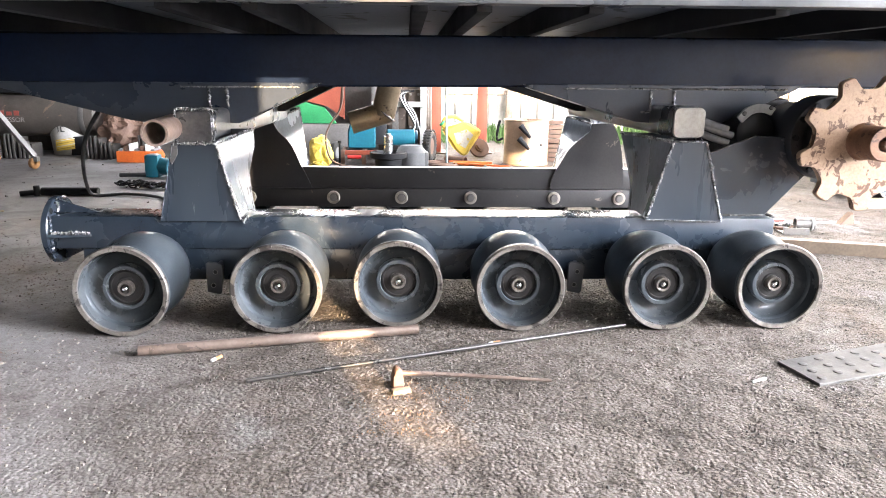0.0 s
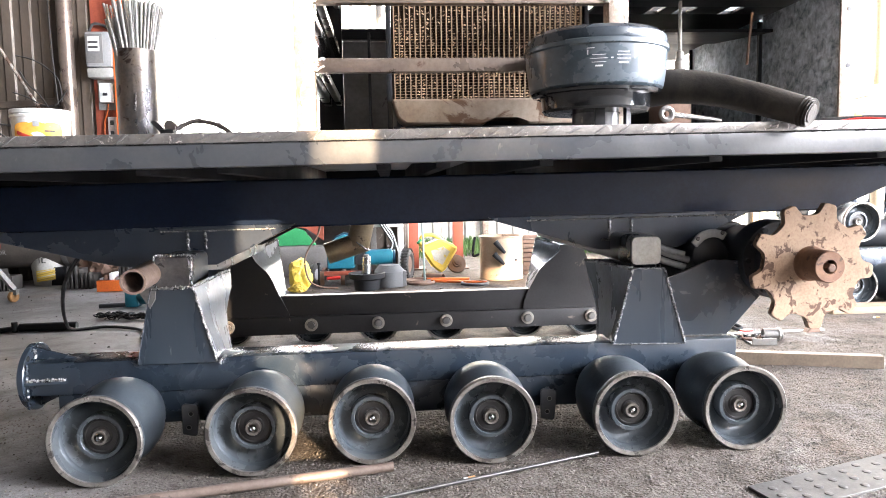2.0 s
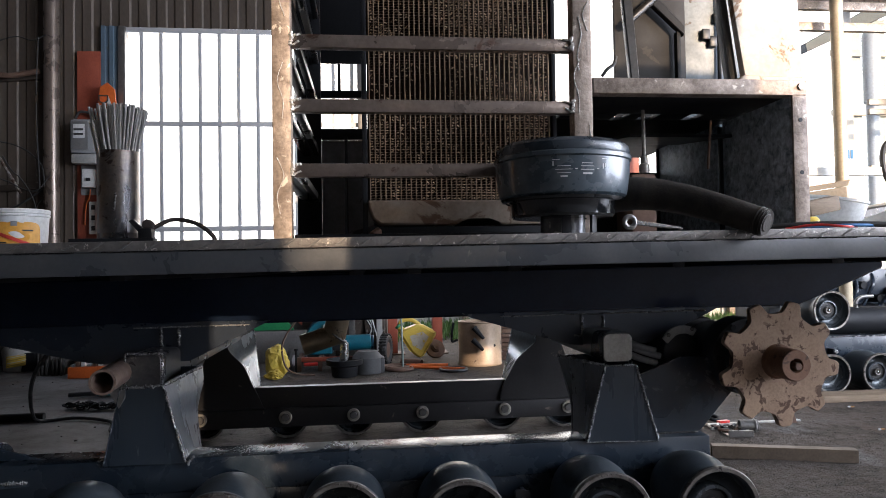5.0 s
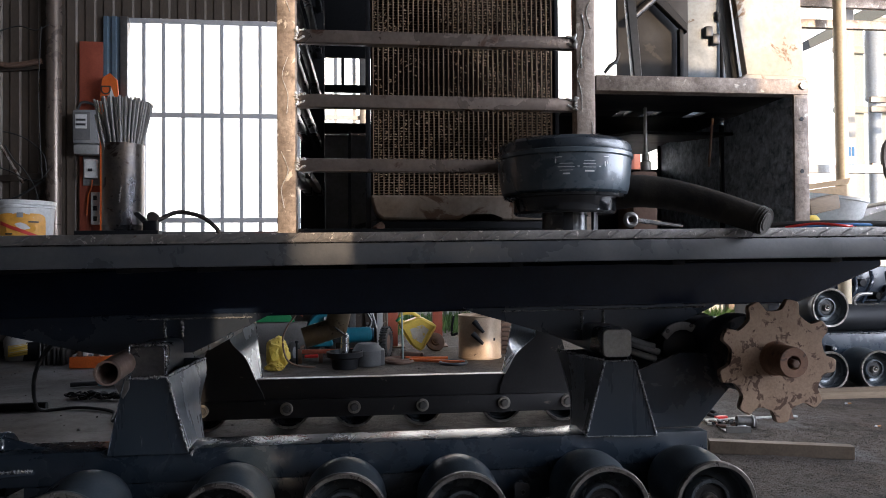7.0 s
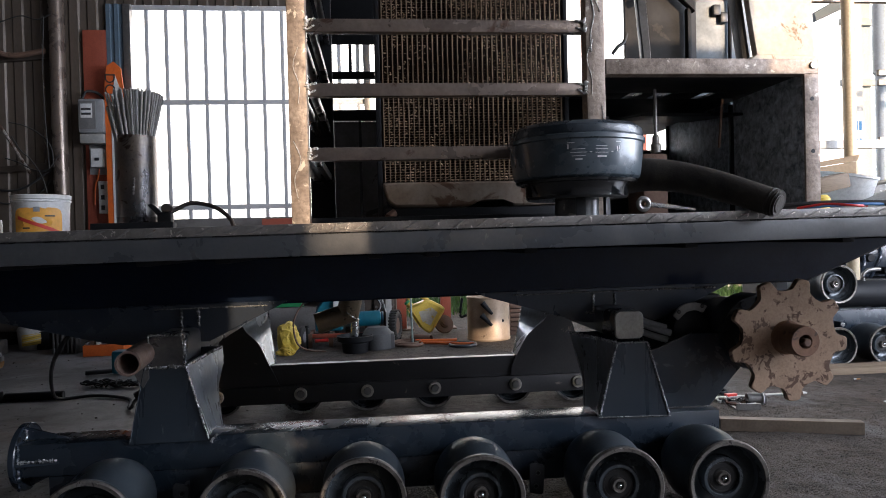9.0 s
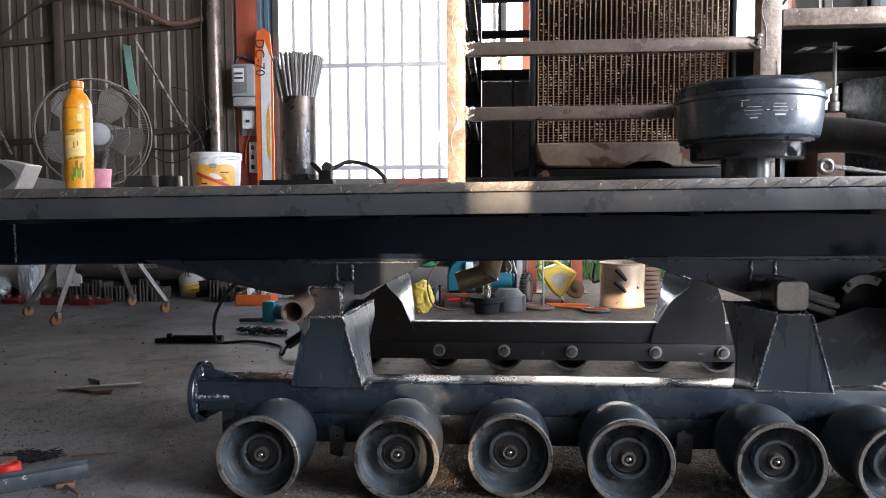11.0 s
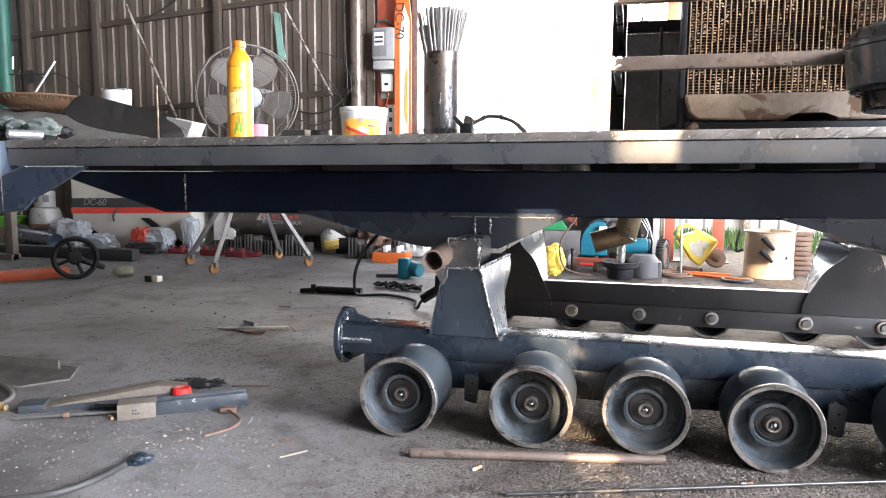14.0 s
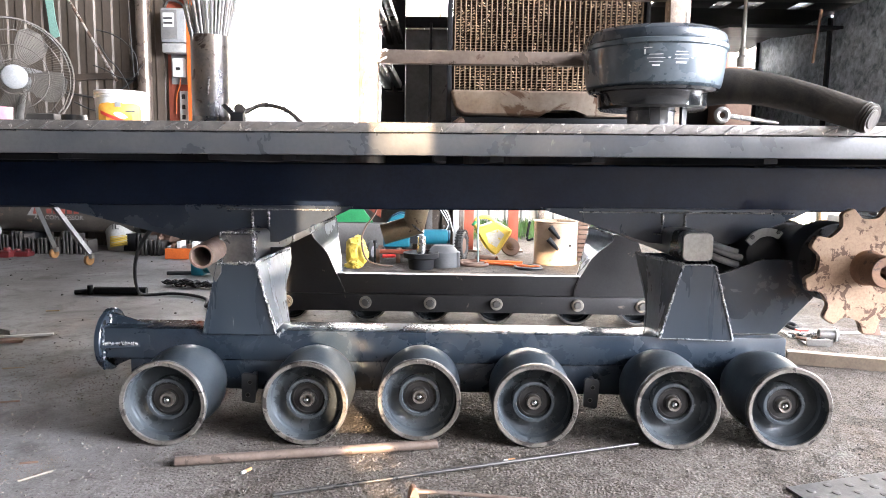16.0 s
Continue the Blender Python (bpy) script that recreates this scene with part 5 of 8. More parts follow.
def cab_shell():
    ob = thing("cab_shell", "chipped cream cab shell, partly stripped, standing over the engine bay", "cab", (1.6, 1.9, 1.312))
    part("front_panel", prism([(1.528, 1.330), (1.712, 1.326), (1.672, 2.2), (1.462, 2.2), (1.498, 1.556)], "y", 1.445, 1.47, 0.004), M_PANEL_CREAM, ob, "cream panel with rust patches")
    part("front_skirt", prism([(1.50, 1.312), (1.70, 1.312), (1.712, 1.326), (1.52, 1.330)], "y", 1.43, 1.48, 0.002), M_PANEL_CREAM, ob)
    part("dark_seal", prism([(1.502, 1.325), (1.527, 1.325), (1.496, 1.556), (1.46, 2.2), (1.43, 2.2), (1.480, 1.50)], "y", 1.475, 1.51, 0.002), M_RUBBER, ob)
    part("rear_lining", box(1.430, 1.726, 2.22, 2.24, 1.312, 2.3, 0.002), M_INNER, ob, "dark brown lining")
    part("side_pillar", prism([(1.255, 1.312), (1.281, 1.312), (1.258, 1.60), (1.205, 2.2), (1.178, 2.2), (1.232, 1.60)], "y", 1.60, 1.63, 0.003), M_SIDE_RUNG, ob, "black door pillar")
    part("door_handle", sweep([(1.36, 2.18, 1.53), (1.38, 2.17, 1.556), (1.405, 2.17, 1.575), (1.42, 2.18, 1.61)], 0.007, 8), M_RUBBER, ob)
    part("cab_roof", box(1.1, 2.08, 1.5, 2.41, 2.301, 2.32, 0.002), M_UNDER, ob)
    part("door_panel", box(1.727, 1.985, 2.27, 2.295, 1.33, 2.3, 0.004), M_CAB_DOOR, ob, "pale blue-grey panel with rust spots")
    part("door_rod", rod((1.885, 2.255, 1.33), (1.892, 2.255, 2.29), 0.008, 10), M_UNDER, ob)
    for xh, zh in ((1.83, 1.73), (1.885, 1.80), (1.86, 1.70)):
        part("door_hinge", box(xh - 0.016, xh + 0.016, 2.245, 2.269, zh - 0.022, zh + 0.022, 0.006), M_BLACK, ob)
    part("roof_tube", rod((1.47, 2.15, 1.745), (1.66, 2.16, 1.915), 0.016, 12), M_SIDE_RUNG, ob)
    part("inner_beam", prism([(1.560, 1.825), (1.595, 1.842), (1.700, 1.735), (1.700, 1.695)], "y", 2.17, 2.20, 0.003), M_UNDER, ob)
    part("inner_post", box(1.672, 1.688, 2.18, 2.21, 1.312, 1.715, 0.002), M_UNDER, ob)
    return ob


cab_shell()


def electrode_can():
    cx, cy = -0.318, 1.76
    z0 = deckz(cx)
    ob = thing("electrode_can", "steel pipe can full of grey welding electrodes on the deck", "electrode can", (cx, cy, z0))
    part("can", lathe([(0.0, z0 + 0.004), (0.056, z0 + 0.004), (0.056, 1.156), (0.060, 1.158), (0.0605, 1.155), (0.0605, z0 + 0.055), (0.0615, z0 + 0.053), (0.0605, z0 + 0.05), (0.0605, z0), (0.0, z0)], 40, None, at(cx, cy, 0)), M_TUBE_STEEL, ob)
    part("weld_drip", weld_bead((cx + 0.012, cy - 0.0605, 1.03), (cx + 0.008, cy - 0.0605, 0.975), 0.004, None, 0.003, 2), M_STEEL, ob)
    rod_me = mesh_of("electrode", rod((0, 0, 0), (0, 0, 0.395), 0.0034, 8), M_ROD)
    rng = random.Random(2)
    for k in range(120):
        # a bundle that stands upright in the can and fans out towards its top
        r = 0.052 * math.sqrt((k + 0.5) / 120)
        a = 2.399963 * k
        lean = 13.0 * r / 0.052 + rng.uniform(-0.8, 0.8)
        low = 0.085 if math.cos(a) < -0.6 and k % 3 else rng.uniform(0, 0.012)
        rb = r - 0.27 * math.tan(radians(lean)) * 0.9
        shared("electrode", rod_me, ob, (cx + rb * math.cos(a), cy + rb * math.sin(a), z0 + 0.052 - 0.6 * low), (-lean * math.sin(a), lean * math.cos(a), 0))
    return ob


electrode_can()


def label_wrap(cx, cy, r, a0, a1, z0, z1, n=12, bm=None, slant=0.0):
    pts = [(cx + r * math.cos(a0 + (a1 - a0) * i / n), cy + r * math.sin(a0 + (a1 - a0) * i / n), i / n) for i in range(n + 1)]
    return ruled([(x, y, z0 + slant * f) for x, y, f in pts], [(x, y, z1 + slant * f) for x, y, f in pts], bm)


M_OLIVE = material("olive_print", (0.30, 0.20, 0.02), (0.24, 0.17, 0.02), 0.5, bump=0)


M_BOTTLE_LABEL = material("orange_yellow_label", (0.86, 0.40, 0.025), (0.80, 0.31, 0.018), 0.4, 0.0, 9, 60, bump=0.0)
M_LEAF_PRINT = material("green_print", (0.16, 0.36, 0.05), (0.12, 0.30, 0.04), 0.5, bump=0)
M_PALE_PRINT = material("pale_yellow_print", (0.90, 0.66, 0.28), (0.86, 0.56, 0.16), 0.5, 0.0, 30, 90, 0)


def oil_bottle():
    cx, cy = -1.065, 1.75
    z0 = deckz(cx)
    ob = thing("oil_bottle", "tall orange plastic bottle with a yellow label and orange cap", "bottle", (cx, cy, z0))
    m = at(cx, cy, z0)
    part("bottle", lathe([(0, 0), (0.042, 0), (0.0445, 0.006), (0.0445, 0.286), (0.0435, 0.298), (0.0385, 0.314), (0.029, 0.330), (0.0225, 0.338), (0.0200, 0.343), (0.0200, 0.350)], 40, None, m), M_ORANGE_BOTTLE, ob)
    part("cap", lathe([(0.0205, 0.351), (0.0225, 0.353), (0.0225, 0.371), (0.020, 0.374), (0, 0.374)], 24, None, m), M_CAP_ORANGE, ob, "brownish orange cap")
    lab = part("label", label_wrap(cx, cy, 0.0449, radians(-146), radians(-1), z0 + 0.012, z0 + 0.282), M_BOTTLE_LABEL, ob)
    part("label_edge", label_wrap(cx, cy, 0.0451, radians(-146), radians(-1), z0 + 0.279, z0 + 0.2825), M_CAP_ORANGE, lab)
    part("label_glow", label_wrap(cx, cy, 0.0451, radians(-120), radians(-30), z0 + 0.112, z0 + 0.190, 12, None, 0.016), M_PALE_PRINT, lab)
    part("label_seal", label_wrap(cx, cy, 0.0452, radians(-62), radians(-42), z0 + 0.240, z0 + 0.262), M_PALE_PRINT, lab)
    # the print on the label
    for a0, a1, za, zb, slant in ((-92, -70, 0.201, 0.210, 0.003), (-66, -36, 0.204, 0.213, 0.003), (-100, -84, 0.110, 0.118, 0.004), (-80, -40, 0.114, 0.122, 0.005), (-104, -70, 0.192, 0.195, 0.003), (-60, -44, 0.232, 0.235, 0.0)):
        part("label_print", label_wrap(cx, cy, 0.0453, radians(a0), radians(a1), z0 + za, z0 + zb, 8, None, slant), M_OLIVE, lab)
    for k, (a0, za, w, h) in enumerate(((-84, 0.062, 12, 0.030), (-74, 0.078, 11, 0.028), (-66, 0.056, 12, 0.034), (-56, 0.074, 10, 0.026), (-90, 0.048, 10, 0.020), (-50, 0.052, 9, 0.024))):
        part("leaf_mark", label_wrap(cx, cy, 0.0453 + 0.0001 * k, radians(a0), radians(a0 + w), z0 + za, z0 + za + h, 4, None, 0.008 if k % 2 else -0.008), (M_LEAF_PRINT, M_OLIVE)[k % 2], lab)
    for a0, za, h in ((-78, 0.150, 0.022), (-64, 0.158, 0.016)):
        part("label_print", label_wrap(cx, cy, 0.0453, radians(a0), radians(a0 + 5), z0 + za, z0 + za + h, 3), M_OLIVE, lab)
    return ob


oil_bottle()


def paint_pail():
    cx, cy = -0.557, 1.66
    z0 = deckz(cx)
    ob = thing("paint_pail", "white plastic pail with an orange and red label on the deck", "pail", (cx, cy, z0))
    m = at(cx, cy, z0)
    part("pail", lathe([(0, 0), (0.067, 0), (0.070, 0.004), (0.0755, 0.098), (0.0785, 0.099), (0.0785, 0.104), (0.0755, 0.106), (0.0785, 0.108), (0.0790, 0.118), (0.0765, 0.120), (0.0735, 0.118), (0.071, 0.06), (0, 0.02)], 44, None, m), M_WHITE, ob)
    b = bmesh.new()
    oval = []
    for k in range(40):
        a = 2 * math.pi * k / 40
        ca, sa = math.cos(a), math.sin(a)
        ang, z = radians(-74) + radians(50) * math.copysign(abs(ca) ** 0.35, ca), z0 + 0.038 + 0.044 * math.copysign(abs(sa) ** 0.35, sa)
        oval.append(b.verts.new((cx + 0.0762 * math.cos(ang), cy + 0.0762 * math.sin(ang), max(z, z0 + 0.002))))
    mid = [b.verts.new((cx + 0.0762 * math.cos(radians(-74) + radians(52) * 0.55 * math.cos(2 * math.pi * k / 40)), cy + 0.0762 * math.sin(radians(-74) + radians(52) * 0.55 * math.cos(2 * math.pi * k / 40)), z0 + 0.040 + 0.02 * math.sin(2 * math.pi * k / 40))) for k in range(40)]
    for k in range(40):
        b.faces.new((oval[k], oval[(k + 1) % 40], mid[(k + 1) % 40], mid[k]))
    b.faces.new(mid)
    part("label", b, M_LABEL, ob, "orange-yellow label")
    part("label_stripe", label_wrap(cx, cy, 0.0768, radians(-116), radians(-30), z0 + 0.050, z0 + 0.060, 12, None, -0.045), M_INK_RED, ob)
    part("label_mark", label_wrap(cx, cy, 0.0770, radians(-81), radians(-69), z0 + 0.070, z0 + 0.084), M_GREY, ob)
    part("label_print", label_wrap(cx, cy, 0.0768, radians(-60), radians(-40), z0 + 0.056, z0 + 0.060), M_INK_BLACK, ob)
    part("label_print", label_wrap(cx, cy, 0.0768, radians(-104), radians(-89), z0 + 0.022, z0 + 0.026), M_INK_BLACK, ob)
    return ob


paint_pail()
M_WORN_BLACK = material("scuffed_brown_black_rubber", (0.045, 0.036, 0.033), (0.085, 0.070, 0.064), 0.5, 0.0, 14, 120, 0.1)
torch = thing("electrode_holder", "dirty welding electrode holder with a black cable on the deck", "electrode holder", (-0.20, 1.68, deckz(-0.2)))
zz = deckz(-0.1)
part("jaw", prism([(-0.262, 0.942), (-0.250, 0.948), (-0.215, 0.915), (-0.225, 0.900)], "y", 1.672, 1.690, 0.002), M_BLACK, torch)
part("jaw_block", box(-0.232, -0.190, 1.655, 1.695, zz, zz + 0.062, 0.010), M_UNDER, torch)
part("trigger", prism([(-0.222, 0.936), (-0.212, 0.947), (-0.198, 0.945), (-0.186, 0.932), (-0.195, 0.918), (-0.220, 0.920)], "y", 1.664, 1.682, 0.003), M_WORN_BLACK, torch)
part("cable", sweep([(-0.226, 1.70, 0.908), (-0.196, 1.73, 0.930), (-0.162, 1.75, 0.949), (-0.128, 1.76, 0.949), (-0.088, 1.76, 0.938), (-0.060, 1.76, 0.920), (-0.038, 1.76, 0.898), (-0.020, 1.77, 0.870), (0.05, 1.85, 0.869)], 0.0068, 10), M_WORN_BLACK, torch)
part("flat_bar", box(-0.40, -0.17, 1.60, 1.64, zz, zz + 0.030, 0.002), M_UNDER, torch)
solo("oil_tin", lathe([(0.026, 0.03), (0.030, 0.056), (0.036, 0.056), (0.037, 0.050), (0.037, 0.0), (0, 0)], 32, None, at(-0.752, 1.75, deckz(-0.75))), M_BLACK, "flat shiny black tin on the deck", "tin")
flat = thing("flat_carton", "low dark grey carton lying on the deck", "carton", (-0.85, 1.75, deckz(-0.85)))
part("carton", prism([(-0.91, deckz(-0.9)), (-0.798, deckz(-0.8)), (-0.800, 0.912), (-0.885, 0.912)], "y", 1.72, 1.80, 0.002), M_FLAP, flat)
solo("pink_cup", lathe([(0, 0), (0.036, 0), (0.042, 0.095), (0.039, 0.095), (0.034, 0.005), (0, 0.005)], 28, None, at(-1.115, 1.95, deckz(-1.1))), material("pink_plastic", (0.75, 0.32, 0.42), (0.68, 0.28, 0.38), 0.4), "small pink plastic cup behind the bottle", "cup")
foil = thing("foil_wrapping", "crumpled shiny foil wrapped over the stub at the deck corner", "foil", (X0 - 0.11, 1.06, 0.756))
part("foil", lump(X0 - 0.105, 1.055, 0.805, 0.055, 0.036, 0.050, 71, 0.55, 12.0), M_FOIL, foil, smooth=15)
part("foil_roll", rod((X0 - 0.030, 1.08, 0.866), (X0 + 0.012, 1.16, 0.866), 0.0135, 18), M_FOIL, foil)
# left end of the deck
sheet_pts = [(-3.75, 2.7, 1.14), (-3.2, 2.7, 1.10), (-2.6, 2.75, 1.02), (-2.0, 2.8, 0.93), (-1.55, 2.85, 0.875)]
solo("bent_sheet", ruled([(x, y - 0.12, 0.872 + 0.10 * (z - 0.875)) for x, y, z in sheet_pts], [(x, y + 0.3, z + 0.02) for x, y, z in sheet_pts], thick=0.006), M_PALE, "long pale bent metal sheet laid over the deck end", "metal sheet")
flap_top = [(-2.53, 2.52, 1.092), (-2.48, 2.52, 1.136), (-2.39, 2.52, 1.145), (-2.14, 2.52, 1.09), (-1.94, 2.52, 1.045), (-1.85, 2.52, 1.0), (-1.82, 2.52, 0.95)]
flap_low = [(-2.53, 2.50, 1.080), (-2.48, 2.46, 1.04), (-2.35, 2.43, 0.99), (-2.18, 2.41, 0.955), (-1.98, 2.41, 0.93), (-1.90, 2.41, 0.90), (-1.85, 2.42, 0.875)]
solo("mud_flap", ruled([tuple(p) for p in smooth_line(flap_top, 4)], [tuple(p) for p in smooth_line(flap_low, 4)], thick=0.012), M_FLAP, "curved black rubber mud flap leaning on the sheet", "mud flap")
solo("folded_tray", prism([(-1.93, 1.03), (-1.78, 1.0), (-1.83, 0.90), (-1.86, 0.875)], "y", 2.5, 2.62, 0.003), M_PALE, "white folded sheet offcut", "offcut")
pot = thing("rice_cooker", "small white rice cooker with a metal rim", "rice cooker", (-2.62, 3.0, 1.09))
part("pot", lathe([(0, 1.125), (0.066, 1.125), (0.074, 1.135), (0.080, 1.225), (0.076, 1.225)], 32, None, at(-2.62, 3.0, 0)), M_WHITE, pot)
part("rim", lathe([(0.080, 1.226), (0.084, 1.229), (0.081, 1.237), (0.05, 1.24), (0, 1.24)], 32, None, at(-2.62, 3.0, 0)), M_BRIGHT, pot)
part("switch", box(-2.60, -2.57, 2.920, 2.928, 1.145, 1.16, 0.002), M_BLACK, pot)
bask = thing("woven_basket", "shallow brown woven basket on the bent sheet", "basket", (-3.25, 3.1, 1.142))
M_CANE = material("brown_cane_weave", (0.15, 0.082, 0.042), (0.09, 0.05, 0.027), 0.6, 0.0, 12, 60, 0.3, spots=(0.24, 0.155, 0.085), spot_scale=30, spot_at=0.62)
part("weave", lathe([(0, 1.122), (0.16, 1.127), (0.22, 1.157), (0.255, 1.207), (0.245, 1.207), (0.21, 1.162), (0.15, 1.134), (0, 1.13)], 48, None, at(-3.25, 3.1, 0)), M_CANE, bask)
part("rim", torus(0.252, 0.009, at(-3.25, 3.1, 1.21), 48, 8), M_CANE, bask)
for k in range(44):
    a = 2 * math.pi * k / 44
    part("cane_stake", rod((-3.25 + 0.165 * math.cos(a), 3.1 + 0.165 * math.sin(a), 1.126), (-3.25 + 0.258 * math.cos(a), 3.1 + 0.258 * math.sin(a), 1.206), 0.005, 5), M_CANE, bask)
solo("white_stick", rod((-3.33, 3.0, 1.09), (-3.05, 3.0, 1.41), 0.0065, 10), M_WHITE, "thin white plastic pipe leaning on the sheet", "pipe")
solo("thin_stick", rod((-1.885, 2.38, 0.90), (-2.02, 2.56, 1.19), 0.005, 8), M_WOOD, "thin pale stick leaning on the sheet", "stick")
M_CLOTH = material("grey_green_cloth", (0.13, 0.15, 0.14), (0.05, 0.065, 0.062), 0.85, 0.0, 26, 120, 0.15, spots=(0.30, 0.33, 0.34), spot_scale=30, spot_at=0.64)
cloth = thing("rag_bundle", "crumpled grey-blue work rags on the deck corner", "rags", (-1.75, 2.0, deckz(-1.7)))
rng = random.Random(12)
for k in range(9):
    b = bmesh.new()
    bmesh.ops.create_icosphere(b, subdivisions=3, radius=rng.uniform(0.035, 0.06))
    for v in b.verts:
        v.co *= 1.1 + 0.5 * (0.5 - abs(noise.noise(v.co * 30 + Vector((k * 3.0, 0, 0))))) - 0.35 * abs(noise.noise(v.co * 70))
        v.co.z *= 0.6
    bmesh.ops.translate(b, verts=b.verts[:], vec=(-2.45 + 0.045 * k + rng.uniform(-.02, .02), 2.0 + rng.uniform(-0.08, 0.08), 0.92 + rng.uniform(0.0, 0.05)))
    part("rag", b, (M_CLOTH, M_CLOTH, M_UNDER)[k % 3], cloth, smooth=20)
part("board", box(-2.45, -1.45, 1.6, 2.3, 0.845, 0.868, 0.004), M_STEEL, cloth)


# ---- the back wall ----
M_GIRT = material("dark_rusty_angle", (0.075, 0.062, 0.052), (0.11, 0.08, 0.06), 0.6, 0.3, 8, 90, 0.15)
pole = thing("wall_post", "worn steel pipe post before the corrugated wall", "post", (-2.25, WALL - 0.09, 0))
part("post", rod((-2.245, WALL - 0.09, 0), (-2.245, WALL - 0.09, 4.19), 0.062, 24), M_LADDER, pole)
for za, zb in ((1.31, 1.545), (2.205, 2.50)):
    g = thing("wall_girt", "rusty angle-iron girt along the corrugated wall", "girt", (-4.4, WALL - 0.03, za))
    part("girt", prism([(-6.34, za - 0.03), (-2.32, zb - 0.03), (-2.32, zb + 0.025), (-6.34, za + 0.025)], "y", WALL - 0.045, WALL - 0.003, 0.003), M_GIRT, g)
for x, zlow in ((-6.10, 0), (-5.19, 0), (-3.74, 1.9)):
    g = thing("wall_stud", "dark timber stud on the corrugated wall", "stud", (x, WALL - 0.08, zlow))
    part("stud", box(x - 0.036, x + 0.036, WALL - 0.10, WALL - 0.047, zlow, 4.19, 0.004), M_GIRT, g)
g = thing("bent_strut", "rusty bent strut hung under the roof beside the wall", "strut", (-2.9, WALL - 0.13, 2.5))
part("strut", sweep([(-3.45, WALL - 0.14, 2.79), (-3.15, WALL - 0.13, 2.69), (-2.85, WALL - 0.12, 2.56), (-2.62, WALL - 0.11, 2.475), (-2.34, WALL - 0.10, 2.52)], 0.024, 8, 5), M_RUSTY, g)
M_POLE = material("rust_flecked_white_pipe", (0.40, 0.37, 0.33), (0.30, 0.27, 0.235), 0.6, 0.1, 8, 90, 0.1, spots=(0.10, 0.058, 0.038), spot_scale=13, spot_at=0.50)
solo("leaning_pole", rod((-4.76, WALL - 0.13, 2.45), (-4.16, WALL - 0.2, 1.30), 0.014, 10), M_POLE, "pale rust-flecked pole hung across the wall", "pole")
solo("hanging_chain_rod", rod((-2.99, WALL - 0.12, 2.36), (-2.48, WALL - 0.12, 1.47), 0.013, 8), M_POLE, "rusty twisted rod hung on the girts", "rod")
solo("torn_green_sheet", prism([(-3.13, 2.32), (-3.06, 2.30), (-3.03, 2.0), (-3.0, 1.86), (-3.08, 1.83), (-3.10, 2.05)], "y", WALL - 0.06, WALL - 0.05, 0.0), material("pale_green_sheet", (0.25, 0.42, 0.35), (0.2, 0.36, 0.3), 0.6), "torn pale green sheet on the wall", "sheet")
solo("green_downpipe", rod((-6.37, WALL - 0.10, 0), (-6.37, WALL - 0.10, 4.1), 0.068, 20), M_GREEN_POST, "green painted downpipe at the wall's end", "downpipe")
M_TARP = material("faded_blue_tarp", (0.10, 0.16, 0.20), (0.07, 0.11, 0.145), 0.55, 0.0, 2, 40, 0.1)
folds = [(-16 + 0.35 * k, 9.6 + 0.10 * noise.noise((k * 0.9, 1.7, 0)), 2.70 + 0.05 * noise.noise((k * 0.35, 0.2, 0))) for k in range(32)]
solo("roof_tarpaulin", ruled(folds, [(x, 6.195, 4.235) for x, y, z in folds], thick=0.004), M_TARP, "faded blue tarpaulin hung over the side yard", "tarpaulin")
solo("wall_north_low", box(-7.4, -6.45, WALL, WALL + 0.1, 0, 1.86, 0), M_MUD, "brown mud-stained low wall beside the green post", "wall", "structure")
solo("side_yard_wall", box(-16, -5.2, 9.85, 10.0, 0, 2.56, 0.004), M_MUD, "brown mud-stained wall of the side yard", "wall", "structure")
cable = thing("wall_cables", "black cables sagging along the wall", "cables", (-2.7, WALL - 0.06, 1.3))
part("cable", sweep([(-3.3, WALL - 0.05, 1.45), (-2.9, WALL - 0.06, 1.36), (-2.6, WALL - 0.07, 1.34), (-2.33, WALL - 0.08, 1.50)], 0.010), M_RUBBER, cable)
part("cable", sweep([(-2.9, WALL - 0.05, 1.29), (-2.7, WALL - 0.06, 1.22), (-2.45, WALL - 0.07, 1.3), (-2.33, WALL - 0.08, 1.42)], 0.007), M_RUBBER, cable)
part("cable", sweep([(-6.3, WALL - 0.12, 1.80), (-5.9, WALL - 0.12, 1.79), (-5.6, WALL - 0.12, 1.77), (-5.25, WALL - 0.12, 1.55)], 0.008), M_RUBBER, cable)
part("cable", sweep([(-4.6, WALL - 0.08, 2.30), (-4.3, WALL - 0.08, 2.43), (-3.8, WALL - 0.12, 2.70), (-3.3, WALL - 0.12, 2.72)], 0.011), M_RUBBER, cable)
for k, pts in enumerate(([(-2.62, 1.90), (-2.50, 1.87), (-2.38, 1.80), (-2.29, 1.69), (-2.27, 1.52)], [(-2.66, 1.60), (-2.55, 1.56), (-2.44, 1.50), (-2.33, 1.49), (-2.22, 1.62)], [(-2.60, 1.78), (-2.53, 1.66), (-2.45, 1.58), (-2.36, 1.42), (-2.31, 1.20)], [(-2.70, 2.72), (-2.50, 2.79), (-2.36, 2.76), (-2.25, 2.81)], [(-2.31, 2.79), (-2.33, 2.3), (-2.32, 1.9), (-2.30, 1.5)])):
    part("cable", sweep([(x, WALL - 0.165 - 0.004 * k, z) for x, z in pts], 0.0055, 8), M_RUBBER, cable)
part("wall_switch", box(-6.05, -5.97, WALL - 0.13, WALL - 0.101, 1.70, 1.84, 0.006), M_BLACK, cable)

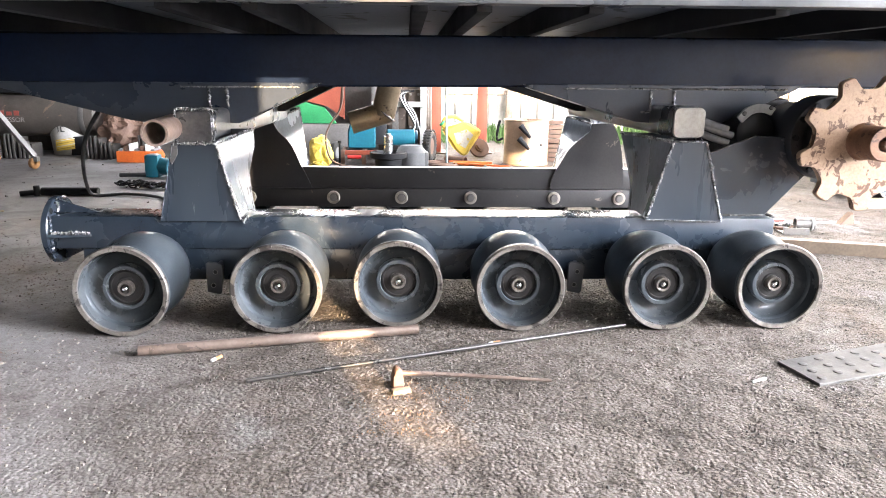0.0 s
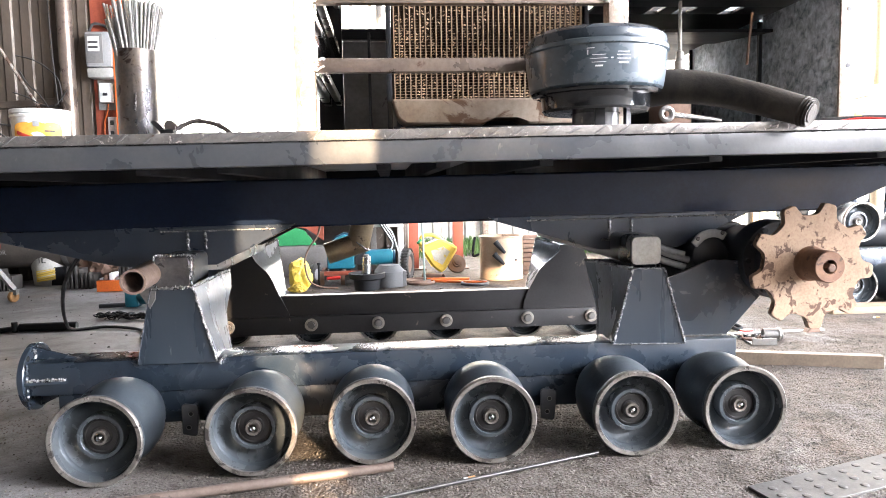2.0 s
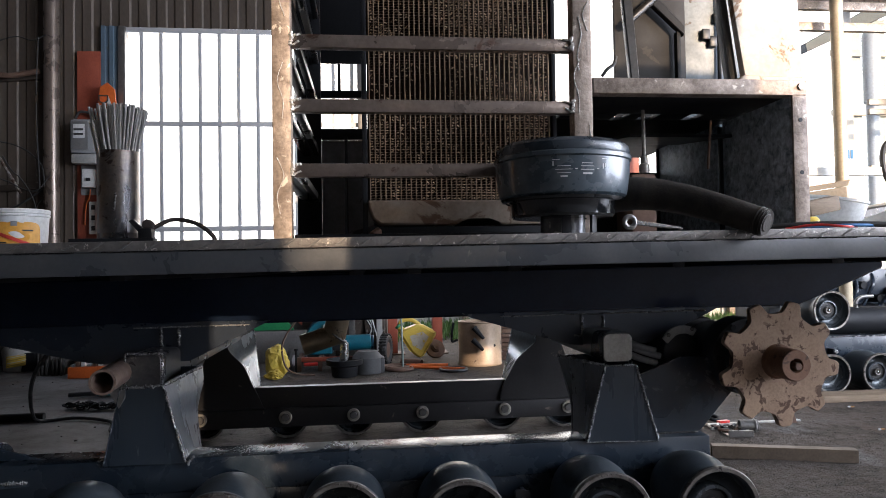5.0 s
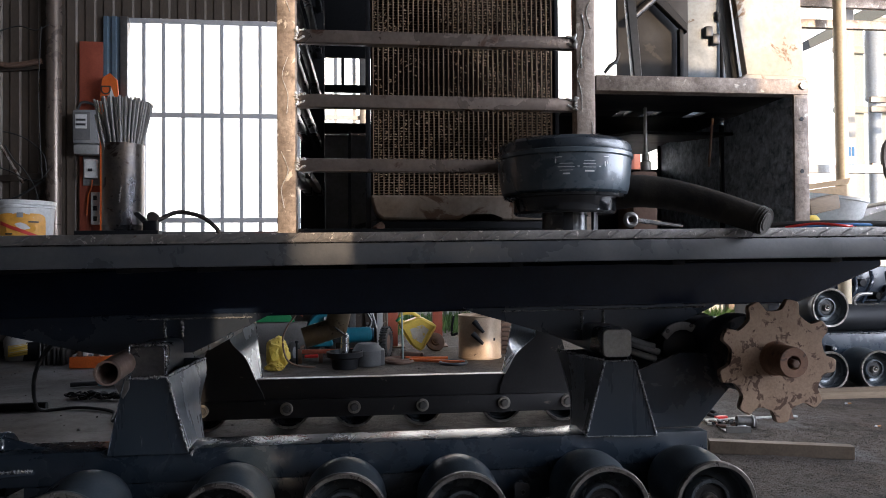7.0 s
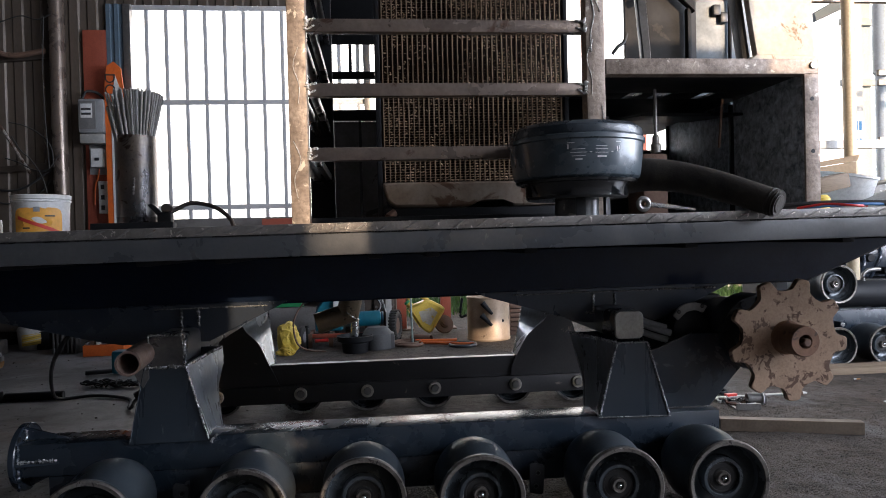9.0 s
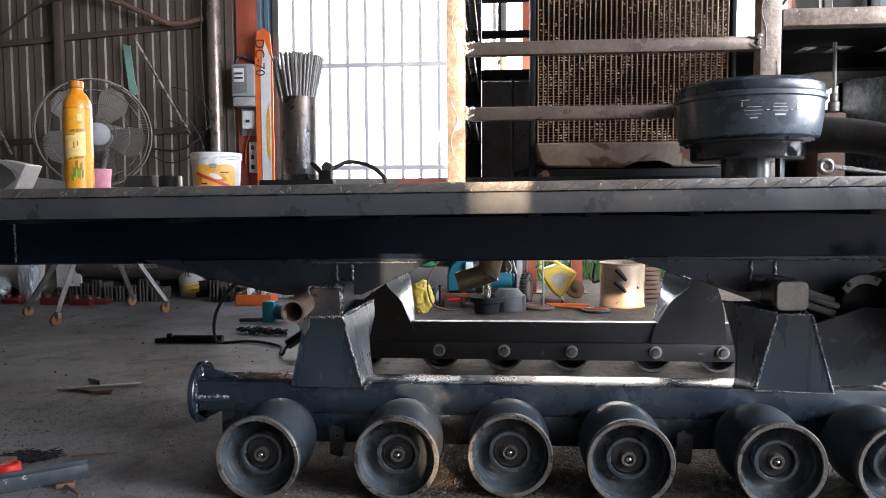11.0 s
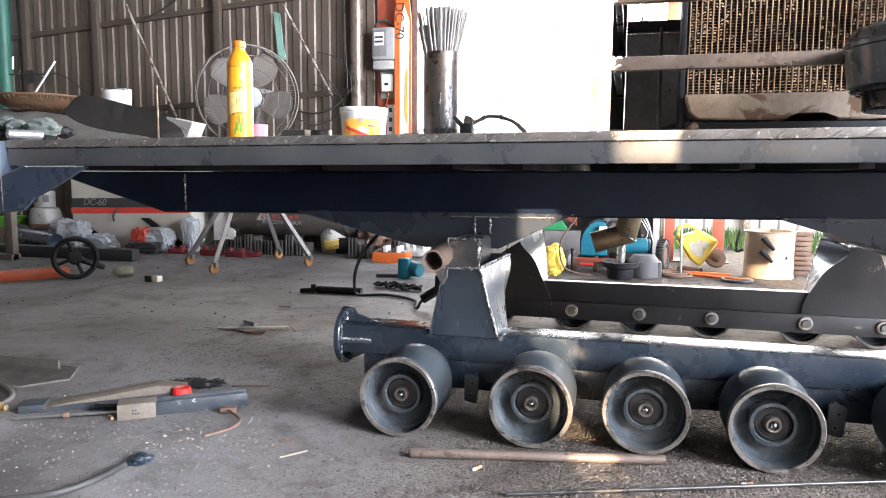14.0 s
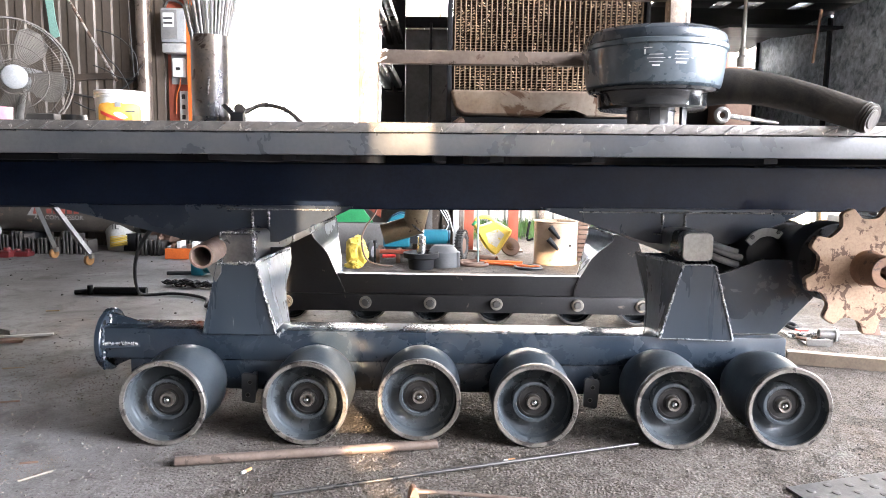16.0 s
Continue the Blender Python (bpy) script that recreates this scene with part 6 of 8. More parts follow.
M_METER = material("smoked_meter_case", (0.13, 0.13, 0.13), (0.20, 0.195, 0.19), 0.35, 0.0, 6, 80, 0.04)
board = thing("meter_board", "maroon board with an electricity meter, breaker and sockets", "meter board", (-1.96, WALL - 0.06, 1.0))
part("board", box(-2.06, -1.865, WALL - 0.03, WALL - 0.004, 0.9, 2.72, 0.004), M_MAROON, board)
part("backing", box(-2.025, -1.87, WALL - 0.045, WALL - 0.031, 1.46, 1.72, 0.003), M_GREY, board)
mt = part("meter", box(-2.070, -1.850, WALL - 0.17, WALL - 0.05, 1.80, 2.10, 0.035), M_GREY, board, "grey electricity meter")
part("meter_glass", box(-2.055, -1.915, WALL - 0.180, WALL - 0.169, 1.835, 2.075, 0.02), M_METER, mt, "smoked front glass")
part("meter_window", box(-2.035, -1.940, WALL - 0.184, WALL - 0.1805, 1.93, 2.05, 0.002), M_INK_WHITE, mt)
for zz in (1.955, 1.995):
    part("meter_plate", box(-2.028, -1.950, WALL - 0.187, WALL - 0.1845, zz, zz + 0.018, 0.0), M_INK_BLACK, mt)
part("terminal_cover", box(-2.060, -1.855, WALL - 0.165, WALL - 0.05, 1.715, 1.80, 0.02), M_PALE, mt)
part("supply_cable", sweep([(-2.050, WALL - 0.10, 2.11), (-2.010, WALL - 0.10, 2.17), (-1.930, WALL - 0.08, 2.16), (-1.870, WALL - 0.06, 2.10)], 0.012, 8), M_RUBBER, mt)
br = part("breaker", box(-1.995, -1.895, WALL - 0.10, WALL - 0.046, 1.52, 1.68, 0.006), M_WHITE, board, "white circuit breaker")
part("breaker_switch", box(-1.960, -1.925, WALL - 0.112, WALL - 0.1005, 1.575, 1.60, 0.002), M_BLACK, br)
part("wire", sweep([(-1.940, WALL - 0.06, 1.51), (-1.950, WALL - 0.06, 1.44), (-1.980, WALL - 0.05, 1.36), (-1.990, WALL - 0.05, 1.2)], 0.006), M_ORANGE, board)
so = part("socket_strip", box(-1.950, -1.880, WALL - 0.07, WALL - 0.031, 1.12, 1.40, 0.005), M_WHITE, board)
for z in (1.17, 1.26, 1.35):
    part("socket_hole", box(-1.930, -1.900, WALL - 0.072, WALL - 0.0705, z - 0.02, z + 0.02, 0.0), M_INK_BLACK, so)
panel = thing("harvester_guard", "orange and white machine guard standing by the window", "guard", (-1.75, WALL - 0.12, 1.1))
part("panel", prism([(-1.85, 0.0), (-1.69, 0.0), (-1.69, 2.15), (-1.71, 2.36), (-1.77, 2.42), (-1.83, 2.38), (-1.85, 2.2)], "y", WALL - 0.14, WALL - 0.12, 0.003), M_ORANGE, panel)
part("white_stripe", prism([(-1.80, 0.9), (-1.715, 0.9), (-1.705, 2.15), (-1.76, 2.3), (-1.80, 2.0)], "y", WALL - 0.144, WALL - 0.141, 0.0), M_INK_WHITE, panel)
part("yellow_stripe", prism([(-1.75, 1.3), (-1.72, 1.2), (-1.72, 1.75), (-1.745, 1.65)], "y", WALL - 0.148, WALL - 0.1445, 0.0), M_LABEL, panel)
lettering("DC-70", 0.12, at(-1.805, WALL - 0.145, 2.15, 90, 90, 0), M_INK_BLACK, panel)

win = thing("window_1", "tall barred window opening with steel bars", "window", (-0.65, WALL, 1.06), kind="structure")
# grey lightened so that the bars carry the window's glare
M_BAR = material("glare_pale_bar", (0.55, 0.56, 0.58), (0.66, 0.66, 0.66), 0.5, 0.1, 9, 80, 0.1)
M_BLUE_SHEET = material("blue_grey_ribbed_sheet", (0.15, 0.21, 0.27), (0.10, 0.145, 0.19), 0.45, 0.2, 5, 80, 0.06)
bar_me = mesh_of("window_bar", box(-0.016, 0.016, -0.008, 0.008, 0, 1.89, 0.002), M_BAR)
x = -1.538
while x < 0.40:
    shared("window_bar", bar_me, win, (x, WALL + 0.03, 1.06))
    x += 0.168
for z in (1.16, 2.095, 2.93):
    part("window_rail", box(-1.70, 0.42, WALL + 0.009, WALL + 0.02, z - 0.022, z + 0.022, 0.002), M_BAR, win)
part("jamb_sheet", corrugated(-1.862, -1.722, 1.06, 2.95, WALL - 0.025, 0.07, 0.014), M_BLUE_SHEET, win, "blue-grey ribbed sheet beside the bars", smooth=20)
part("window_jamb", box(-1.72, -1.66, WALL - 0.03, WALL + 0.06, 1.06, 2.95, 0.003), M_STEEL, win)
part("window_jamb", box(0.36, 0.42, WALL - 0.03, WALL + 0.06, 1.06, 2.95, 0.003), M_STEEL, win)
# bay posts
for x, w in ((0.63, 0.13), (1.06, 0.09), (2.95, 0.12)):
    g = thing("bay_post", "red-brown painted steel post of the open bay", "post", (x, WALL + 0.05, 0))
    part("post", box(x - w / 2, x + w / 2, WALL, WALL + 0.1, 0, 3.3, 0.004), M_MAROON, g)
    part("base_plate", box(x - w, x + w, WALL - 0.06, WALL + 0.16, 0, 0.012, 0.002), M_RUSTY, g)

# ---- outdoors ----
fence = thing("yard_fence", "pale corrugated yard fence with rails", "fence", (2.0, 9.0, 0))
part("fence_sheet", corrugated(-6.0, 12.0, 0, 0.46, 9.0, 0.22, 0.03), M_PALE, fence, smooth=20)
part("fence_rail", box(-6.0, 12.0, 8.93, 8.97, 0.46, 0.52, 0.003), M_POST, fence)
for k in range(9):
    part("fence_post", box(-4 + 1.9 * k, -3.92 + 1.9 * k, 8.90, 8.985, 0, 0.62, 0.003), M_POST, fence)


def weeds(name, x0, x1, y0, y1, n, h, seed):
    rng = random.Random(seed)
    verts, faces = [], []
    for _ in range(n):
        x, y = rng.uniform(x0, x1), rng.uniform(y0, y1)
        a, l, w = rng.uniform(0, 6.28), h * rng.uniform(0.4, 1.1), rng.uniform(0.004, 0.010)
        dx, dy, lean = math.cos(a), math.sin(a), rng.uniform(0.05, 0.4)
        i = len(verts)
        verts += [(x - dy * w, y + dx * w, 0), (x + dy * w, y - dx * w, 0), (x + dx * l * lean * 0.4 + dy * w * .7, y + dy * l * lean * 0.4 - dx * w * .7, l * 0.6), (x + dx * l * lean, y + dy * l * lean, l)]
        faces += [(i, i + 1, i + 2), (i, i + 2, i + 3)]
    me = bpy.data.meshes.new(name)
    me.from_pydata(verts, [], faces)
    me.materials.append(M_LEAF)
    return tagged(new(name, me), "green grass and weeds along the yard fence", "grass", kind="stuff")


weeds("grass", 0.0, 7.0, 6.9, 8.9, 9000, 0.12, 5)
M_PIPE_BLUE = material("pale_blue_pipe_paint", (0.62, 0.70, 0.80), (0.52, 0.61, 0.72), 0.4, 0.0, 6, 60, 0.03)
M_BLUE_PRINT = material("blue_print", (0.05, 0.25, 0.55), (0.04, 0.2, 0.5), 0.6, bump=0)
drain = thing("vent_stack", "pale blue capped vent pipe standing in the yard", "vent pipe", (5.65, 6.2, 0))
part("pipe", lathe([(0, 0), (0.062, 0), (0.062, 2.40), (0.085, 2.42), (0.085, 3.10), (0.07, 3.16), (0, 3.19)], 32, None, at(5.652, 6.2, 0)), M_PIPE_BLUE, drain)
for z in (1.72, 2.30, 2.40):
    part("clamp", box(5.54, 5.75, 6.10, 6.135, z - 0.03, z + 0.03, 0.004), M_STEEL, drain)
mast = thing("marked_post", "white sheet-metal post with blue stencil marks in the yard", "post", (5.42, 6.3, 0))
part("post", box(5.365, 5.475, 6.25, 6.34, 0, 3.6, 0.004), M_WHITE, mast)
part("edge_strip", box(5.335, 5.364, 6.25, 6.30, 0, 3.6, 0.003), M_PIPE_BLUE, mast)
for za in (1.66, 1.84):
    for j in range(2):
        part("marking_bar", box(5.385 + 0.042 * j, 5.413 + 0.042 * j, 6.2445, 6.2485, za, za + 0.095, 0), M_BLUE_PRINT, mast)
scaf = thing("pipe_rack", "yellowed steel pipe rack beside the bay", "pipe rack", (3.7, 4.0, 0))
part("upright", rod((3.69, 4.0, 0), (3.67, 4.0, 4.1), 0.042, 16), material("yellowed_pipe_paint", (0.62, 0.52, 0.36), (0.52, 0.42, 0.28), 0.5, 0.1, 4, 70, 0.1, spots=(0.4, 0.2, 0.1), spot_scale=6, spot_at=0.66), scaf)
part("upright", rod((4.35, 4.3, 0), (4.35, 4.3, 4.1), 0.03, 12), M_WHITE, scaf)
for z in (1.42, 2.45, 2.6):
    part("cross_bar", box(2.98, 6.5, 4.12, 4.16, z - 0.03, z + 0.03, 0.003), M_WHITE if z < 2 else M_POST, scaf)
part("clip", box(3.62, 3.76, 3.94, 4.06, 0.93, 1.02, 0.004), M_RUSTY, scaf)
part("coiled_cable", torus(0.22, 0.018, at(4.30, 4.2, 1.45, 80, 0, 20), 32, 8), M_RUBBER, scaf)

# ---- the other track unit by the bay ----
unit = thing("spare_track_unit", "second finished track unit with steel rollers and a grey tank", "track unit", (3.9, 3.7, 0))
part("beam", box(2.9, 5.6, 3.66, 3.84, 0.15, 0.31, 0.006), M_PAINT_MATT, unit)
part("lower_beam", box(2.9, 5.6, 3.67, 3.83, 0.056, 0.149, 0.004), M_PAINT, unit)
part("beam_edge_weld", weld_bead((2.95, 3.657, 0.311), (4.0, 3.657, 0.311), 0.005, None, 0.002, 70), M_WELD, unit)
for x, z in ((3.153, 0.12), (3.463, 0.12), (3.85, 0.12), (4.2, 0.12), (3.159, 0.495)):
    r = shared("roller", ROLL[0], unit, (x, 3.40, z), (-90, 0, 0))
    for nm, me in zip(("rim", "bearing_housing", "axle_end", "grease_nipple", "seal", "dish"), ROLL[1:]):
        c = shared(nm, me, r, (x, 3.4, z))
        c.matrix_basis = Matrix.Identity(4)
part("pylon", prism([(3.02, 0.312), (3.30, 0.312), (3.25, 0.42), (3.06, 0.42)], "y", 3.66, 3.70, 0.003), M_PAINT_MATT, unit)
part("idler_arm", box(3.08, 3.24, 3.66, 3.80, 0.42, 0.55, 0.01), M_PAINT, unit)
part("tank", rod((3.32, 3.78, 0.40), (4.6, 3.78, 0.40), 0.088, 28), M_UNDER, unit, "dark cylinder tank")
part("tank_handle", sweep([(3.58, 3.76, 0.48), (3.58, 3.76, 0.52), (3.62, 3.76, 0.55), (3.70, 3.76, 0.555)], 0.012, 10), M_STEEL, unit)
part("clamp", box(3.30, 3.32, 3.60, 3.655, 0.10, 0.24, 0.002), M_UNDER, unit)
for z in (0.225, 0.175):
    part("clamp_bolt", lathe([(0, 0), (0.013, 0), (0.015, 0.012), (0.015, 0.03)], 14, None, at(3.315, 3.59, z, -90)), M_BRIGHT, unit)
engine2 = thing("stripped_engine", "dark stripped engine standing behind the track unit", "engine", (3.9, 4.6, 0))
rng = random.Random(9)
part("crankcase", box(3.4, 4.6, 4.45, 4.95, 0.0, 0.45, 0.03), M_UNDER, engine2)
part("cylinder_head", box(3.5, 4.5, 4.5, 4.9, 0.451, 0.72, 0.02), M_PAINT, engine2)
for k in range(8):
    x = 3.48 + 0.13 * k
    part("manifold_port", rod((x, 4.50, 0.5 + 0.05 * (k % 3)), (x, 4.40, 0.5 + 0.05 * (k % 3)), 0.03, 14), M_UNDER, engine2)
    part("pipe", sweep([(x, 4.42, 0.45), (x + 0.05, 4.38, 0.55 + 0.05 * (k % 2)), (x + 0.09, 4.44, 0.68)], 0.014, 8), M_PAINT, engine2)
solo("skid_board", box(2.85, 5.6, 3.18, 3.34, 0.0, 0.035, 0.004), M_WOOD, "grey weathered board on the floor before the track unit", "board")

# ---- workshop corner under the window ----
saw = thing("cutting_machine", "teal painted cut-off machine with a half-round guard", "cut-off machine", (0.18, 5.2, 0))
hood = [(-0.067, 0.112), (-0.067, 0.238), (-0.045, 0.300), (-0.004, 0.352), (0.060, 0.384), (0.127, 0.372), (0.145, 0.30), (0.145, 0.112)]
part("guard", prism(hood, "y", 5.13, 5.20, 0.008), M_TEAL, saw)
part("guard_rim", prism([(x * 1.06 - 0.004, 0.112 + (z - 0.112) * 1.05) for x, z in hood], "y", 5.203, 5.25, 0.004), M_TEAL_DARK, saw)
part("switch_box", box(0.080, 0.140, 5.095, 5.128, 0.285, 0.350, 0.004), M_WHITE, saw)
part("handle", sweep([(0.14, 5.17, 0.34), (0.18, 5.16, 0.392), (0.25, 5.17, 0.385)], 0.020, 10), M_BLACK, saw)
part("arm", box(0.148, 0.23, 5.15, 5.22, 0.14, 0.31, 0.01), M_BLACK, saw)
part("motor", rod((0.23, 5.18, 0.195), (0.45, 5.20, 0.195), 0.062, 24), M_TEAL, saw)
part("motor_cap", rod((0.452, 5.20, 0.195), (0.475, 5.20, 0.195), 0.055, 24), M_TEAL_DARK, saw)
for x in (-0.10, 0.06, 0.36):
    part("stand_leg", box(x - 0.016, x + 0.016, 5.0, 5.03, 0, 0.109, 0.003), M_RUSTY, saw)
    part("stand_rail", box(x - 0.014, x + 0.014, 5.031, 5.30, 0.072, 0.109, 0.003), M_RUSTY, saw)
part("stand_rail", box(-0.083, 0.343, 4.998, 5.028, 0.076, 0.108, 0.003), M_MAROON, saw)
part("vice_screw", rod((-0.06, 4.96, 0.06), (0.04, 4.99, 0.06), 0.014, 12), M_RED, saw)
sp = thing("stop_rod", "thin black steel rod standing on the floor", "rod", (-0.112, 4.9, 0))
part("rod", rod((-0.112, 4.9, 0.0), (-0.112, 4.9, 0.17), 0.008, 10), M_UNDER, sp)
part("knob", rod((-0.112, 4.9, 0.17), (-0.112, 4.9, 0.19), 0.014, 10), M_UNDER, sp)
cw = thing("cart_wheel", "small dusty rubber wheel lying against the saw stand", "wheel", (-0.15, 5.0, 0))
part("tyre", torus(0.062, 0.026, at(-0.15, 5.0, 0.09, 90, 0, 68), 32, 10), M_RUBBER, cw)
part("hub", lathe([(0, -0.018), (0.040, -0.018), (0.042, 0.018), (0, 0.018)], 24, None, at(-0.15, 5.0, 0.09, 90, 0, 68)), M_GREY, cw)
mot = thing("shaft_hub", "dark cast hub bowl with a bright steel shaft on the floor", "hub", (0.245, 4.9, 0))
part("bowl", lathe([(0, 0), (0.09, 0), (0.095, 0.02), (0.10, 0.075), (0.132, 0.088), (0.136, 0.124), (0.126, 0.128), (0.118, 0.10), (0, 0.095)], 44, None, at(0.255, 4.72, 0)), M_UNDER, mot)
part("shaft", rod((0.255, 4.72, 0.08), (0.255, 4.72, 0.245), 0.032, 20), M_BRIGHT, mot)
part("shaft_tip", rod((0.255, 4.72, 0.245), (0.255, 4.72, 0.26), 0.02, 16), M_STEEL, mot)
M_DARK_CAST = material("dark_grey_casting", (0.085, 0.087, 0.09), (0.125, 0.125, 0.127), 0.6, 0.1, 9, 100, 0.15)
gm = thing("gear_housing", "grey cast gear housing on the floor", "gear housing", (0.42, 5.05, 0))
part("housing", lathe([(0, 0), (0.115, 0), (0.12, 0.01), (0.118, 0.115), (0.09, 0.15), (0.075, 0.165), (0, 0.168)], 24, None, at(0.42, 4.86, 0)), M_DARK_CAST, gm)
part("side_boss", box(0.49, 0.55, 4.80, 4.92, 0.0, 0.12, 0.015), M_DARK_CAST, gm)
ty = thing("barrow_wheel", "small dusty rubber wheel leaning by the post", "wheel", (0.57, 5.2, 0))
part("tyre", torus(0.095, 0.032, at(0.57, 5.2, 0.128, 90, 0, 74), 36, 10), M_RUBBER, ty)
part("hub", lathe([(0, -0.02), (0.062, -0.02), (0.065, 0.02), (0, 0.02)], 28, None, at(0.57, 5.2, 0.128, 90, 0, 74)), M_RUSTY, ty)
tread_me = mesh_of("tread_lug", box(-0.03, 0.03, -0.006, 0.006, -0.004, 0.004, 0.001), M_RUBBER)
mw = at(0.57, 5.2, 0.128, 90, 0, 74)
for k in range(30):
    a = 2 * math.pi * k / 30
    ob = new("tread_lug", tread_me)
    ob.parent = ty
    ob.matrix_basis = Matrix.Translation(-ORIGIN[ty.name]) @ mw @ pose(0, 0, 0, 0, 0, math.degrees(a)) @ pose(0.1265, 0, 0, 0, 90, 0)
exh = thing("exhaust_elbow", "brown dirty exhaust pipe with a cut bend hanging under the chassis", "exhaust pipe", (0.3, 2.6, 0.45))
M_EXH = material("tan_heat_stained_pipe", (0.46, 0.37, 0.25), (0.31, 0.24, 0.155), 0.36, 0.5, 7, 90, 0.12, spots=(0.10, 0.07, 0.05), spot_scale=15, spot_at=0.64)
part("down_pipe", rod((0.325, 2.60, 0.66), (0.285, 2.61, 0.495), 0.050, 24, None, None, 0.004), M_EXH, exh)
part("tail_pipe", rod((0.315, 2.615, 0.512), (0.15, 2.60, 0.462), 0.046, 24, None, None, 0.004), M_EXH, exh)
part("bend_weld", torus(0.050, 0.005, at(0.292, 2.612, 0.505, 0, 40), 28, 6), M_WELD, exh)
bag = thing("yellow_bag", "crumpled yellow plastic sack beside the machine", "sack", (-0.21, 4.75, 0))


part("sack", lump(-0.235, 4.76, 0.118, 0.080, 0.07, 0.118, 3, 0.34, 5.0), M_YELLOW, bag, smooth=25)
part("sack_tail", lump(-0.25, 4.70, 0.03, 0.060, 0.05, 0.034, 5, 0.4, 6.0), M_YELLOW, bag, smooth=25)
jug = thing("oil_jug", "big yellow plastic jug lying tilted by the bay post", "jug", (0.83, 5.45, 0))
part("jug_body", prism([(0.690, 0.232), (0.705, 0.262), (0.850, 0.312), (0.880, 0.308), (0.995, 0.246), (1.002, 0.224), (0.880, 0.030), (0.850, 0.028), (0.790, 0.075)], "y", 5.38, 5.53, 0.018), M_YELLOW, jug)
part("jug_label", prism([(0.775, 0.215), (0.880, 0.250), (0.935, 0.205), (0.870, 0.095), (0.800, 0.135)], "y", 5.3765, 5.3795, 0.0), M_JUG_LABEL, jug)
part("jug_handle", sweep([(0.700, 5.455, 0.245), (0.698, 5.455, 0.318), (0.735, 5.455, 0.345), (0.80, 5.455, 0.342), (0.862, 5.455, 0.305)], 0.017, 10), M_YELLOW, jug)
part("jug_neck", rod((0.720, 5.455, 0.255), (0.690, 5.455, 0.285), 0.026, 18), M_YELLOW, jug)
part("jug_cap", rod((0.689, 5.455, 0.286), (0.675, 5.455, 0.300), 0.029, 18), M_GREEN, jug)
for k in range(9):
    f0 = (k + 0.6) / 9.5
    xr_, zr_ = 0.690 + 0.10 * f0, 0.232 - 0.157 * f0
    part("jug_rib", box(-0.006, 0.006, -0.065, 0.065, -0.004, 0.004, 0.001, None, at(xr_ - 0.003, 5.455, zr_ - 0.002, 0, 57, 0)), M_YELLOW, jug)
M_DRUM = material("scorched_tan_drum", (0.47, 0.36, 0.255), (0.29, 0.205, 0.14), 0.5, 0.25, 5, 90, 0.08, spots=(0.12, 0.075, 0.05), spot_scale=7, spot_at=0.62)
drum = thing("steel_drum", "scorched tan steel drum with welded handles on the floor", "drum", (1.35, 5.15, 0))
part("shell", lathe([(0, 0.01), (0.172, 0.01), (0.176, 0.0), (0.178, 0.012), (0.173, 0.02), (0.173, 0.335), (0.179, 0.342), (0.176, 0.348), (0.168, 0.34), (0.168, 0.03), (0, 0.03)], 44, None, at(1.33, 5.15, 0)), M_DRUM, drum)
for (x, z), (x2, z2) in (((1.255, 0.31), (1.33, 0.22)), ((1.245, 0.215), (1.325, 0.13))):
    part("spike_handle", rod((x, 4.972, z), (x2, 4.952, z2), 0.024, 10, 0.012), M_UNDER, drum)
part("hook_handle", sweep([(1.145, 5.13, 0.20), (1.10, 5.12, 0.19), (1.10, 5.12, 0.26), (1.115, 5.12, 0.34)], 0.010, 8), M_UNDER, drum)
part("bung", lathe([(0, 0), (0.012, 0), (0.012, 0.004)], 12, None, at(1.42, 5.0, 0.16, -90)), M_UNDER, drum)
# stacked bars stand in for a tractor tyre's tread lugs
leaf = thing("tyre_lug_stack", "rusty brown bars in place of a tractor tyre's tread beside the drum", "springs", (1.62, 5.35, 0))
for k in range(9):
    part("leaf_spring", box(1.545 - 0.004 * (k % 2), 1.66, 5.3, 5.42, 0.038 * k, 0.038 * k + 0.03, 0.004), M_RUSTY, leaf)
for nm, x, y, R, r, mt_, lab in (("steel_ring", 0.65, 5.02, 0.108, 0.014, M_RUSTY, "rusty pipe ring lying on the floor"), ("hose_ring", 0.665, 4.93, 0.100, 0.013, M_RUSTY, "red-brown hose ring lying on the floor"), ("black_ring", 1.07, 4.80, 0.098, 0.013, M_BLACK, "flat black ring on the floor"), ("pale_ring", 0.02, 4.15, 0.06, 0.008, M_PALE, "small pale ring on the floor")):
    solo(nm, torus(R, r, at(x, y, r), 36, 8), mt_, lab, "ring")
for k, (x0_, y0_, x1_, y1_) in enumerate(((0.75, 4.95, 1.15, 4.75), (0.72, 5.05, 1.05, 5.0), (0.7, 5.2, 0.85, 5.1))):
    solo("orange_pipe" if k < 2 else "pipe_offcut", rod((x0_, y0_, 0.02), (x1_, y1_, 0.02), 0.012 if k < 2 else 0.035, 12, None, None, 0.004), M_ORANGE if k < 2 else M_RUSTY, "orange plastic conduit on the floor" if k < 2 else "rusty pipe offcut on the floor", "pipe")
solo("green_guard", prism([(-0.75, 0.27), (-0.20, 0.27), (-0.30, 0.40), (-0.55, 0.47), (-0.75, 0.5)], "y", 5.62, 5.66, 0.003), M_GREEN, "green machine cover against the wall", "cover")
solo("brown_panel", prism([(-0.55, 0.47), (-0.28, 0.41), (-0.14, 0.30), (-0.12, 1.04), (-0.55, 1.04)], "y", 5.70, 5.72, 0.003), M_MAROON, "brown sheet standing against the wall", "sheet")
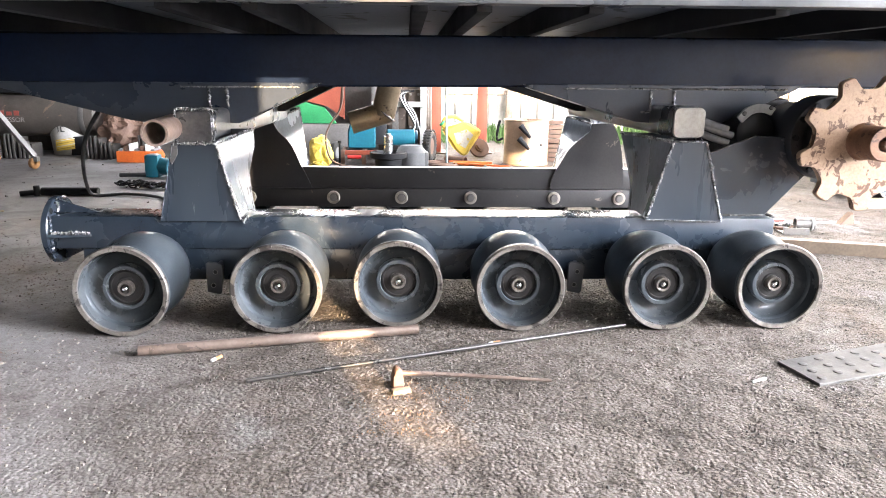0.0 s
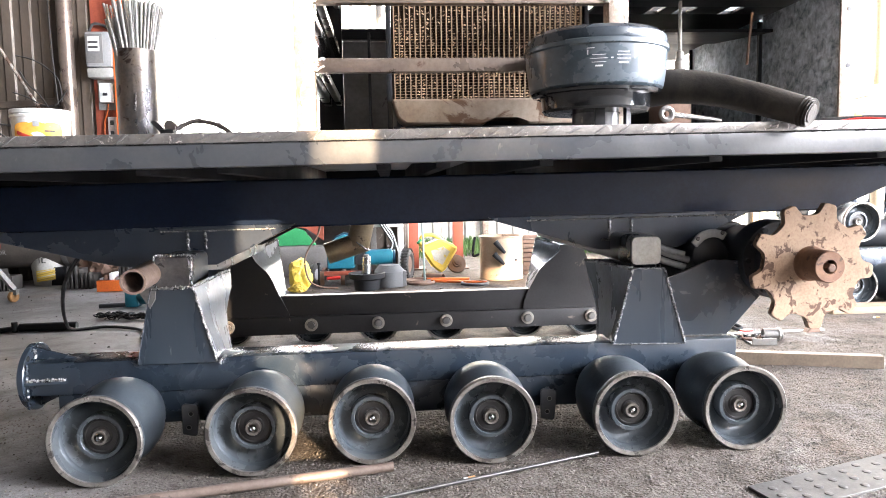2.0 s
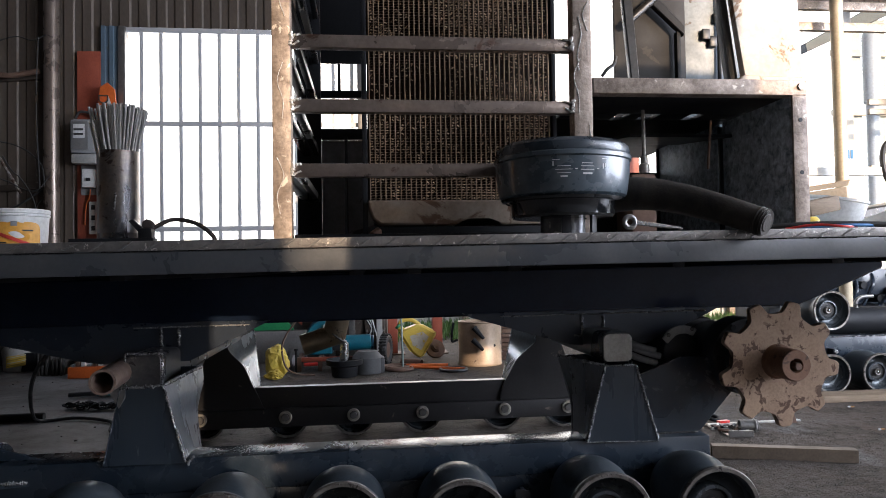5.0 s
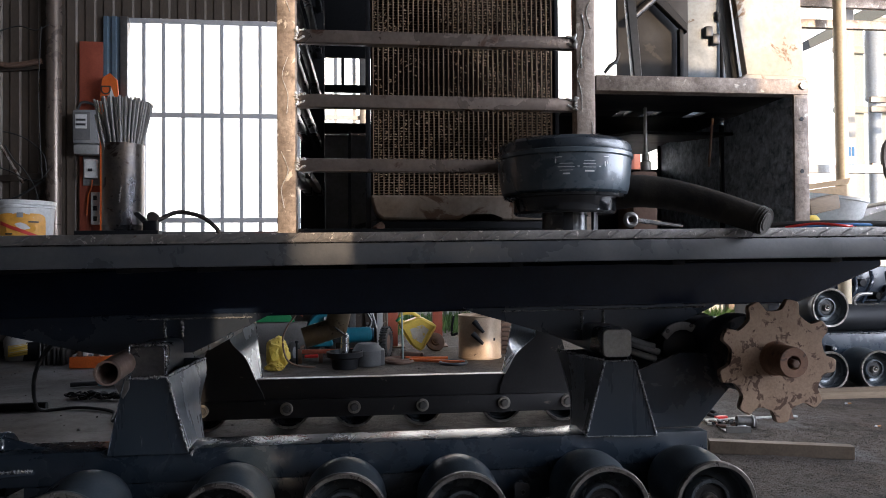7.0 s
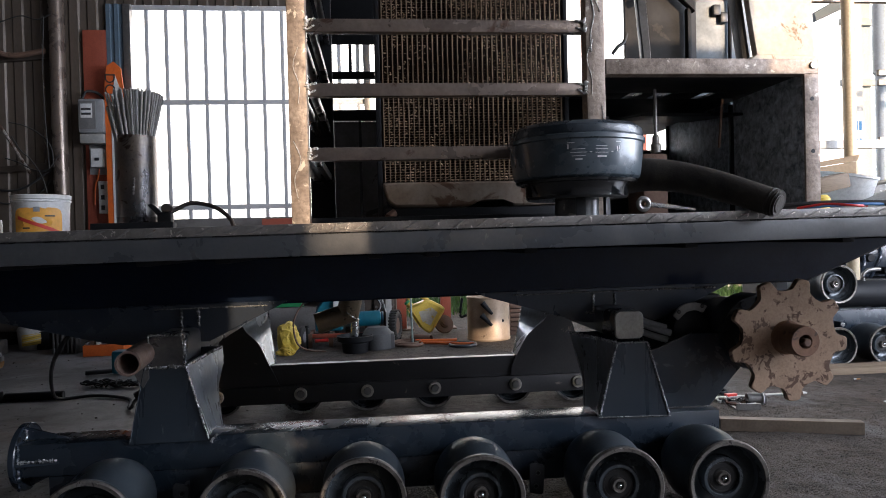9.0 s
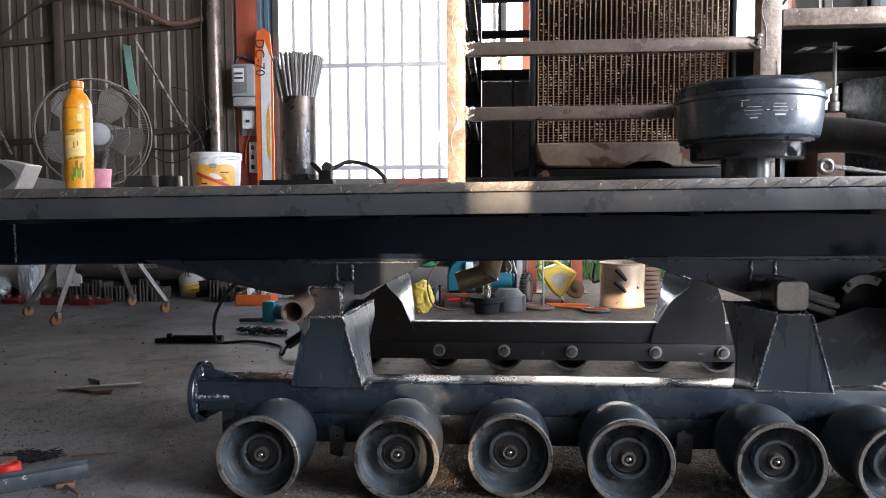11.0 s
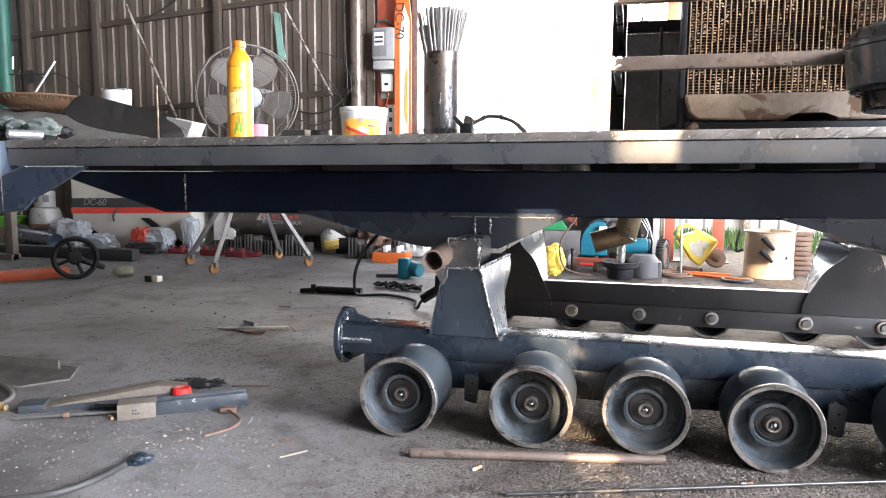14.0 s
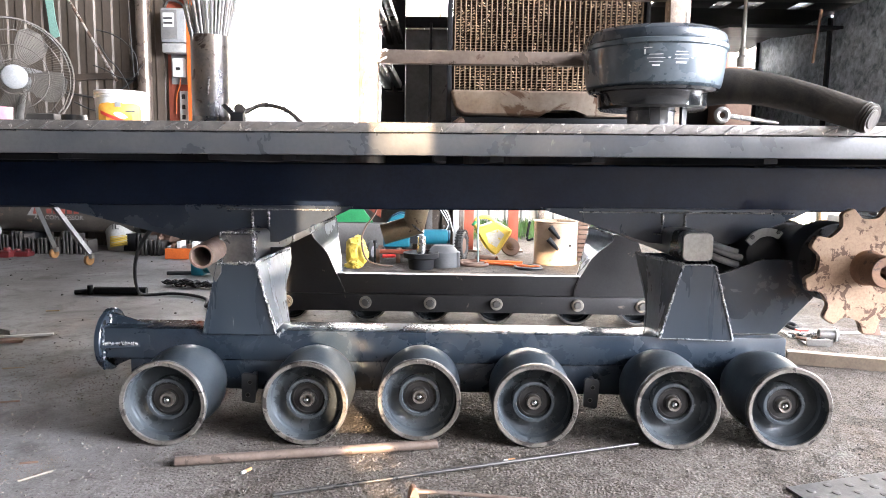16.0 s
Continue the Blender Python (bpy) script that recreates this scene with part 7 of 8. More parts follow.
solo("low_plinth", box(-0.9, -0.1, 5.6, 5.74, 0, 0.265, 0.01), M_WALL_DARK, "low grey concrete plinth", "plinth")
belt = [(-0.055, 4.62, 0.60), (-0.075, 4.6, 0.437), (-0.150, 4.6, 0.322), (-0.179, 4.6, 0.223), (-0.151, 4.6, 0.094), (-0.07, 4.6, 0.045), (0.048, 4.62, 0.03)]
solo("drive_belt", sweep(belt, 0.013, 10, 8, None, 0.0, 0.5), M_RUSTY, "brown worn drive belt hanging in a loop to the floor", "belt")
gear = thing("rusty_gear", "rusty gear disc leaning behind the jug", "gear", (1.01, 5.6, 0))
mg = at(1.01, 5.62, 0.075, 62, 0, 12)
part("disc", lathe([(0, -0.012), (0.082, -0.012), (0.086, -0.006), (0.086, 0.006), (0.082, 0.012), (0.040, 0.012), (0.036, 0.03), (0, 0.03)], 28, None, mg), M_RUSTY, gear)
part("boss", lathe([(0.012, 0.031), (0.026, 0.031), (0.026, 0.045), (0.012, 0.045)], 20, None, mg), M_RUSTY, gear)
solo("thin_conduit", rod((0.683, 5.0, 0.62), (0.697, 5.0, 0.0), 0.0085, 10), M_CONDUIT, "thin pale green conduit standing up from the floor", "conduit")
rackp = thing("tangled_rack", "pale steel rack with tangled wire behind the machine", "rack", (0.35, 5.5, 0))
for x in (0.10, 0.27, 0.50):
    part("rack_post", box(x, x + 0.05, 5.5, 5.55, 0, 1.2, 0.003), M_PALE if x > 0.4 else M_STEEL, rackp)
part("rack_shelf", box(0.10, 0.55, 5.45, 5.6, 0.42, 0.46, 0.003), M_PALE, rackp)
for k in range(6):
    part("wire", sweep([(0.3 + 0.03 * k, 5.44, 0.55), (0.42 - 0.02 * k, 5.42, 0.42 + 0.02 * k), (0.46, 5.43, 0.36 - 0.02 * k), (0.5 - 0.03 * k, 5.42, 0.22)], 0.006, 6), M_UNDER if k % 2 else M_PALE, rackp)
shed = thing("yard_shed", "pale blue shed with a dark blue sloping roof across the yard", "shed", (8.2, 9.8, 0))
M_SHED = material("pale_blue_sheet", (0.66, 0.76, 0.84), (0.56, 0.68, 0.78), 0.5, 0.1, 2, 40, 0.05)
for k in range(7):
    part("wall_sheet", box(7.82 + 0.42 * k, 8.14 + 0.42 * k, 9.6, 9.66, 0, 4.55, 0.004), M_SHED, shed)
part("roof", prism([(6.95, 4.02), (6.98, 3.90), (8.6, 4.62), (11, 4.7), (11, 4.9), (8.5, 4.85)], "y", 9.2, 9.58, 0.004), material("dark_blue_roof", (0.05, 0.075, 0.11), (0.08, 0.11, 0.15), 0.45, 0.2, 3, 40, 0.05), shed)
for z in (3.02, 3.95):
    part("girt", box(7.6, 11, 9.52, 9.58, z, z + 0.10, 0.004), M_WHITE, shed)
gbx = thing("stripped_gearbox", "dark brown stripped gearbox with rods behind the cutting machine", "gearbox", (0.42, 5.62, 0))
M_GBX = material("oily_brown_casting", (0.075, 0.060, 0.048), (0.13, 0.10, 0.08), 0.55, 0.2, 12, 90, 0.2, spots=(0.26, 0.22, 0.18), spot_scale=16, spot_at=0.64)
part("case", box(0.12, 0.60, 5.60, 5.80, 0, 0.62, 0.04), M_GBX, gbx)
part("bell", lathe([(0, 0), (0.13, 0), (0.15, 0.05), (0.15, 0.09), (0, 0.09)], 28, None, at(0.24, 5.595, 0.42, 90)), M_GBX, gbx)
part("cover", box(0.40, 0.57, 5.57, 5.595, 0.22, 0.56, 0.01), M_GBX, gbx)
for k in range(6):
    part("cover_bolt", rod((0.42 + 0.065 * (k % 3), 5.555, 0.25 + 0.27 * (k // 3)), (0.42 + 0.065 * (k % 3), 5.572, 0.25 + 0.27 * (k // 3)), 0.012, 6), M_STEEL, gbx)
for k in range(5):
    part("rod", sweep([(0.14 + 0.1 * k, 5.56, 0.60), (0.20 + 0.08 * k, 5.53, 0.72), (0.18 + 0.11 * k, 5.55, 0.90)], 0.012, 8), M_GBX if k % 2 else M_PALE, gbx)


# ---- left side of the workshop ----
def pedestal_fan():
    cx, cy = -2.89, 5.04
    zc = 1.40
    ob = thing("pedestal_fan", "large dusty pedestal fan on four caster legs", "fan", (cx, cy, 0))
    R = 0.43
    mt_ = at(cx, cy - 0.10, zc, 97, 0, 42)
    # cage and blade colours darkened too, for the dimmer corner
    M_CAGE = material("grey_wire_cage", (0.115, 0.10, 0.085), (0.08, 0.07, 0.06), 0.5, 0.4, 20, 90, 0.05)
    M_BLADE = material("dusty_fan_blade", (0.17, 0.153, 0.132), (0.115, 0.102, 0.088), 0.5, 0.0, 5, 60, 0.05)
    for rr, zz, th in ((R, 0.0, 0.009), (R * 0.80, 0.055, 0.0035), (R * 0.55, 0.075, 0.0035), (R * 0.3, 0.085, 0.0035), (R, -0.10, 0.006)):
        part("cage_ring", torus(rr, th, mt_ @ Matrix.Translation((0, 0, zz)), 48, 6), M_CAGE, ob)
    wire_b = sweep([(0.06, 0, 0.088), (R * 0.35, R * 0.05, 0.084), (R * 0.7, R * 0.05, 0.066), (R * 0.92, R * 0.015, 0.035), (R, 0, 0.0)], 0.0015, 4, 2)
    wire = mesh_of("cage_wire", wire_b, M_CAGE)
    for k in range(108):
        w = new("cage_wire", wire)
        w.parent = ob
        w.matrix_basis = Matrix.Translation(-ORIGIN[ob.name]) @ mt_ @ pose(0, 0, 0, 0, 0, 360 / 108 * k)
    part("centre_badge", lathe([(0, 0.105), (0.072, 0.102), (0.09, 0.09), (0.09, 0.07)], 32, None, mt_), M_GREY, ob)
    for k in range(5):
        pts = []
        for r_, a in ((0.06, -20), (0.13, -30), (0.22, -32), (0.31, -30), (0.37, -22), (0.395, -8), (0.39, 6), (0.35, 16), (0.27, 20), (0.17, 20), (0.09, 24), (0.06, 22)):
            a = radians(a + 72 * k + 66)
            tw = 0.10 * math.sin(a - radians(72 * k + 66))
            pts.append((r_ * math.cos(a), r_ * math.sin(a), -0.03 + tw))
        b = bmesh.new()
        vs = [b.verts.new(p) for p in pts]
        b.faces.new(vs)
        bmesh.ops.solidify(b, geom=b.faces[:], thickness=0.004)
        bmesh.ops.transform(b, matrix=mt_, verts=b.verts[:])
        part("blade", b, M_BLADE, ob)
    part("motor", rod((cx, cy - 0.02, zc), (cx + 0.02, cy + 0.20, zc), 0.09, 24), M_GREY, ob)
    part("column", rod((-2.67, 4.52, 0.68), (cx, cy + 0.05, zc - 0.05), 0.025, 16), M_STEEL, ob)
    leg_top = Vector((-2.67, 4.52, 0.75))
    for x, y in ((-3.15, 4.42), (-2.67, 4.02), (-2.65, 4.98), (-2.19, 4.62)):
        foot = Vector((x, y, 0.085))
        top = leg_top + (Vector((x, y, 0.75)) - leg_top) * 0.12
        lg = part("leg", rod(foot, top, 0.021, 4), M_STEEL, ob, "grey angle-iron leg")
        part("caster_fork", box(x - 0.022, x + 0.022, y - 0.02, y + 0.02, 0.052, 0.088, 0.004), M_STEEL, lg)
        part("caster_wheel", lathe([(0.012, -0.014), (0.036, -0.014), (0.040, -0.010), (0.040, 0.010), (0.036, 0.014), (0.012, 0.014)], 24, None, at(x - 0.01, y, 0.040, 90, 0, 70)), material("amber_caster", (0.30, 0.15, 0.05), (0.25, 0.12, 0.045), 0.4) if "amber_caster" not in bpy.data.materials else bpy.data.materials["amber_caster"], lg)
    return ob


pedestal_fan()


def hopper():
    ob = thing("harvester_hopper", "cream harvester tank panel with black and red stripes, on the floor", "hopper", (-4.4, 5.5, 0))
    part("side", prism([(-5.17, 0.80), (-3.78, 0.80), (-3.78, 0.07), (-3.86, 0.005), (-4.62, 0.0), (-5.17, 0.24)], "y", 5.35, 5.75, 0.01), M_CREAM, ob)
    part("black_stripe", prism([(-5.17, 0.48), (-4.0, 0.50), (-4.0, 0.41), (-5.17, 0.385)], "y", 5.344, 5.348, 0.0), M_INK_BLACK, ob)
    part("red_stripe", prism([(-5.17, 0.378), (-3.80, 0.418), (-3.80, 0.358), (-5.17, 0.325)], "y", 5.344, 5.348, 0.0), M_INK_RED, ob)
    lettering("DC-60", 0.098, at(-4.876, 5.340, 0.443, 90, 0, 0), M_GREY, ob, slant=0.28)
    part("rib", prism([(-4.35, 0.30), (-4.25, 0.30), (-3.80, 0.02), (-3.92, 0.02)], "y", 5.33, 5.348, 0.002), M_UNDER, ob)
    part("rib", prism([(-5.1, 0.24), (-5.02, 0.24), (-4.68, 0.02), (-4.78, 0.02)], "y", 5.33, 5.348, 0.002), M_UNDER, ob)
    part("orange_trim", box(-5.13, -5.07, 5.32, 5.345, 0.05, 0.24, 0.003), M_ORANGE, ob)
    part("handle", sweep([(-4.62, 5.34, 0.38), (-4.64, 5.31, 0.32), (-4.66, 5.34, 0.26)], 0.008), M_BLACK, ob)
    return ob


hopper()
solo("leaning_board", box(-3.64, -3.41, 5.50, 5.525, 0.0, 0.74, 0.003), M_PAIL_DIRTY, "dirty white board standing beside the hopper", "board")
solo("clear_bag", crumpled_bag(-3.70, 5.22, 0.065, 0.06, 0.165, 23), M_SACK, "crumpled clear plastic bag leaning by the hopper", "bag", smooth=14)
M_FADED = material("faded_white_print", (0.34, 0.32, 0.30), (0.22, 0.21, 0.20), 0.7, 0.0, 30, 90, 0)
M_FADED_RED = material("faded_red_print", (0.32, 0.07, 0.05), (0.22, 0.05, 0.04), 0.7, 0.0, 30, 90, 0)
comp = thing("air_compressor", "grey-brown air compressor tank with red lettering", "air compressor", (-2.6, 5.6, 0))
# tank paint made darker to stand for the weak light by this wall
part("tank", lathe([(0, -0.75), (0.10, -0.74), (0.155, -0.70), (0.17, -0.64), (0.17, 0.55), (0.155, 0.61), (0.10, 0.65), (0, 0.66)], 36, None, at(-2.75, 5.62, 0.315, 0, 90, 0)), material("dusty_tank_paint", (0.095, 0.082, 0.070), (0.060, 0.051, 0.044), 0.5, 0.2, 5, 70, 0.1, spots=(0.17, 0.12, 0.085), spot_scale=8, spot_at=0.6), comp)
part("end_cap", lathe([(0.171, 0.50), (0.173, 0.505), (0.173, 0.54), (0.171, 0.545)], 36, None, at(-2.75, 5.62, 0.315, 0, 90, 0)), M_STEEL, comp)
lettering("AIR COMPRESSOR", 0.052, at(-2.87, 5.448, 0.283, 90, 0, 0), M_FADED, comp)
for k in range(5):
    part("lettering_bar", box(-2.97 + 0.058 * k, -2.93 + 0.058 * k, 5.4460, 5.4495, 0.318, 0.356 - 0.008 * (k % 2), 0.0, None), M_FADED_RED, comp)
part("warning_sign", prism([(-3.14, 0.30), (-3.00, 0.30), (-3.07, 0.40)], "y", 5.4455, 5.4495, 0.0), M_FADED, comp)
part("warning_mark", prism([(-3.085, 0.315), (-3.055, 0.315), (-3.07, 0.37)], "y", 5.4425, 5.4450, 0.0), M_FADED_RED, comp)
for x in (-3.2, -2.3):
    part("foot", box(x - 0.05, x + 0.05, 5.5, 5.74, 0, 0.15, 0.004), M_UNDER, comp)
part("pump", box(-3.0, -2.6, 5.5, 5.78, 0.49, 0.75, 0.03), M_UNDER, comp)
M_BUCKET_YELLOW = material("dirty_yellow_label", (0.62, 0.43, 0.06), (0.50, 0.34, 0.05), 0.6, 0.0, 12, 70, 0.03)
bk = thing("plaster_bucket", "white dirty plastic bucket with a yellow label and wire handle", "bucket", (-2.40, 5.62, 0))
part("bucket", lathe([(0, 0), (0.125, 0), (0.13, 0.006), (0.155, 0.285), (0.161, 0.287), (0.161, 0.305), (0.155, 0.307), (0.145, 0.29), (0.12, 0.02), (0, 0.02)], 40, None, at(-2.40, 5.62, 0)), M_PAIL_DIRTY, bk)
part("label", label_wrap(-2.40, 5.62, 0.1475, radians(-112), radians(-42), 0.035, 0.125, 12, None, 0.02), M_BUCKET_YELLOW, bk, "yellow striped label")
for k in range(4):
    part("label_stripe", label_wrap(-2.40, 5.62, 0.1500, radians(-108), radians(-50), 0.045 + 0.021 * k, 0.051 + 0.021 * k, 12, None, 0.028), M_PAIL_DIRTY if k % 2 else M_OLIVE, bk)
for a0, a1, za, zb in ((-98, -95, 0.19, 0.235), (-90, -86, 0.19, 0.235), (-86, -78, 0.228, 0.235), (-86, -78, 0.19, 0.197), (-74, -58, 0.238, 0.246), (-108, -100, 0.238, 0.246)):
    part("print_bar", label_wrap(-2.40, 5.62, 0.1565, radians(a0), radians(a1), za, zb, 4), M_INK_BLACK, bk)
part("handle", sweep([(-2.56, 5.6, 0.29), (-2.555, 5.58, 0.37), (-2.42, 5.55, 0.46), (-2.26, 5.58, 0.39), (-2.24, 5.6, 0.29)], 0.005), M_STEEL, bk)
M_CAST_PAD = material("oily_black_casting", (0.040, 0.036, 0.034), (0.065, 0.058, 0.053), 0.55, 0.1, 9, 100, 0.15)
rng = random.Random(31)
for k in range(12):
    x = -3.45 + 0.105 * k + (0.30 if k > 8 else 0)
    if -2.6 < x < -2.2:
        x += 0.5
    h = rng.uniform(0.12, 0.215)
    blk = thing("cast_block", "dark oily cast track pad stacked by the wall", "cast block", (x, 5.3, 0), "cast blocks")
    part("block", box(x, x + 0.09, 5.24, 5.40, 0, h * 0.85, 0.008), M_CAST_PAD, blk)
    for kk in range(3):
        part("fin", prism([(x + 0.004 + 0.03 * kk, 0), (x + 0.022 + 0.03 * kk, 0), (x + 0.018 + 0.03 * kk, h), (x + 0.008 + 0.03 * kk, h)], "y", 5.20, 5.238, 0.002), M_CAST_PAD, blk)
for k, (x, y, s) in enumerate(((-3.35, 5.02, 1.0), (-3.08, 4.98, 0.9), (-3.75, 5.08, 0.8), (-2.95, 5.05, 0.7))):
    cst = thing("red_casting", "dull red cast bracket on the floor", "casting", (x, y, 0), "red castings")
    part("body", box(x - 0.10 * s, x + 0.10 * s, y - 0.05, y + 0.05, 0, 0.06 * s, 0.015), material("dull_red_casting", (0.11, 0.014, 0.016), (0.17, 0.02, 0.022), 0.5) if k == 0 else bpy.data.materials["dull_red_casting"], cst)
    for dx in (-0.06, 0.06):
        part("boss", lathe([(0.012, 0.0), (0.035 * s, 0.0), (0.033 * s, 0.09 * s), (0.012, 0.09 * s)], 18, None, at(x + dx * s, y, 0)), bpy.data.materials["dull_red_casting"], cst)
tray = thing("orange_tool_tray", "orange-red steel tool tray with loose parts", "tool tray", (-1.63, 5.1, 0))
part("tray", box(-1.80, -1.50, 5.02, 5.20, 0, 0.085, 0.006), M_ORANGE, tray)
for k in range(7):
    part("loose_part", box(-1.79 + 0.04 * k, -1.76 + 0.04 * k, 5.04, 5.16, 0.086, 0.10 + 0.02 * (k % 3), 0.004), (M_GREY, M_RUSTY, M_WHITE)[k % 3], tray)
rub = thing("sack_pile", "pile of pale sacks and rusty sheet behind the tray", "sacks", (-1.8, 5.5, 0))
part("sack", lump(-1.95, 5.55, 0.16, 0.18, 0.14, 0.18, 8), M_RUSTY, rub, smooth=22)
part("sack", lump(-1.62, 5.5, 0.15, 0.16, 0.12, 0.17, 15), M_PALE, rub, smooth=22)
gr = thing("angle_grinder", "teal angle grinder lying on the floor with its cable", "angle grinder", (-1.2, 4.25, 0))
part("body", rod((-1.26, 4.28, 0.075), (-1.13, 4.22, 0.065), 0.06, 20, 0.05), M_TEAL, gr)
part("gear_head", box(-1.30, -1.21, 4.20, 4.30, 0.0, 0.15, 0.02), M_TEAL, gr)
part("side_handle", rod((-1.29, 4.22, 0.02), (-1.45, 4.18, 0.02), 0.015, 12), M_BLACK, gr)
chn = thing("steel_chain", "dark steel chain heaped on the floor", "chain", (-1.17, 3.80, 0))
link = mesh_of("chain_link", torus(0.018, 0.005, Matrix.Diagonal((1.4, 1, 1, 1)), 14, 6), M_UNDER)
rng = random.Random(3)
for k in range(30):
    shared("chain_link", link, chn, (-1.30 + 0.011 * k + rng.uniform(-0.02, 0.02), 3.82 - 0.002 * k + rng.uniform(-0.04, 0.04), 0.012 + rng.uniform(0, 0.02)), (rng.uniform(-40, 40), rng.uniform(-40, 40), rng.uniform(0, 180)))
bar = thing("jack_handle", "dark steel pipe with a bent end on the floor", "pipe", (-1.47, 3.51, 0))
part("shaft", rod((-1.60, 3.50, 0.022), (-1.30, 3.51, 0.022), 0.022, 14), M_UNDER, bar)
part("bent_end", rod((-1.60, 3.50, 0.02), (-1.70, 3.47, 0.014), 0.014, 12), M_UNDER, bar)
part("end_ball", rod((-1.62, 3.49, 0.0), (-1.62, 3.49, 0.055), 0.016, 12), M_UNDER, bar)
cab = thing("welding_cable", "black welding cable hanging from the chassis to the floor", "cable", (-1.1, 3.2, 0))
part("cable", sweep([(-0.56, 1.98, 0.60), (-0.80, 2.32, 0.44), (-1.06, 2.83, 0.27), (-1.23, 3.22, 0.10), (-1.29, 3.44, 0.014), (-1.15, 3.50, 0.010), (-1.02, 3.455, 0.010), (-0.90, 3.35, 0.010), (-0.84, 3.16, 0.012), (-0.80, 3.08, 0.03), (-0.78, 3.13, 0.07), (-0.62, 3.2, 0.2)], 0.0085, 8, 10), M_UNDER, cab)
part("holder_grip", rod((-0.80, 3.15, 0.06), (-0.60, 3.2, 0.19), 0.028, 12), M_BLACK, cab)
M_ORANGE_DULL = material("worn_orange_red_paint", (0.52, 0.10, 0.03), (0.42, 0.07, 0.025), 0.5, 0.0, 8, 90, 0.1, spots=(0.12, 0.06, 0.04), spot_scale=9, spot_at=0.64)
hw = thing("handwheel", "black cast handwheel with four spokes standing on the floor", "handwheel", (-3.44, 3.5, 0))
mh = at(-3.44, 3.5, 0.152, 86, 0, 43)
part("rim", torus(0.134, 0.018, mh, 40, 8), M_UNDER, hw)
part("hub", lathe([(0, -0.03), (0.045, -0.03), (0.05, 0.0), (0.035, 0.045), (0, 0.045)], 24, None, mh), M_UNDER, hw)
for k in range(4):
    b = rod((0.03, 0, 0), (0.128, 0, 0), 0.012, 8)
    bmesh.ops.transform(b, matrix=mh @ pose(0, 0, 0, 0, 0, 90 * k + 20), verts=b.verts[:])
    part("spoke", b, M_UNDER, hw)
part("shaft", rod((-3.44, 3.52, 0.143), (-3.40, 3.72, 0.06), 0.02, 12), M_UNDER, hw)
solo("orange_channel", box(-0.42, 0.03, -0.03, 0.03, 0.0, 0.075, 0.004, None, at(-3.60, 3.57, 0, 0, 0, 52)), M_ORANGE_DULL, "orange painted steel channel on the floor", "steel channel")
sq = thing("square_tubes", "black square steel tube lying on the floor", "steel tube", (-4.3, 4.45, 0))
b = bmesh.new()
part("tube", box(-5.6, -3.72, 4.42, 4.52, 0.0, 0.10, 0.008), M_BLACK, sq)
part("tube_bore", box(-3.719, -3.717, 4.432, 4.508, 0.012, 0.088, 0.0), M_INK_BLACK, sq)
M_AMBER = material("cloudy_amber_plastic", (0.24, 0.21, 0.13), (0.30, 0.28, 0.23), 0.35, 0.0, 14, 80, 0.03)
solo("grey_bottle", lathe([(0, 0), (0.031, 0), (0.034, 0.005), (0.034, 0.10), (0.027, 0.12), (0.013, 0.135), (0.013, 0.15), (0, 0.15)], 24, None, at(-3.16, 3.74, 0.038, 88, 0, -50)), M_AMBER, "dirty tan plastic bottle lying on the floor", "bottle")
wb = thing("small_carton", "black and white small carton on the floor", "carton", (-2.86, 3.62, 0))
part("carton", box(-2.92, -2.865, 3.55, 3.605, 0, 0.042, 0.003), M_BLACK, wb)
part("white_end", box(-2.864, -2.815, 3.55, 3.605, 0, 0.042, 0.003), M_PAIL_DIRTY, wb)
M_GAS = material("chipped_grey_cylinder", (0.30, 0.295, 0.28), (0.22, 0.21, 0.195), 0.5, 0.1, 6, 80, 0.08, spots=(0.16, 0.09, 0.06), spot_scale=9, spot_at=0.62)
M_SACK_RED = material("printed_red_sack", (0.50, 0.06, 0.035), (0.40, 0.04, 0.03), 0.35, 0.0, 9, 80, 0.05, spots=(0.50, 0.48, 0.46), spot_scale=14, spot_at=0.63)
gas = thing("gas_bottle", "pale grey gas cylinder with a guard ring", "gas cylinder", (-5.45, 5.35, 0))
part("cylinder", lathe([(0, 0), (0.14, 0), (0.15, 0.02), (0.15, 0.30), (0.13, 0.37), (0.05, 0.41), (0, 0.41)], 32, None, at(-5.45, 5.3, 0)), M_GAS, gas)
part("guard_ring", lathe([(0.09, 0.39), (0.10, 0.39), (0.10, 0.55), (0.09, 0.55), (0.09, 0.39)], 28, None, at(-5.45, 5.3, 0)), M_GAS, gas)
for a in (-95, -40):
    part("guard_slot", label_wrap(-5.45, 5.3, 0.1008, radians(a - 16), radians(a + 16), 0.44, 0.51, 6), M_INK_BLACK, gas)
part("rust_band", lathe([(0.151, 0.16), (0.152, 0.165), (0.152, 0.22), (0.151, 0.225)], 32, None, at(-5.45, 5.3, 0)), M_RUSTY, gas)
sk = thing("cement_sack", "white crumpled plastic sacks on the floor", "sacks", (-5.0, 5.1, 0))
part("sack", crumpled_bag(-4.98, 5.1, 0.185, 0.11, 0.145, 3, 0.12), M_SACK, sk, smooth=14)
part("sack", crumpled_bag(-4.62, 5.14, 0.12, 0.09, 0.075, 5, -0.2), M_SACK, sk, smooth=14)
sk2 = thing("chip_packet_sack", "white and red plastic sack by the hopper", "sack", (-4.1, 5.15, 0))
part("sack", crumpled_bag(-4.02, 5.15, 0.15, 0.10, 0.115, 11, -0.25), M_SACK, sk2, smooth=14)
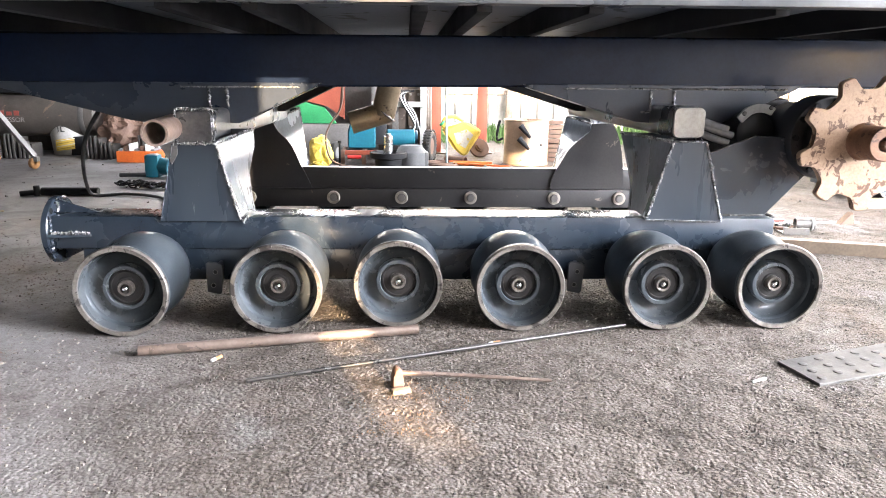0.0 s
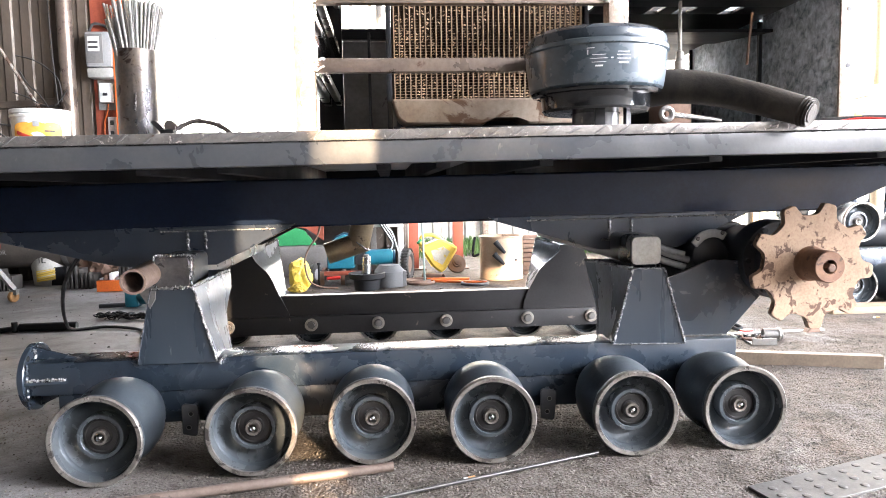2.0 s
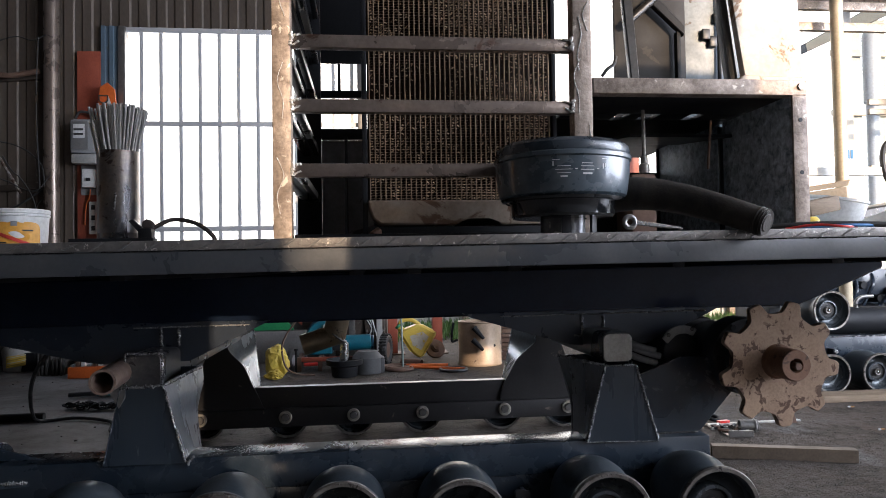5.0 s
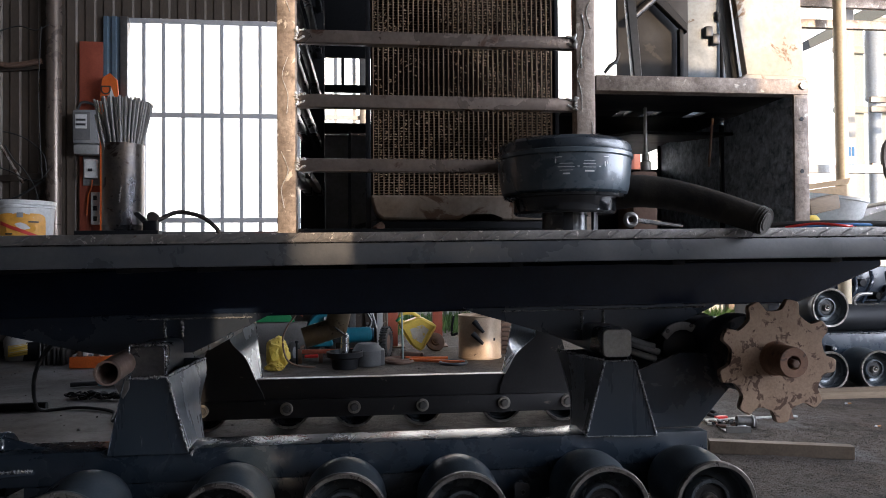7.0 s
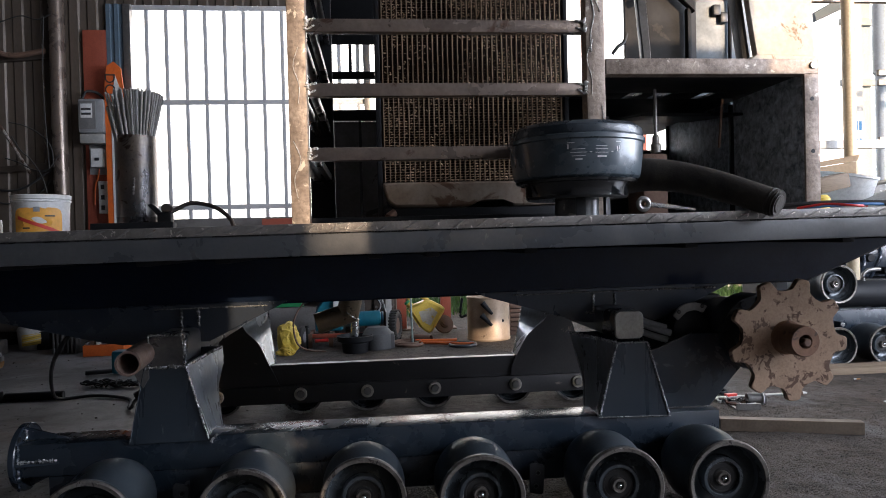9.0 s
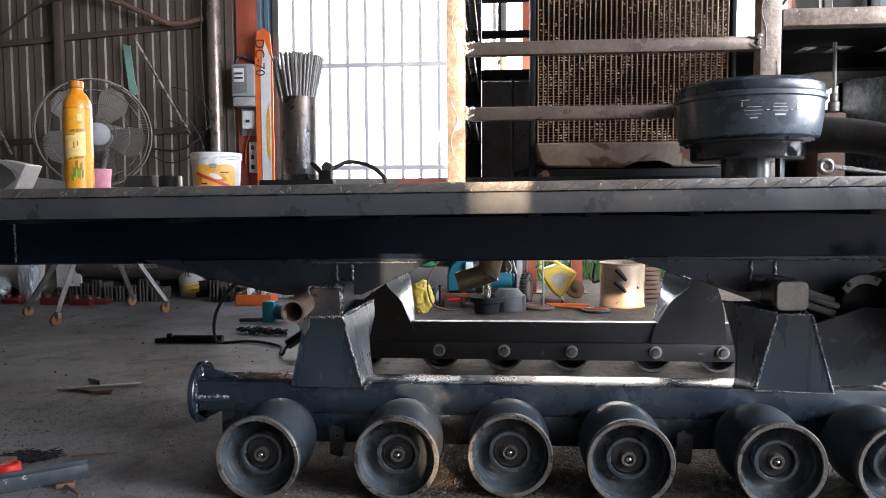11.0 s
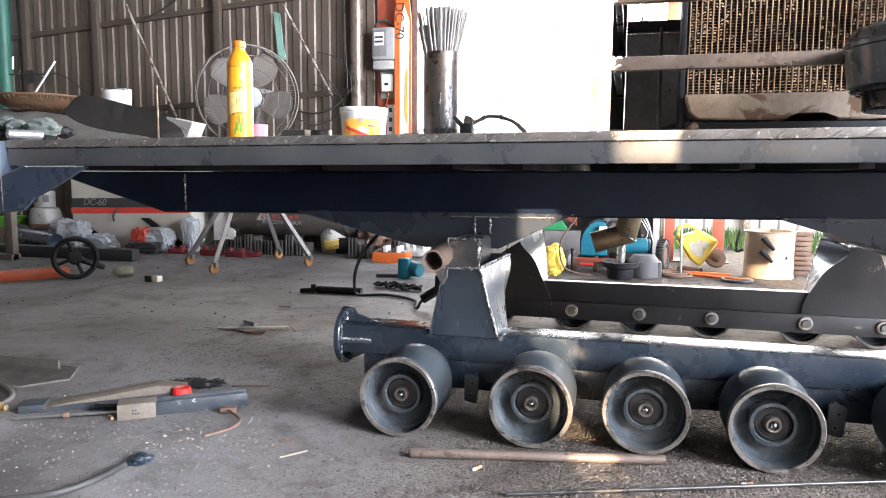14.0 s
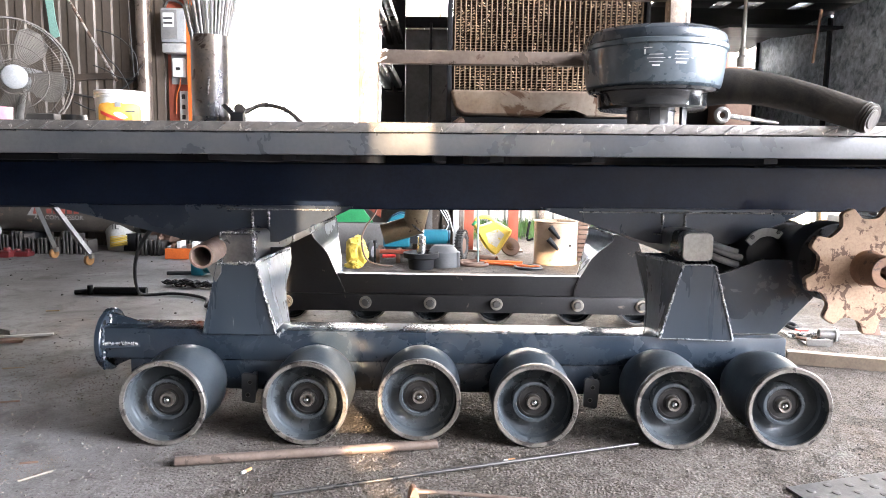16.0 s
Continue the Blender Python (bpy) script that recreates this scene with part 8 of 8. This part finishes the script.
part("red_end", crumpled_bag(-4.15, 5.10, 0.085, 0.08, 0.115, 14, 0.1), M_SACK_RED, sk2, smooth=14)
part("black_end", crumpled_bag(-4.06, 5.02, 0.16, 0.08, 0.05, 17), M_BLACK, sk2, smooth=14)
solo("green_basin", lathe([(0, 0.16), (0.12, 0.16), (0.15, 0.26), (0.16, 0.265), (0.155, 0.255), (0.12, 0.17), (0, 0.17)], 32, None, at(-6.1, 5.5, 0)), material("lime_plastic", (0.18, 0.62, 0.05), (0.15, 0.55, 0.04), 0.4), "lime green plastic basin on a crate", "basin")
solo("wooden_crate", box(-6.5, -5.7, 5.35, 5.7, 0, 0.16, 0.006), M_WOOD, "low wooden crate by the wall", "crate")
mtr = thing("electric_motor", "dark blue electric motor lying on the floor", "motor", (-5.0, 4.75, 0))
part("barrel", rod((-5.25, 4.78, 0.12), (-4.75, 4.7, 0.10), 0.10, 24, 0.085), M_PAINT, mtr)
part("flange", rod((-5.30, 4.79, 0.13), (-5.24, 4.78, 0.125), 0.13, 24), M_BLACK, mtr)
M_CHANNEL_TAN = material("dull_tan_angle_iron", (0.21, 0.18, 0.15), (0.15, 0.13, 0.105), 0.6, 0.2, 8, 90, 0.1)
stand = thing("angle_stand", "pale angle-iron stand at the end of the chassis", "stand", (-4.7, 4.2, 0))
part("leg", box(-4.80, -4.72, 4.2, 4.26, 0, 0.50, 0.004), M_CHANNEL_TAN, stand)
part("foot", box(-5.5, -4.72, 4.18, 4.28, 0, 0.05, 0.004), M_CHANNEL_TAN, stand)


# ---- loose things on the floor ----
M_WORN_BLUE = material("worn_blue_grey_steel", (0.036, 0.048, 0.062), (0.080, 0.085, 0.092), 0.42, 0.4, 14, 120, 0.12, spots=(0.34, 0.36, 0.37), spot_scale=22, spot_at=0.65)
M_TAN_PLATE = material("tan_dusty_steel", (0.21, 0.18, 0.145), (0.155, 0.13, 0.105), 0.6, 0.3, 10, 110, 0.12, spots=(0.15, 0.11, 0.08), spot_scale=20, spot_at=0.66)
cut = thing("cross_offcuts", "flat crossed steel and rusty offcuts on the floor", "offcuts", (-1.45, 2.47, 0))
part("long_strip", box(-0.17, 0.17, -0.012, 0.012, 0, 0.008, 0.002, None, at(-1.45, 2.46, 0.004, 0, 0, 19)), M_PALE, cut)
part("rusty_plate", prism([(-0.11, -0.02), (0.03, -0.05), (0.11, 0.0), (0.0, 0.035), (-0.08, 0.03)], "z", 0.0, 0.005, 0.001, None, at(-1.47, 2.44, 0, 0, 0, -8)), M_RUSTY, cut)
part("wedge", prism([(-0.05, -0.02), (0.05, -0.012), (0.04, 0.02), (-0.04, 0.015)], "z", 0.0, 0.02, 0.001, None, at(-1.50, 2.53, 0.004, 0, 0, -35)), M_STEEL, cut)
part("wedge", prism([(-0.04, -0.02), (0.05, -0.01), (0.03, 0.02)], "z", 0.0, 0.012, 0.001, None, at(-1.40, 2.39, 0.0, 0, 0, 10)), M_RUSTY, cut)
fold = prism([(-2.25, 1.40), (-1.75, 1.394), (-1.651, 1.52), (-1.74, 1.66), (-2.25, 1.60)], "z", 0.0, 0.010, 0.002)
box(-2.25, -1.78, 1.60, 1.612, 0.010, 0.045, 0.002, fold)
box(-2.25, -2.0, 1.41, 1.422, 0.010, 0.03, 0.002, fold)
solo("folded_plate", fold, material("dull_grey_folded_steel", (0.125, 0.112, 0.10), (0.085, 0.078, 0.07), 0.5, 0.3, 10, 110, 0.12, spots=(0.17, 0.12, 0.085), spot_scale=16, spot_at=0.66), "grey folded steel plate on the floor", "steel plate")


def wedge_jack():
    ob = thing("scissor_jack", "worn blue-grey jack arms with a tan bracket and red cap", "jack", (-1.2, 1.3, 0))
    ma = at(-1.27, 1.38, 0, 0, 0, 30)
    part("rear_arm", prism([(-0.29, 0.0), (0.17, 0.0), (0.17, 0.048), (0.08, 0.062), (-0.20, 0.024), (-0.29, 0.012)], "y", -0.035, 0.035, 0.003, None, ma), M_TAN_PLATE, ob)
    part("worn_tip", box(-0.33, -0.255, -0.037, 0.037, 0.0, 0.026, 0.004, None, ma), M_WORN_BLUE, ob)
    part("arm_side", prism([(-0.28, 0.0), (0.16, 0.0), (0.16, 0.036), (-0.24, 0.018)], "y", -0.041, -0.036, 0.001, None, ma), M_WORN_BLUE, ob)
    mb = at(-1.045, 1.38, 0, 0, 0, 36)
    b = box(-0.17, 0.17, -0.030, -0.024, 0, 0.044, 0.001, None, mb)
    box(-0.17, 0.17, 0.018, 0.024, 0, 0.044, 0.001, b, mb)
    box(-0.17, 0.17, -0.024, 0.018, 0, 0.006, 0.001, b, mb)
    part("front_arm", b, M_WORN_BLUE, ob)
    mc = at(-1.175, 1.275, 0, 0, 0, 34)
    b = box(-0.05, 0.06, -0.032, -0.028, 0, 0.048, 0.001, None, mc)
    box(-0.05, 0.06, 0.028, 0.032, 0, 0.048, 0.001, b, mc)
    box(-0.05, 0.06, -0.0275, 0.0275, 0.044, 0.048, 0.0005, b, mc)
    box(-0.045, 0.06, -0.002, 0.002, 0.002, 0.0435, 0.0005, b, mc)
    part("bracket_box", b, M_TAN_PLATE, ob)
    for k in range(5):
        part("bracket_hole", lathe([(0, 0), (0.0032, 0), (0.0034, 0.001)], 10, None, mc @ at(-0.006 + 0.008 * (k % 3), -0.0328, 0.018 + 0.010 * (k // 3), -90)), M_INK_BLACK, ob)
    part("red_cap", lathe([(0, 0.012), (0.030, 0.012), (0.033, 0.016), (0.030, 0.050), (0.026, 0.053), (0.020, 0.053), (0.018, 0.049), (0, 0.049)], 32, None, at(-1.115, 1.425, 0)), M_RED, ob)
    part("cap_foot", lathe([(0, 0), (0.032, 0), (0.032, 0.012), (0, 0.012)], 24, None, at(-1.115, 1.425, 0)), M_UNDER, ob)
    part("screw", rod((-1.50, 1.13, 0.010), (-1.22, 1.262, 0.014), 0.005, 8), M_STEEL, ob)
    part("screw_nut", rod((-1.37, 1.19, 0.011), (-1.355, 1.198, 0.011), 0.010, 6), M_RUSTY, ob)
    part("link_bar", rod((-1.32, 1.265, 0.020), (-1.21, 1.285, 0.026), 0.008, 8), M_UNDER, ob)
    return ob


wedge_jack()
rng = random.Random(8)
b = bmesh.new()
for k in range(300):
    a, rr = rng.uniform(0, 6.283), math.sqrt(rng.random())
    x, y = -1.19 + 0.10 * rr * math.cos(a) + 0.02 * rr * math.sin(a), 1.61 + 0.06 * rr * math.sin(a)
    d = rng.uniform(0, 6.283)
    rod((x, y, 0.004), (x + 0.03 * math.cos(d), y + 0.03 * math.sin(d), 0.004 + 0.003 * rng.random()), 0.0013, 4, None, b)
tagged(solo("filings_pile", b, M_UNDER, "dark matted pile of steel swarf behind the jack", "swarf"), kind="stuff")
M_RUBBER_GREY = material("dusty_grey_rubber", (0.09, 0.085, 0.08), (0.14, 0.13, 0.12), 0.6, 0.0, 12, 120, 0.1)
fh = thing("gas_hose", "black rubber hose with a frayed blue end on the floor", "hose", (-1.0, 0.85, 0))
part("hose", sweep([(-1.75, 0.62, 0.011), (-1.36, 0.62, 0.011), (-1.15, 0.665, 0.011), (-1.04, 0.712, 0.011), (-0.985, 0.752, 0.011), (-0.953, 0.812, 0.011), (-0.941, 0.875, 0.011), (-0.937, 0.935, 0.011)], 0.0090, 20, 14), M_RUBBER, fh)
part("frayed_end", lump(-0.922, 0.975, 0.010, 0.030, 0.030, 0.012, 61), M_PAINT_MATT, fh, smooth=22)
solo("loose_hose", sweep([(-2.3, 1.55, 0.012), (-1.9, 1.42, 0.012), (-1.68, 1.30, 0.012), (-1.66, 1.16, 0.012), (-1.85, 1.02, 0.012), (-2.3, 0.95, 0.012)], 0.0085, 16, 14), M_RUBBER_GREY, "grey hose loop on the floor", "hose")
ft = thing("hose_fitting", "black hose fitting with a brass nut on the floor", "hose fitting", (-1.60, 1.17, 0))
part("body", rod((-1.70, 1.16, 0.024), (-1.615, 1.17, 0.024), 0.024, 18), M_UNDER, ft)
part("nut", rod((-1.614, 1.17, 0.022), (-1.590, 1.172, 0.022), 0.017, 6), M_BRASS, ft, "brass hex nut")
part("spigot", rod((-1.589, 1.172, 0.022), (-1.570, 1.174, 0.022), 0.009, 14), M_BRASS, ft)
tn = thing("cut_tin", "grey cut tin standing on the floor", "tin", (-3.17, 2.42, 0))
part("shell", lathe([(0.126, 0.0), (0.13, 0.0), (0.13, 0.115), (0.126, 0.115), (0.126, 0.0)], 28, None, at(-3.17, 2.42, 0)), M_GREY, tn)
part("base", lathe([(0, 0.002), (0.1255, 0.002), (0.1255, 0.006), (0, 0.006)], 28, None, at(-3.17, 2.42, 0)), M_PALE, tn)
hk = thing("bent_hook", "rusty bent steel hook on the floor", "hook", (-0.85, 1.3, 0))
part("hook", sweep([(-0.86, 1.17, 0.008), (-0.82, 1.24, 0.009), (-0.83, 1.31, 0.010), (-0.91, 1.375, 0.010)], 0.0045, 8), M_RUSTY, hk)
part("head", box(-0.03, 0.02, -0.012, 0.012, 0, 0.018, 0.005, None, at(-0.91, 1.385, 0, 0, 0, 20)), M_RUSTY, hk)
for k, (x0_, y0_, x1_, y1_, mt_, lab) in enumerate(((-0.585, 1.10, -0.535, 1.16, M_TAN_PLATE, "small wood splinter on the floor"), (-1.05, 1.62, -0.92, 1.66, M_RUSTY, "rusty offcut on the floor"), (-0.64, 1.20, -0.60, 1.21, M_RUSTY, "wood chip on the floor"), (-1.19, 2.0, -1.12, 2.02, M_WOOD, "rusty flake on the floor"), (-1.6, 3.0, -1.54, 3.02, M_CARD, "torn yellow card on the floor"), (1.150, 1.022, 1.188, 1.040, M_WHITE, "thin white splinter on the floor"))):
    solo("floor_chip", rod((x0_, y0_, 0.004), (x1_, y1_, 0.004), 0.0030, 6), mt_, lab, "chip")
M_OLD_PIPE = material("dull_brown_pipe", (0.125, 0.090, 0.072), (0.20, 0.155, 0.130), 0.5, 0.3, 9, 110, 0.2, spots=(0.075, 0.055, 0.045), spot_scale=16, spot_at=0.58)
solo("rusty_pipe", rod((-0.248, 1.203, 0.0140), (0.413, 1.342, 0.0140), 0.0125, 24, None, None, 0.004), M_OLD_PIPE, "long rusty steel pipe on the floor before the rollers", "pipe")
solo("long_rod", rod((0.038, 1.042, 0.0085), (0.972, 1.380, 0.0085), 0.0047, 12), M_SIDE_RUNG, "long thin ribbed steel rod on the floor", "rod")
hm = thing("hammer", "rusty sledge hammer head on a thin pipe handle", "hammer", (0.45, 1.03, 0))
part("head", prism([(-0.012, 0), (0.012, 0), (0.014, 0.008), (0.010, 0.026), (0.0065, 0.045), (-0.0055, 0.046), (-0.010, 0.028), (-0.013, 0.008)], "y", -0.013, 0.013, 0.003, None, at(0.363, 1.022, 0, 0, 0, 15)), M_RUSTY, hm)
part("handle", sweep([(0.372, 1.036, 0.026), (0.47, 1.040, 0.020), (0.60, 1.037, 0.012), (0.700, 1.030, 0.008)], 0.0046, 10, 4, None, 0.0, 1.0, 0.2), M_OLD_PIPE, hm)
part("wood_wedge", box(-0.02, 0.02, -0.008, 0.008, 0, 0.010, 0.002, None, at(0.372, 0.992, 0, 0, 0, 18)), M_WOOD, hm)
M_FILTER = material("orange_filter_paper", (0.48, 0.25, 0.10), (0.38, 0.19, 0.075), 0.8, bump=0)
for x, y, turn in ((-0.062, 1.172, 60), (0.60, 1.262, 20), (3.0, 3.05, -10), (2.79, 2.56, 5), (-1.235, 1.235, -35)):
    ck = thing("cigarette_butt", "burnt cigarette butt with an orange filter on the floor", "cigarette butt", (x, y, 0), "cigarette butts")
    d = Vector((math.cos(radians(turn)), math.sin(radians(turn)), 0))
    o = Vector((x, y, 0.0052))
    part("filter", rod(o, o + d * 0.020, 0.0042, 12), M_FILTER, ck)
    part("paper", rod(o - d * 0.012, o - d * 0.0002, 0.0040, 12, 0.0042), M_WHITE, ck)
M_CHECKER = material("grey_dusty_checker_plate", (0.095, 0.088, 0.082), (0.060, 0.056, 0.052), 0.65, 0.2, 9, 120, 0.12, spots=(0.10, 0.08, 0.065), spot_scale=14, spot_at=0.64)
tp = thing("tread_plate_offcut", "worn checker-plate offcut lying on the floor", "checker plate", (1.55, 1.1, 0))
part("plate", prism([(1.262, 1.130), (1.278, 1.062), (1.289, 1.000), (1.92, 1.19), (1.92, 1.345)], "z", 0.0, 0.007, 0.001), M_CHECKER, tp)
lug_me = mesh_of("checker_lug", lathe([(0.0105, 0), (0.0095, 0.0018), (0.007, 0.0024), (0, 0.0026)], 14), M_CHECKER)
for i in range(11):
    for j in range(3):
        u, v = (i + 0.5) / 11, (j + 0.5 + 0.35 * (i % 2)) / 3.35
        x = 1.285 + u * 0.62
        y0_, y1_ = 1.006 + (x - 1.289) * 0.30, 1.125 + (x - 1.262) * 0.327
        shared("checker_lug", lug_me, tp, (x, y0_ + v * (y1_ - y0_), 0.007), (0, 0, 55 if (i + j) % 2 else -35))
M_CHANNEL = material("brown_mill_channel", (0.20, 0.155, 0.115), (0.145, 0.11, 0.08), 0.55, 0.3, 6, 100, 0.1, spots=(0.10, 0.08, 0.06), spot_scale=9, spot_at=0.64)
solo("steel_channel", prism([(0, 0.0), (0, 0.05), (0.045, 0.05), (0.045, 0.0), (0.038, 0.0), (0.038, 0.043), (0.007, 0.043), (0.007, 0.0)], "x", -0.27, 0.27, 0.001, None, at(2.07, 2.17, 0.0, 0, 0, -17.5)), M_CHANNEL, "brown steel channel on the floor beside the sprocket", "steel channel")
sc = thing("scrap_heap", "small heap of bolts, rings and offcuts on the floor", "scrap", (2.3, 2.8, 0))
rng = random.Random(17)
part("flat_bar", box(-0.25, 0.25, -0.012, 0.012, 0, 0.008, 0.001, None, at(2.30, 2.80, 0.0, 0, 0, 2)), M_PALE, sc)
part("split_pipe", rod((2.155, 2.66, 0.026), (2.235, 2.645, 0.026), 0.027, 20, None, None, 0.004), M_STEEL, sc)
part("pipe_band", torus(0.028, 0.004, at(2.222, 2.647, 0.026, 90, 0, 80), 24, 6), M_PALE, sc)
part("angle_piece", prism([(0, 0), (0.11, 0), (0.11, 0.006), (0.006, 0.006), (0.006, 0.03), (0, 0.03)], "x", -0.055, 0.055, 0.001, None, at(2.10, 2.545, 0, 0, 0, -8)), M_STEEL, sc)
part("red_tag", box(-0.03, 0.03, -0.012, 0.012, 0, 0.012, 0.002, None, at(2.15, 2.80, 0.008, 0, 0, 10)), M_RED, sc)
part("coil_spring", torus(0.030, 0.009, at(2.13, 2.87, 0.02, 12, 8), 24, 8), M_UNDER, sc)
for k in range(18):
    x, y = 2.04 + rng.random() * 0.14, 2.60 + rng.random() * 0.14
    mt_ = (M_STEEL, M_RUSTY, M_PALE, M_UNDER)[k % 4]
    a = rng.uniform(0, 3.14)
    if k % 6 == 0:
        part("nut", lathe([(0.006, 0), (0.013, 0), (0.013, 0.012), (0.006, 0.012)], 6, None, at(x, y, 0.0, 0, 0, 30 * k)), mt_, sc)
    else:
        part("bolt", rod((x, y, 0.009), (x + 0.045 * math.cos(a), y + 0.045 * math.sin(a), 0.009), 0.007, 8), mt_, sc)
solo("scrap_wedge", prism([(2.43, 0.0), (2.51, 0.0), (2.49, 0.06)], "y", 2.76, 2.80, 0.002), M_RUSTY, "rusty steel wedge on the floor", "wedge")


# things on the right end of the deck
tub = thing("plastic_tub", "translucent white plastic tub on the deck", "tub", (2.17, 2.0, deckz(2.17)))
part("tub", lathe([(0, 0), (0.086, 0), (0.091, 0.006), (0.108, 0.128), (0.113, 0.130), (0.113, 0.140), (0.105, 0.140), (0.088, 0.008), (0, 0.008)], 36, None, at(2.17, 2.0, deckz(2.17) + 0.012, 6, 8)), M_WHITE, tub)
solo("wood_block", box(-0.062, 0.062, -0.03, 0.03, 0, 0.050, 0.006, None, at(1.94, 1.72, deckz(1.94) + 0.075, 0, -11, 10)), M_WOOD, "split wood block lying on the tin sheet", "wood block")
solo("amber_jar", lathe([(0, 0), (0.03, 0), (0.033, 0.04), (0.025, 0.05), (0, 0.05)], 24, None, at(1.735, 1.48, deckz(1.74))), M_YELLOW, "small amber jar on the deck", "jar")
solo("tin_sheet", ruled([(2.0, 1.5, deckz(2.0) + 0.01), (2.15, 1.45, deckz(2.1) + 0.06), (2.45, 1.5, deckz(2.4) + 0.11)], [(2.05, 1.9, deckz(2.0) + 0.02), (2.2, 1.95, deckz(2.1) + 0.05), (2.5, 2.0, deckz(2.4) + 0.13)], thick=0.006), M_PALE, "bent pale tin sheet on the deck", "tin sheet")


# ---- grit and chips scattered over the floor ----
def grit(name, n, x0, x1, y0, y1, smin, smax, mat_, label, seed, cluster=1.0):
    rng = random.Random(seed)
    verts, faces = [], []
    count = 0
    while count < n:
        x, y = rng.uniform(x0, x1), rng.uniform(y0, y1)
        if cluster and noise.noise((x * 1.3, y * 1.3, seed)) + rng.uniform(-0.6, 0.6) < 0.05:
            continue
        count += 1
        s = smin * (smax / smin) ** (rng.random() ** 2.2)
        a = rng.uniform(0, 6.28)
        i = len(verts)
        top = s * rng.uniform(0.35, 0.8)
        base = [(x + s * rng.uniform(0.6, 1.2) * math.cos(a + k * 1.5708), y + s * rng.uniform(0.6, 1.2) * math.sin(a + k * 1.5708), -0.006) for k in range(4)]
        cap = [(x + 0.6 * (p[0] - x), y + 0.6 * (p[1] - y), top * rng.uniform(0.7, 1.2) + 0.004 * noise.noise((x * 3.1, y * 3.1, 0))) for p in base]
        verts += base + cap
        faces += [(i + 4, i + 5, i + 6, i + 7)] + [(i + k, i + (k + 1) % 4, i + 4 + (k + 1) % 4, i + 4 + k) for k in range(4)]
    me = bpy.data.meshes.new(name)
    me.from_pydata(verts, [], faces)
    me.materials.append(mat_)
    return tagged(new(name, me), label, "grit", kind="stuff")


M_FILINGS = material("brown_filings", (0.24, 0.15, 0.09), (0.17, 0.105, 0.065), 0.9, 0.0, 30, 90, 0.1)
M_GRIT = material("grey_grit", (0.13, 0.113, 0.097), (0.21, 0.185, 0.16), 0.9, 0.0, 30, 90, 0.2)
M_DARKGRIT = material("dark_slag", (0.05, 0.045, 0.04), (0.09, 0.08, 0.07), 0.8, 0.1, 30, 90, 0.2)
M_PALEGRIT = material("pale_chips", (0.30, 0.25, 0.20), (0.22, 0.18, 0.14), 0.9, 0.0, 30, 90, 0.1)
grit("floor_grit", 26000, -1.6, 2.6, 0.35, 2.2, 0.0012, 0.0052, M_GRIT, "grey grit strewn over the floor", 1)
grit("slag_chips", 15000, -1.8, 2.8, 0.35, 2.6, 0.0011, 0.0050, M_DARKGRIT, "dark slag chips strewn over the floor", 2)
grit("pale_chips", 170, -0.5, 2.8, 0.35, 2.6, 0.0015, 0.006, M_PALEGRIT, "pale chips and flakes on the floor", 3)
grit("sawdust", 900, 0.27, 0.52, 0.80, 1.05, 0.0008, 0.0025, M_FILINGS, "orange-brown filings by the hammer", 4, 0)
grit("filings", 500, -0.78, -0.55, 1.10, 1.26, 0.0008, 0.0022, M_FILINGS, "orange-brown filings on the floor", 6, 0)
grit("crumbs", 22, -1.0, -0.82, 1.08, 1.22, 0.003, 0.009, M_PALEGRIT, "pale crumbs of slag on the floor", 9, 0)
grit("far_litter", 900, -4.5, 4.0, 2.4, 5.4, 0.003, 0.012, M_DARKGRIT, "litter and dirt on the far floor", 5)
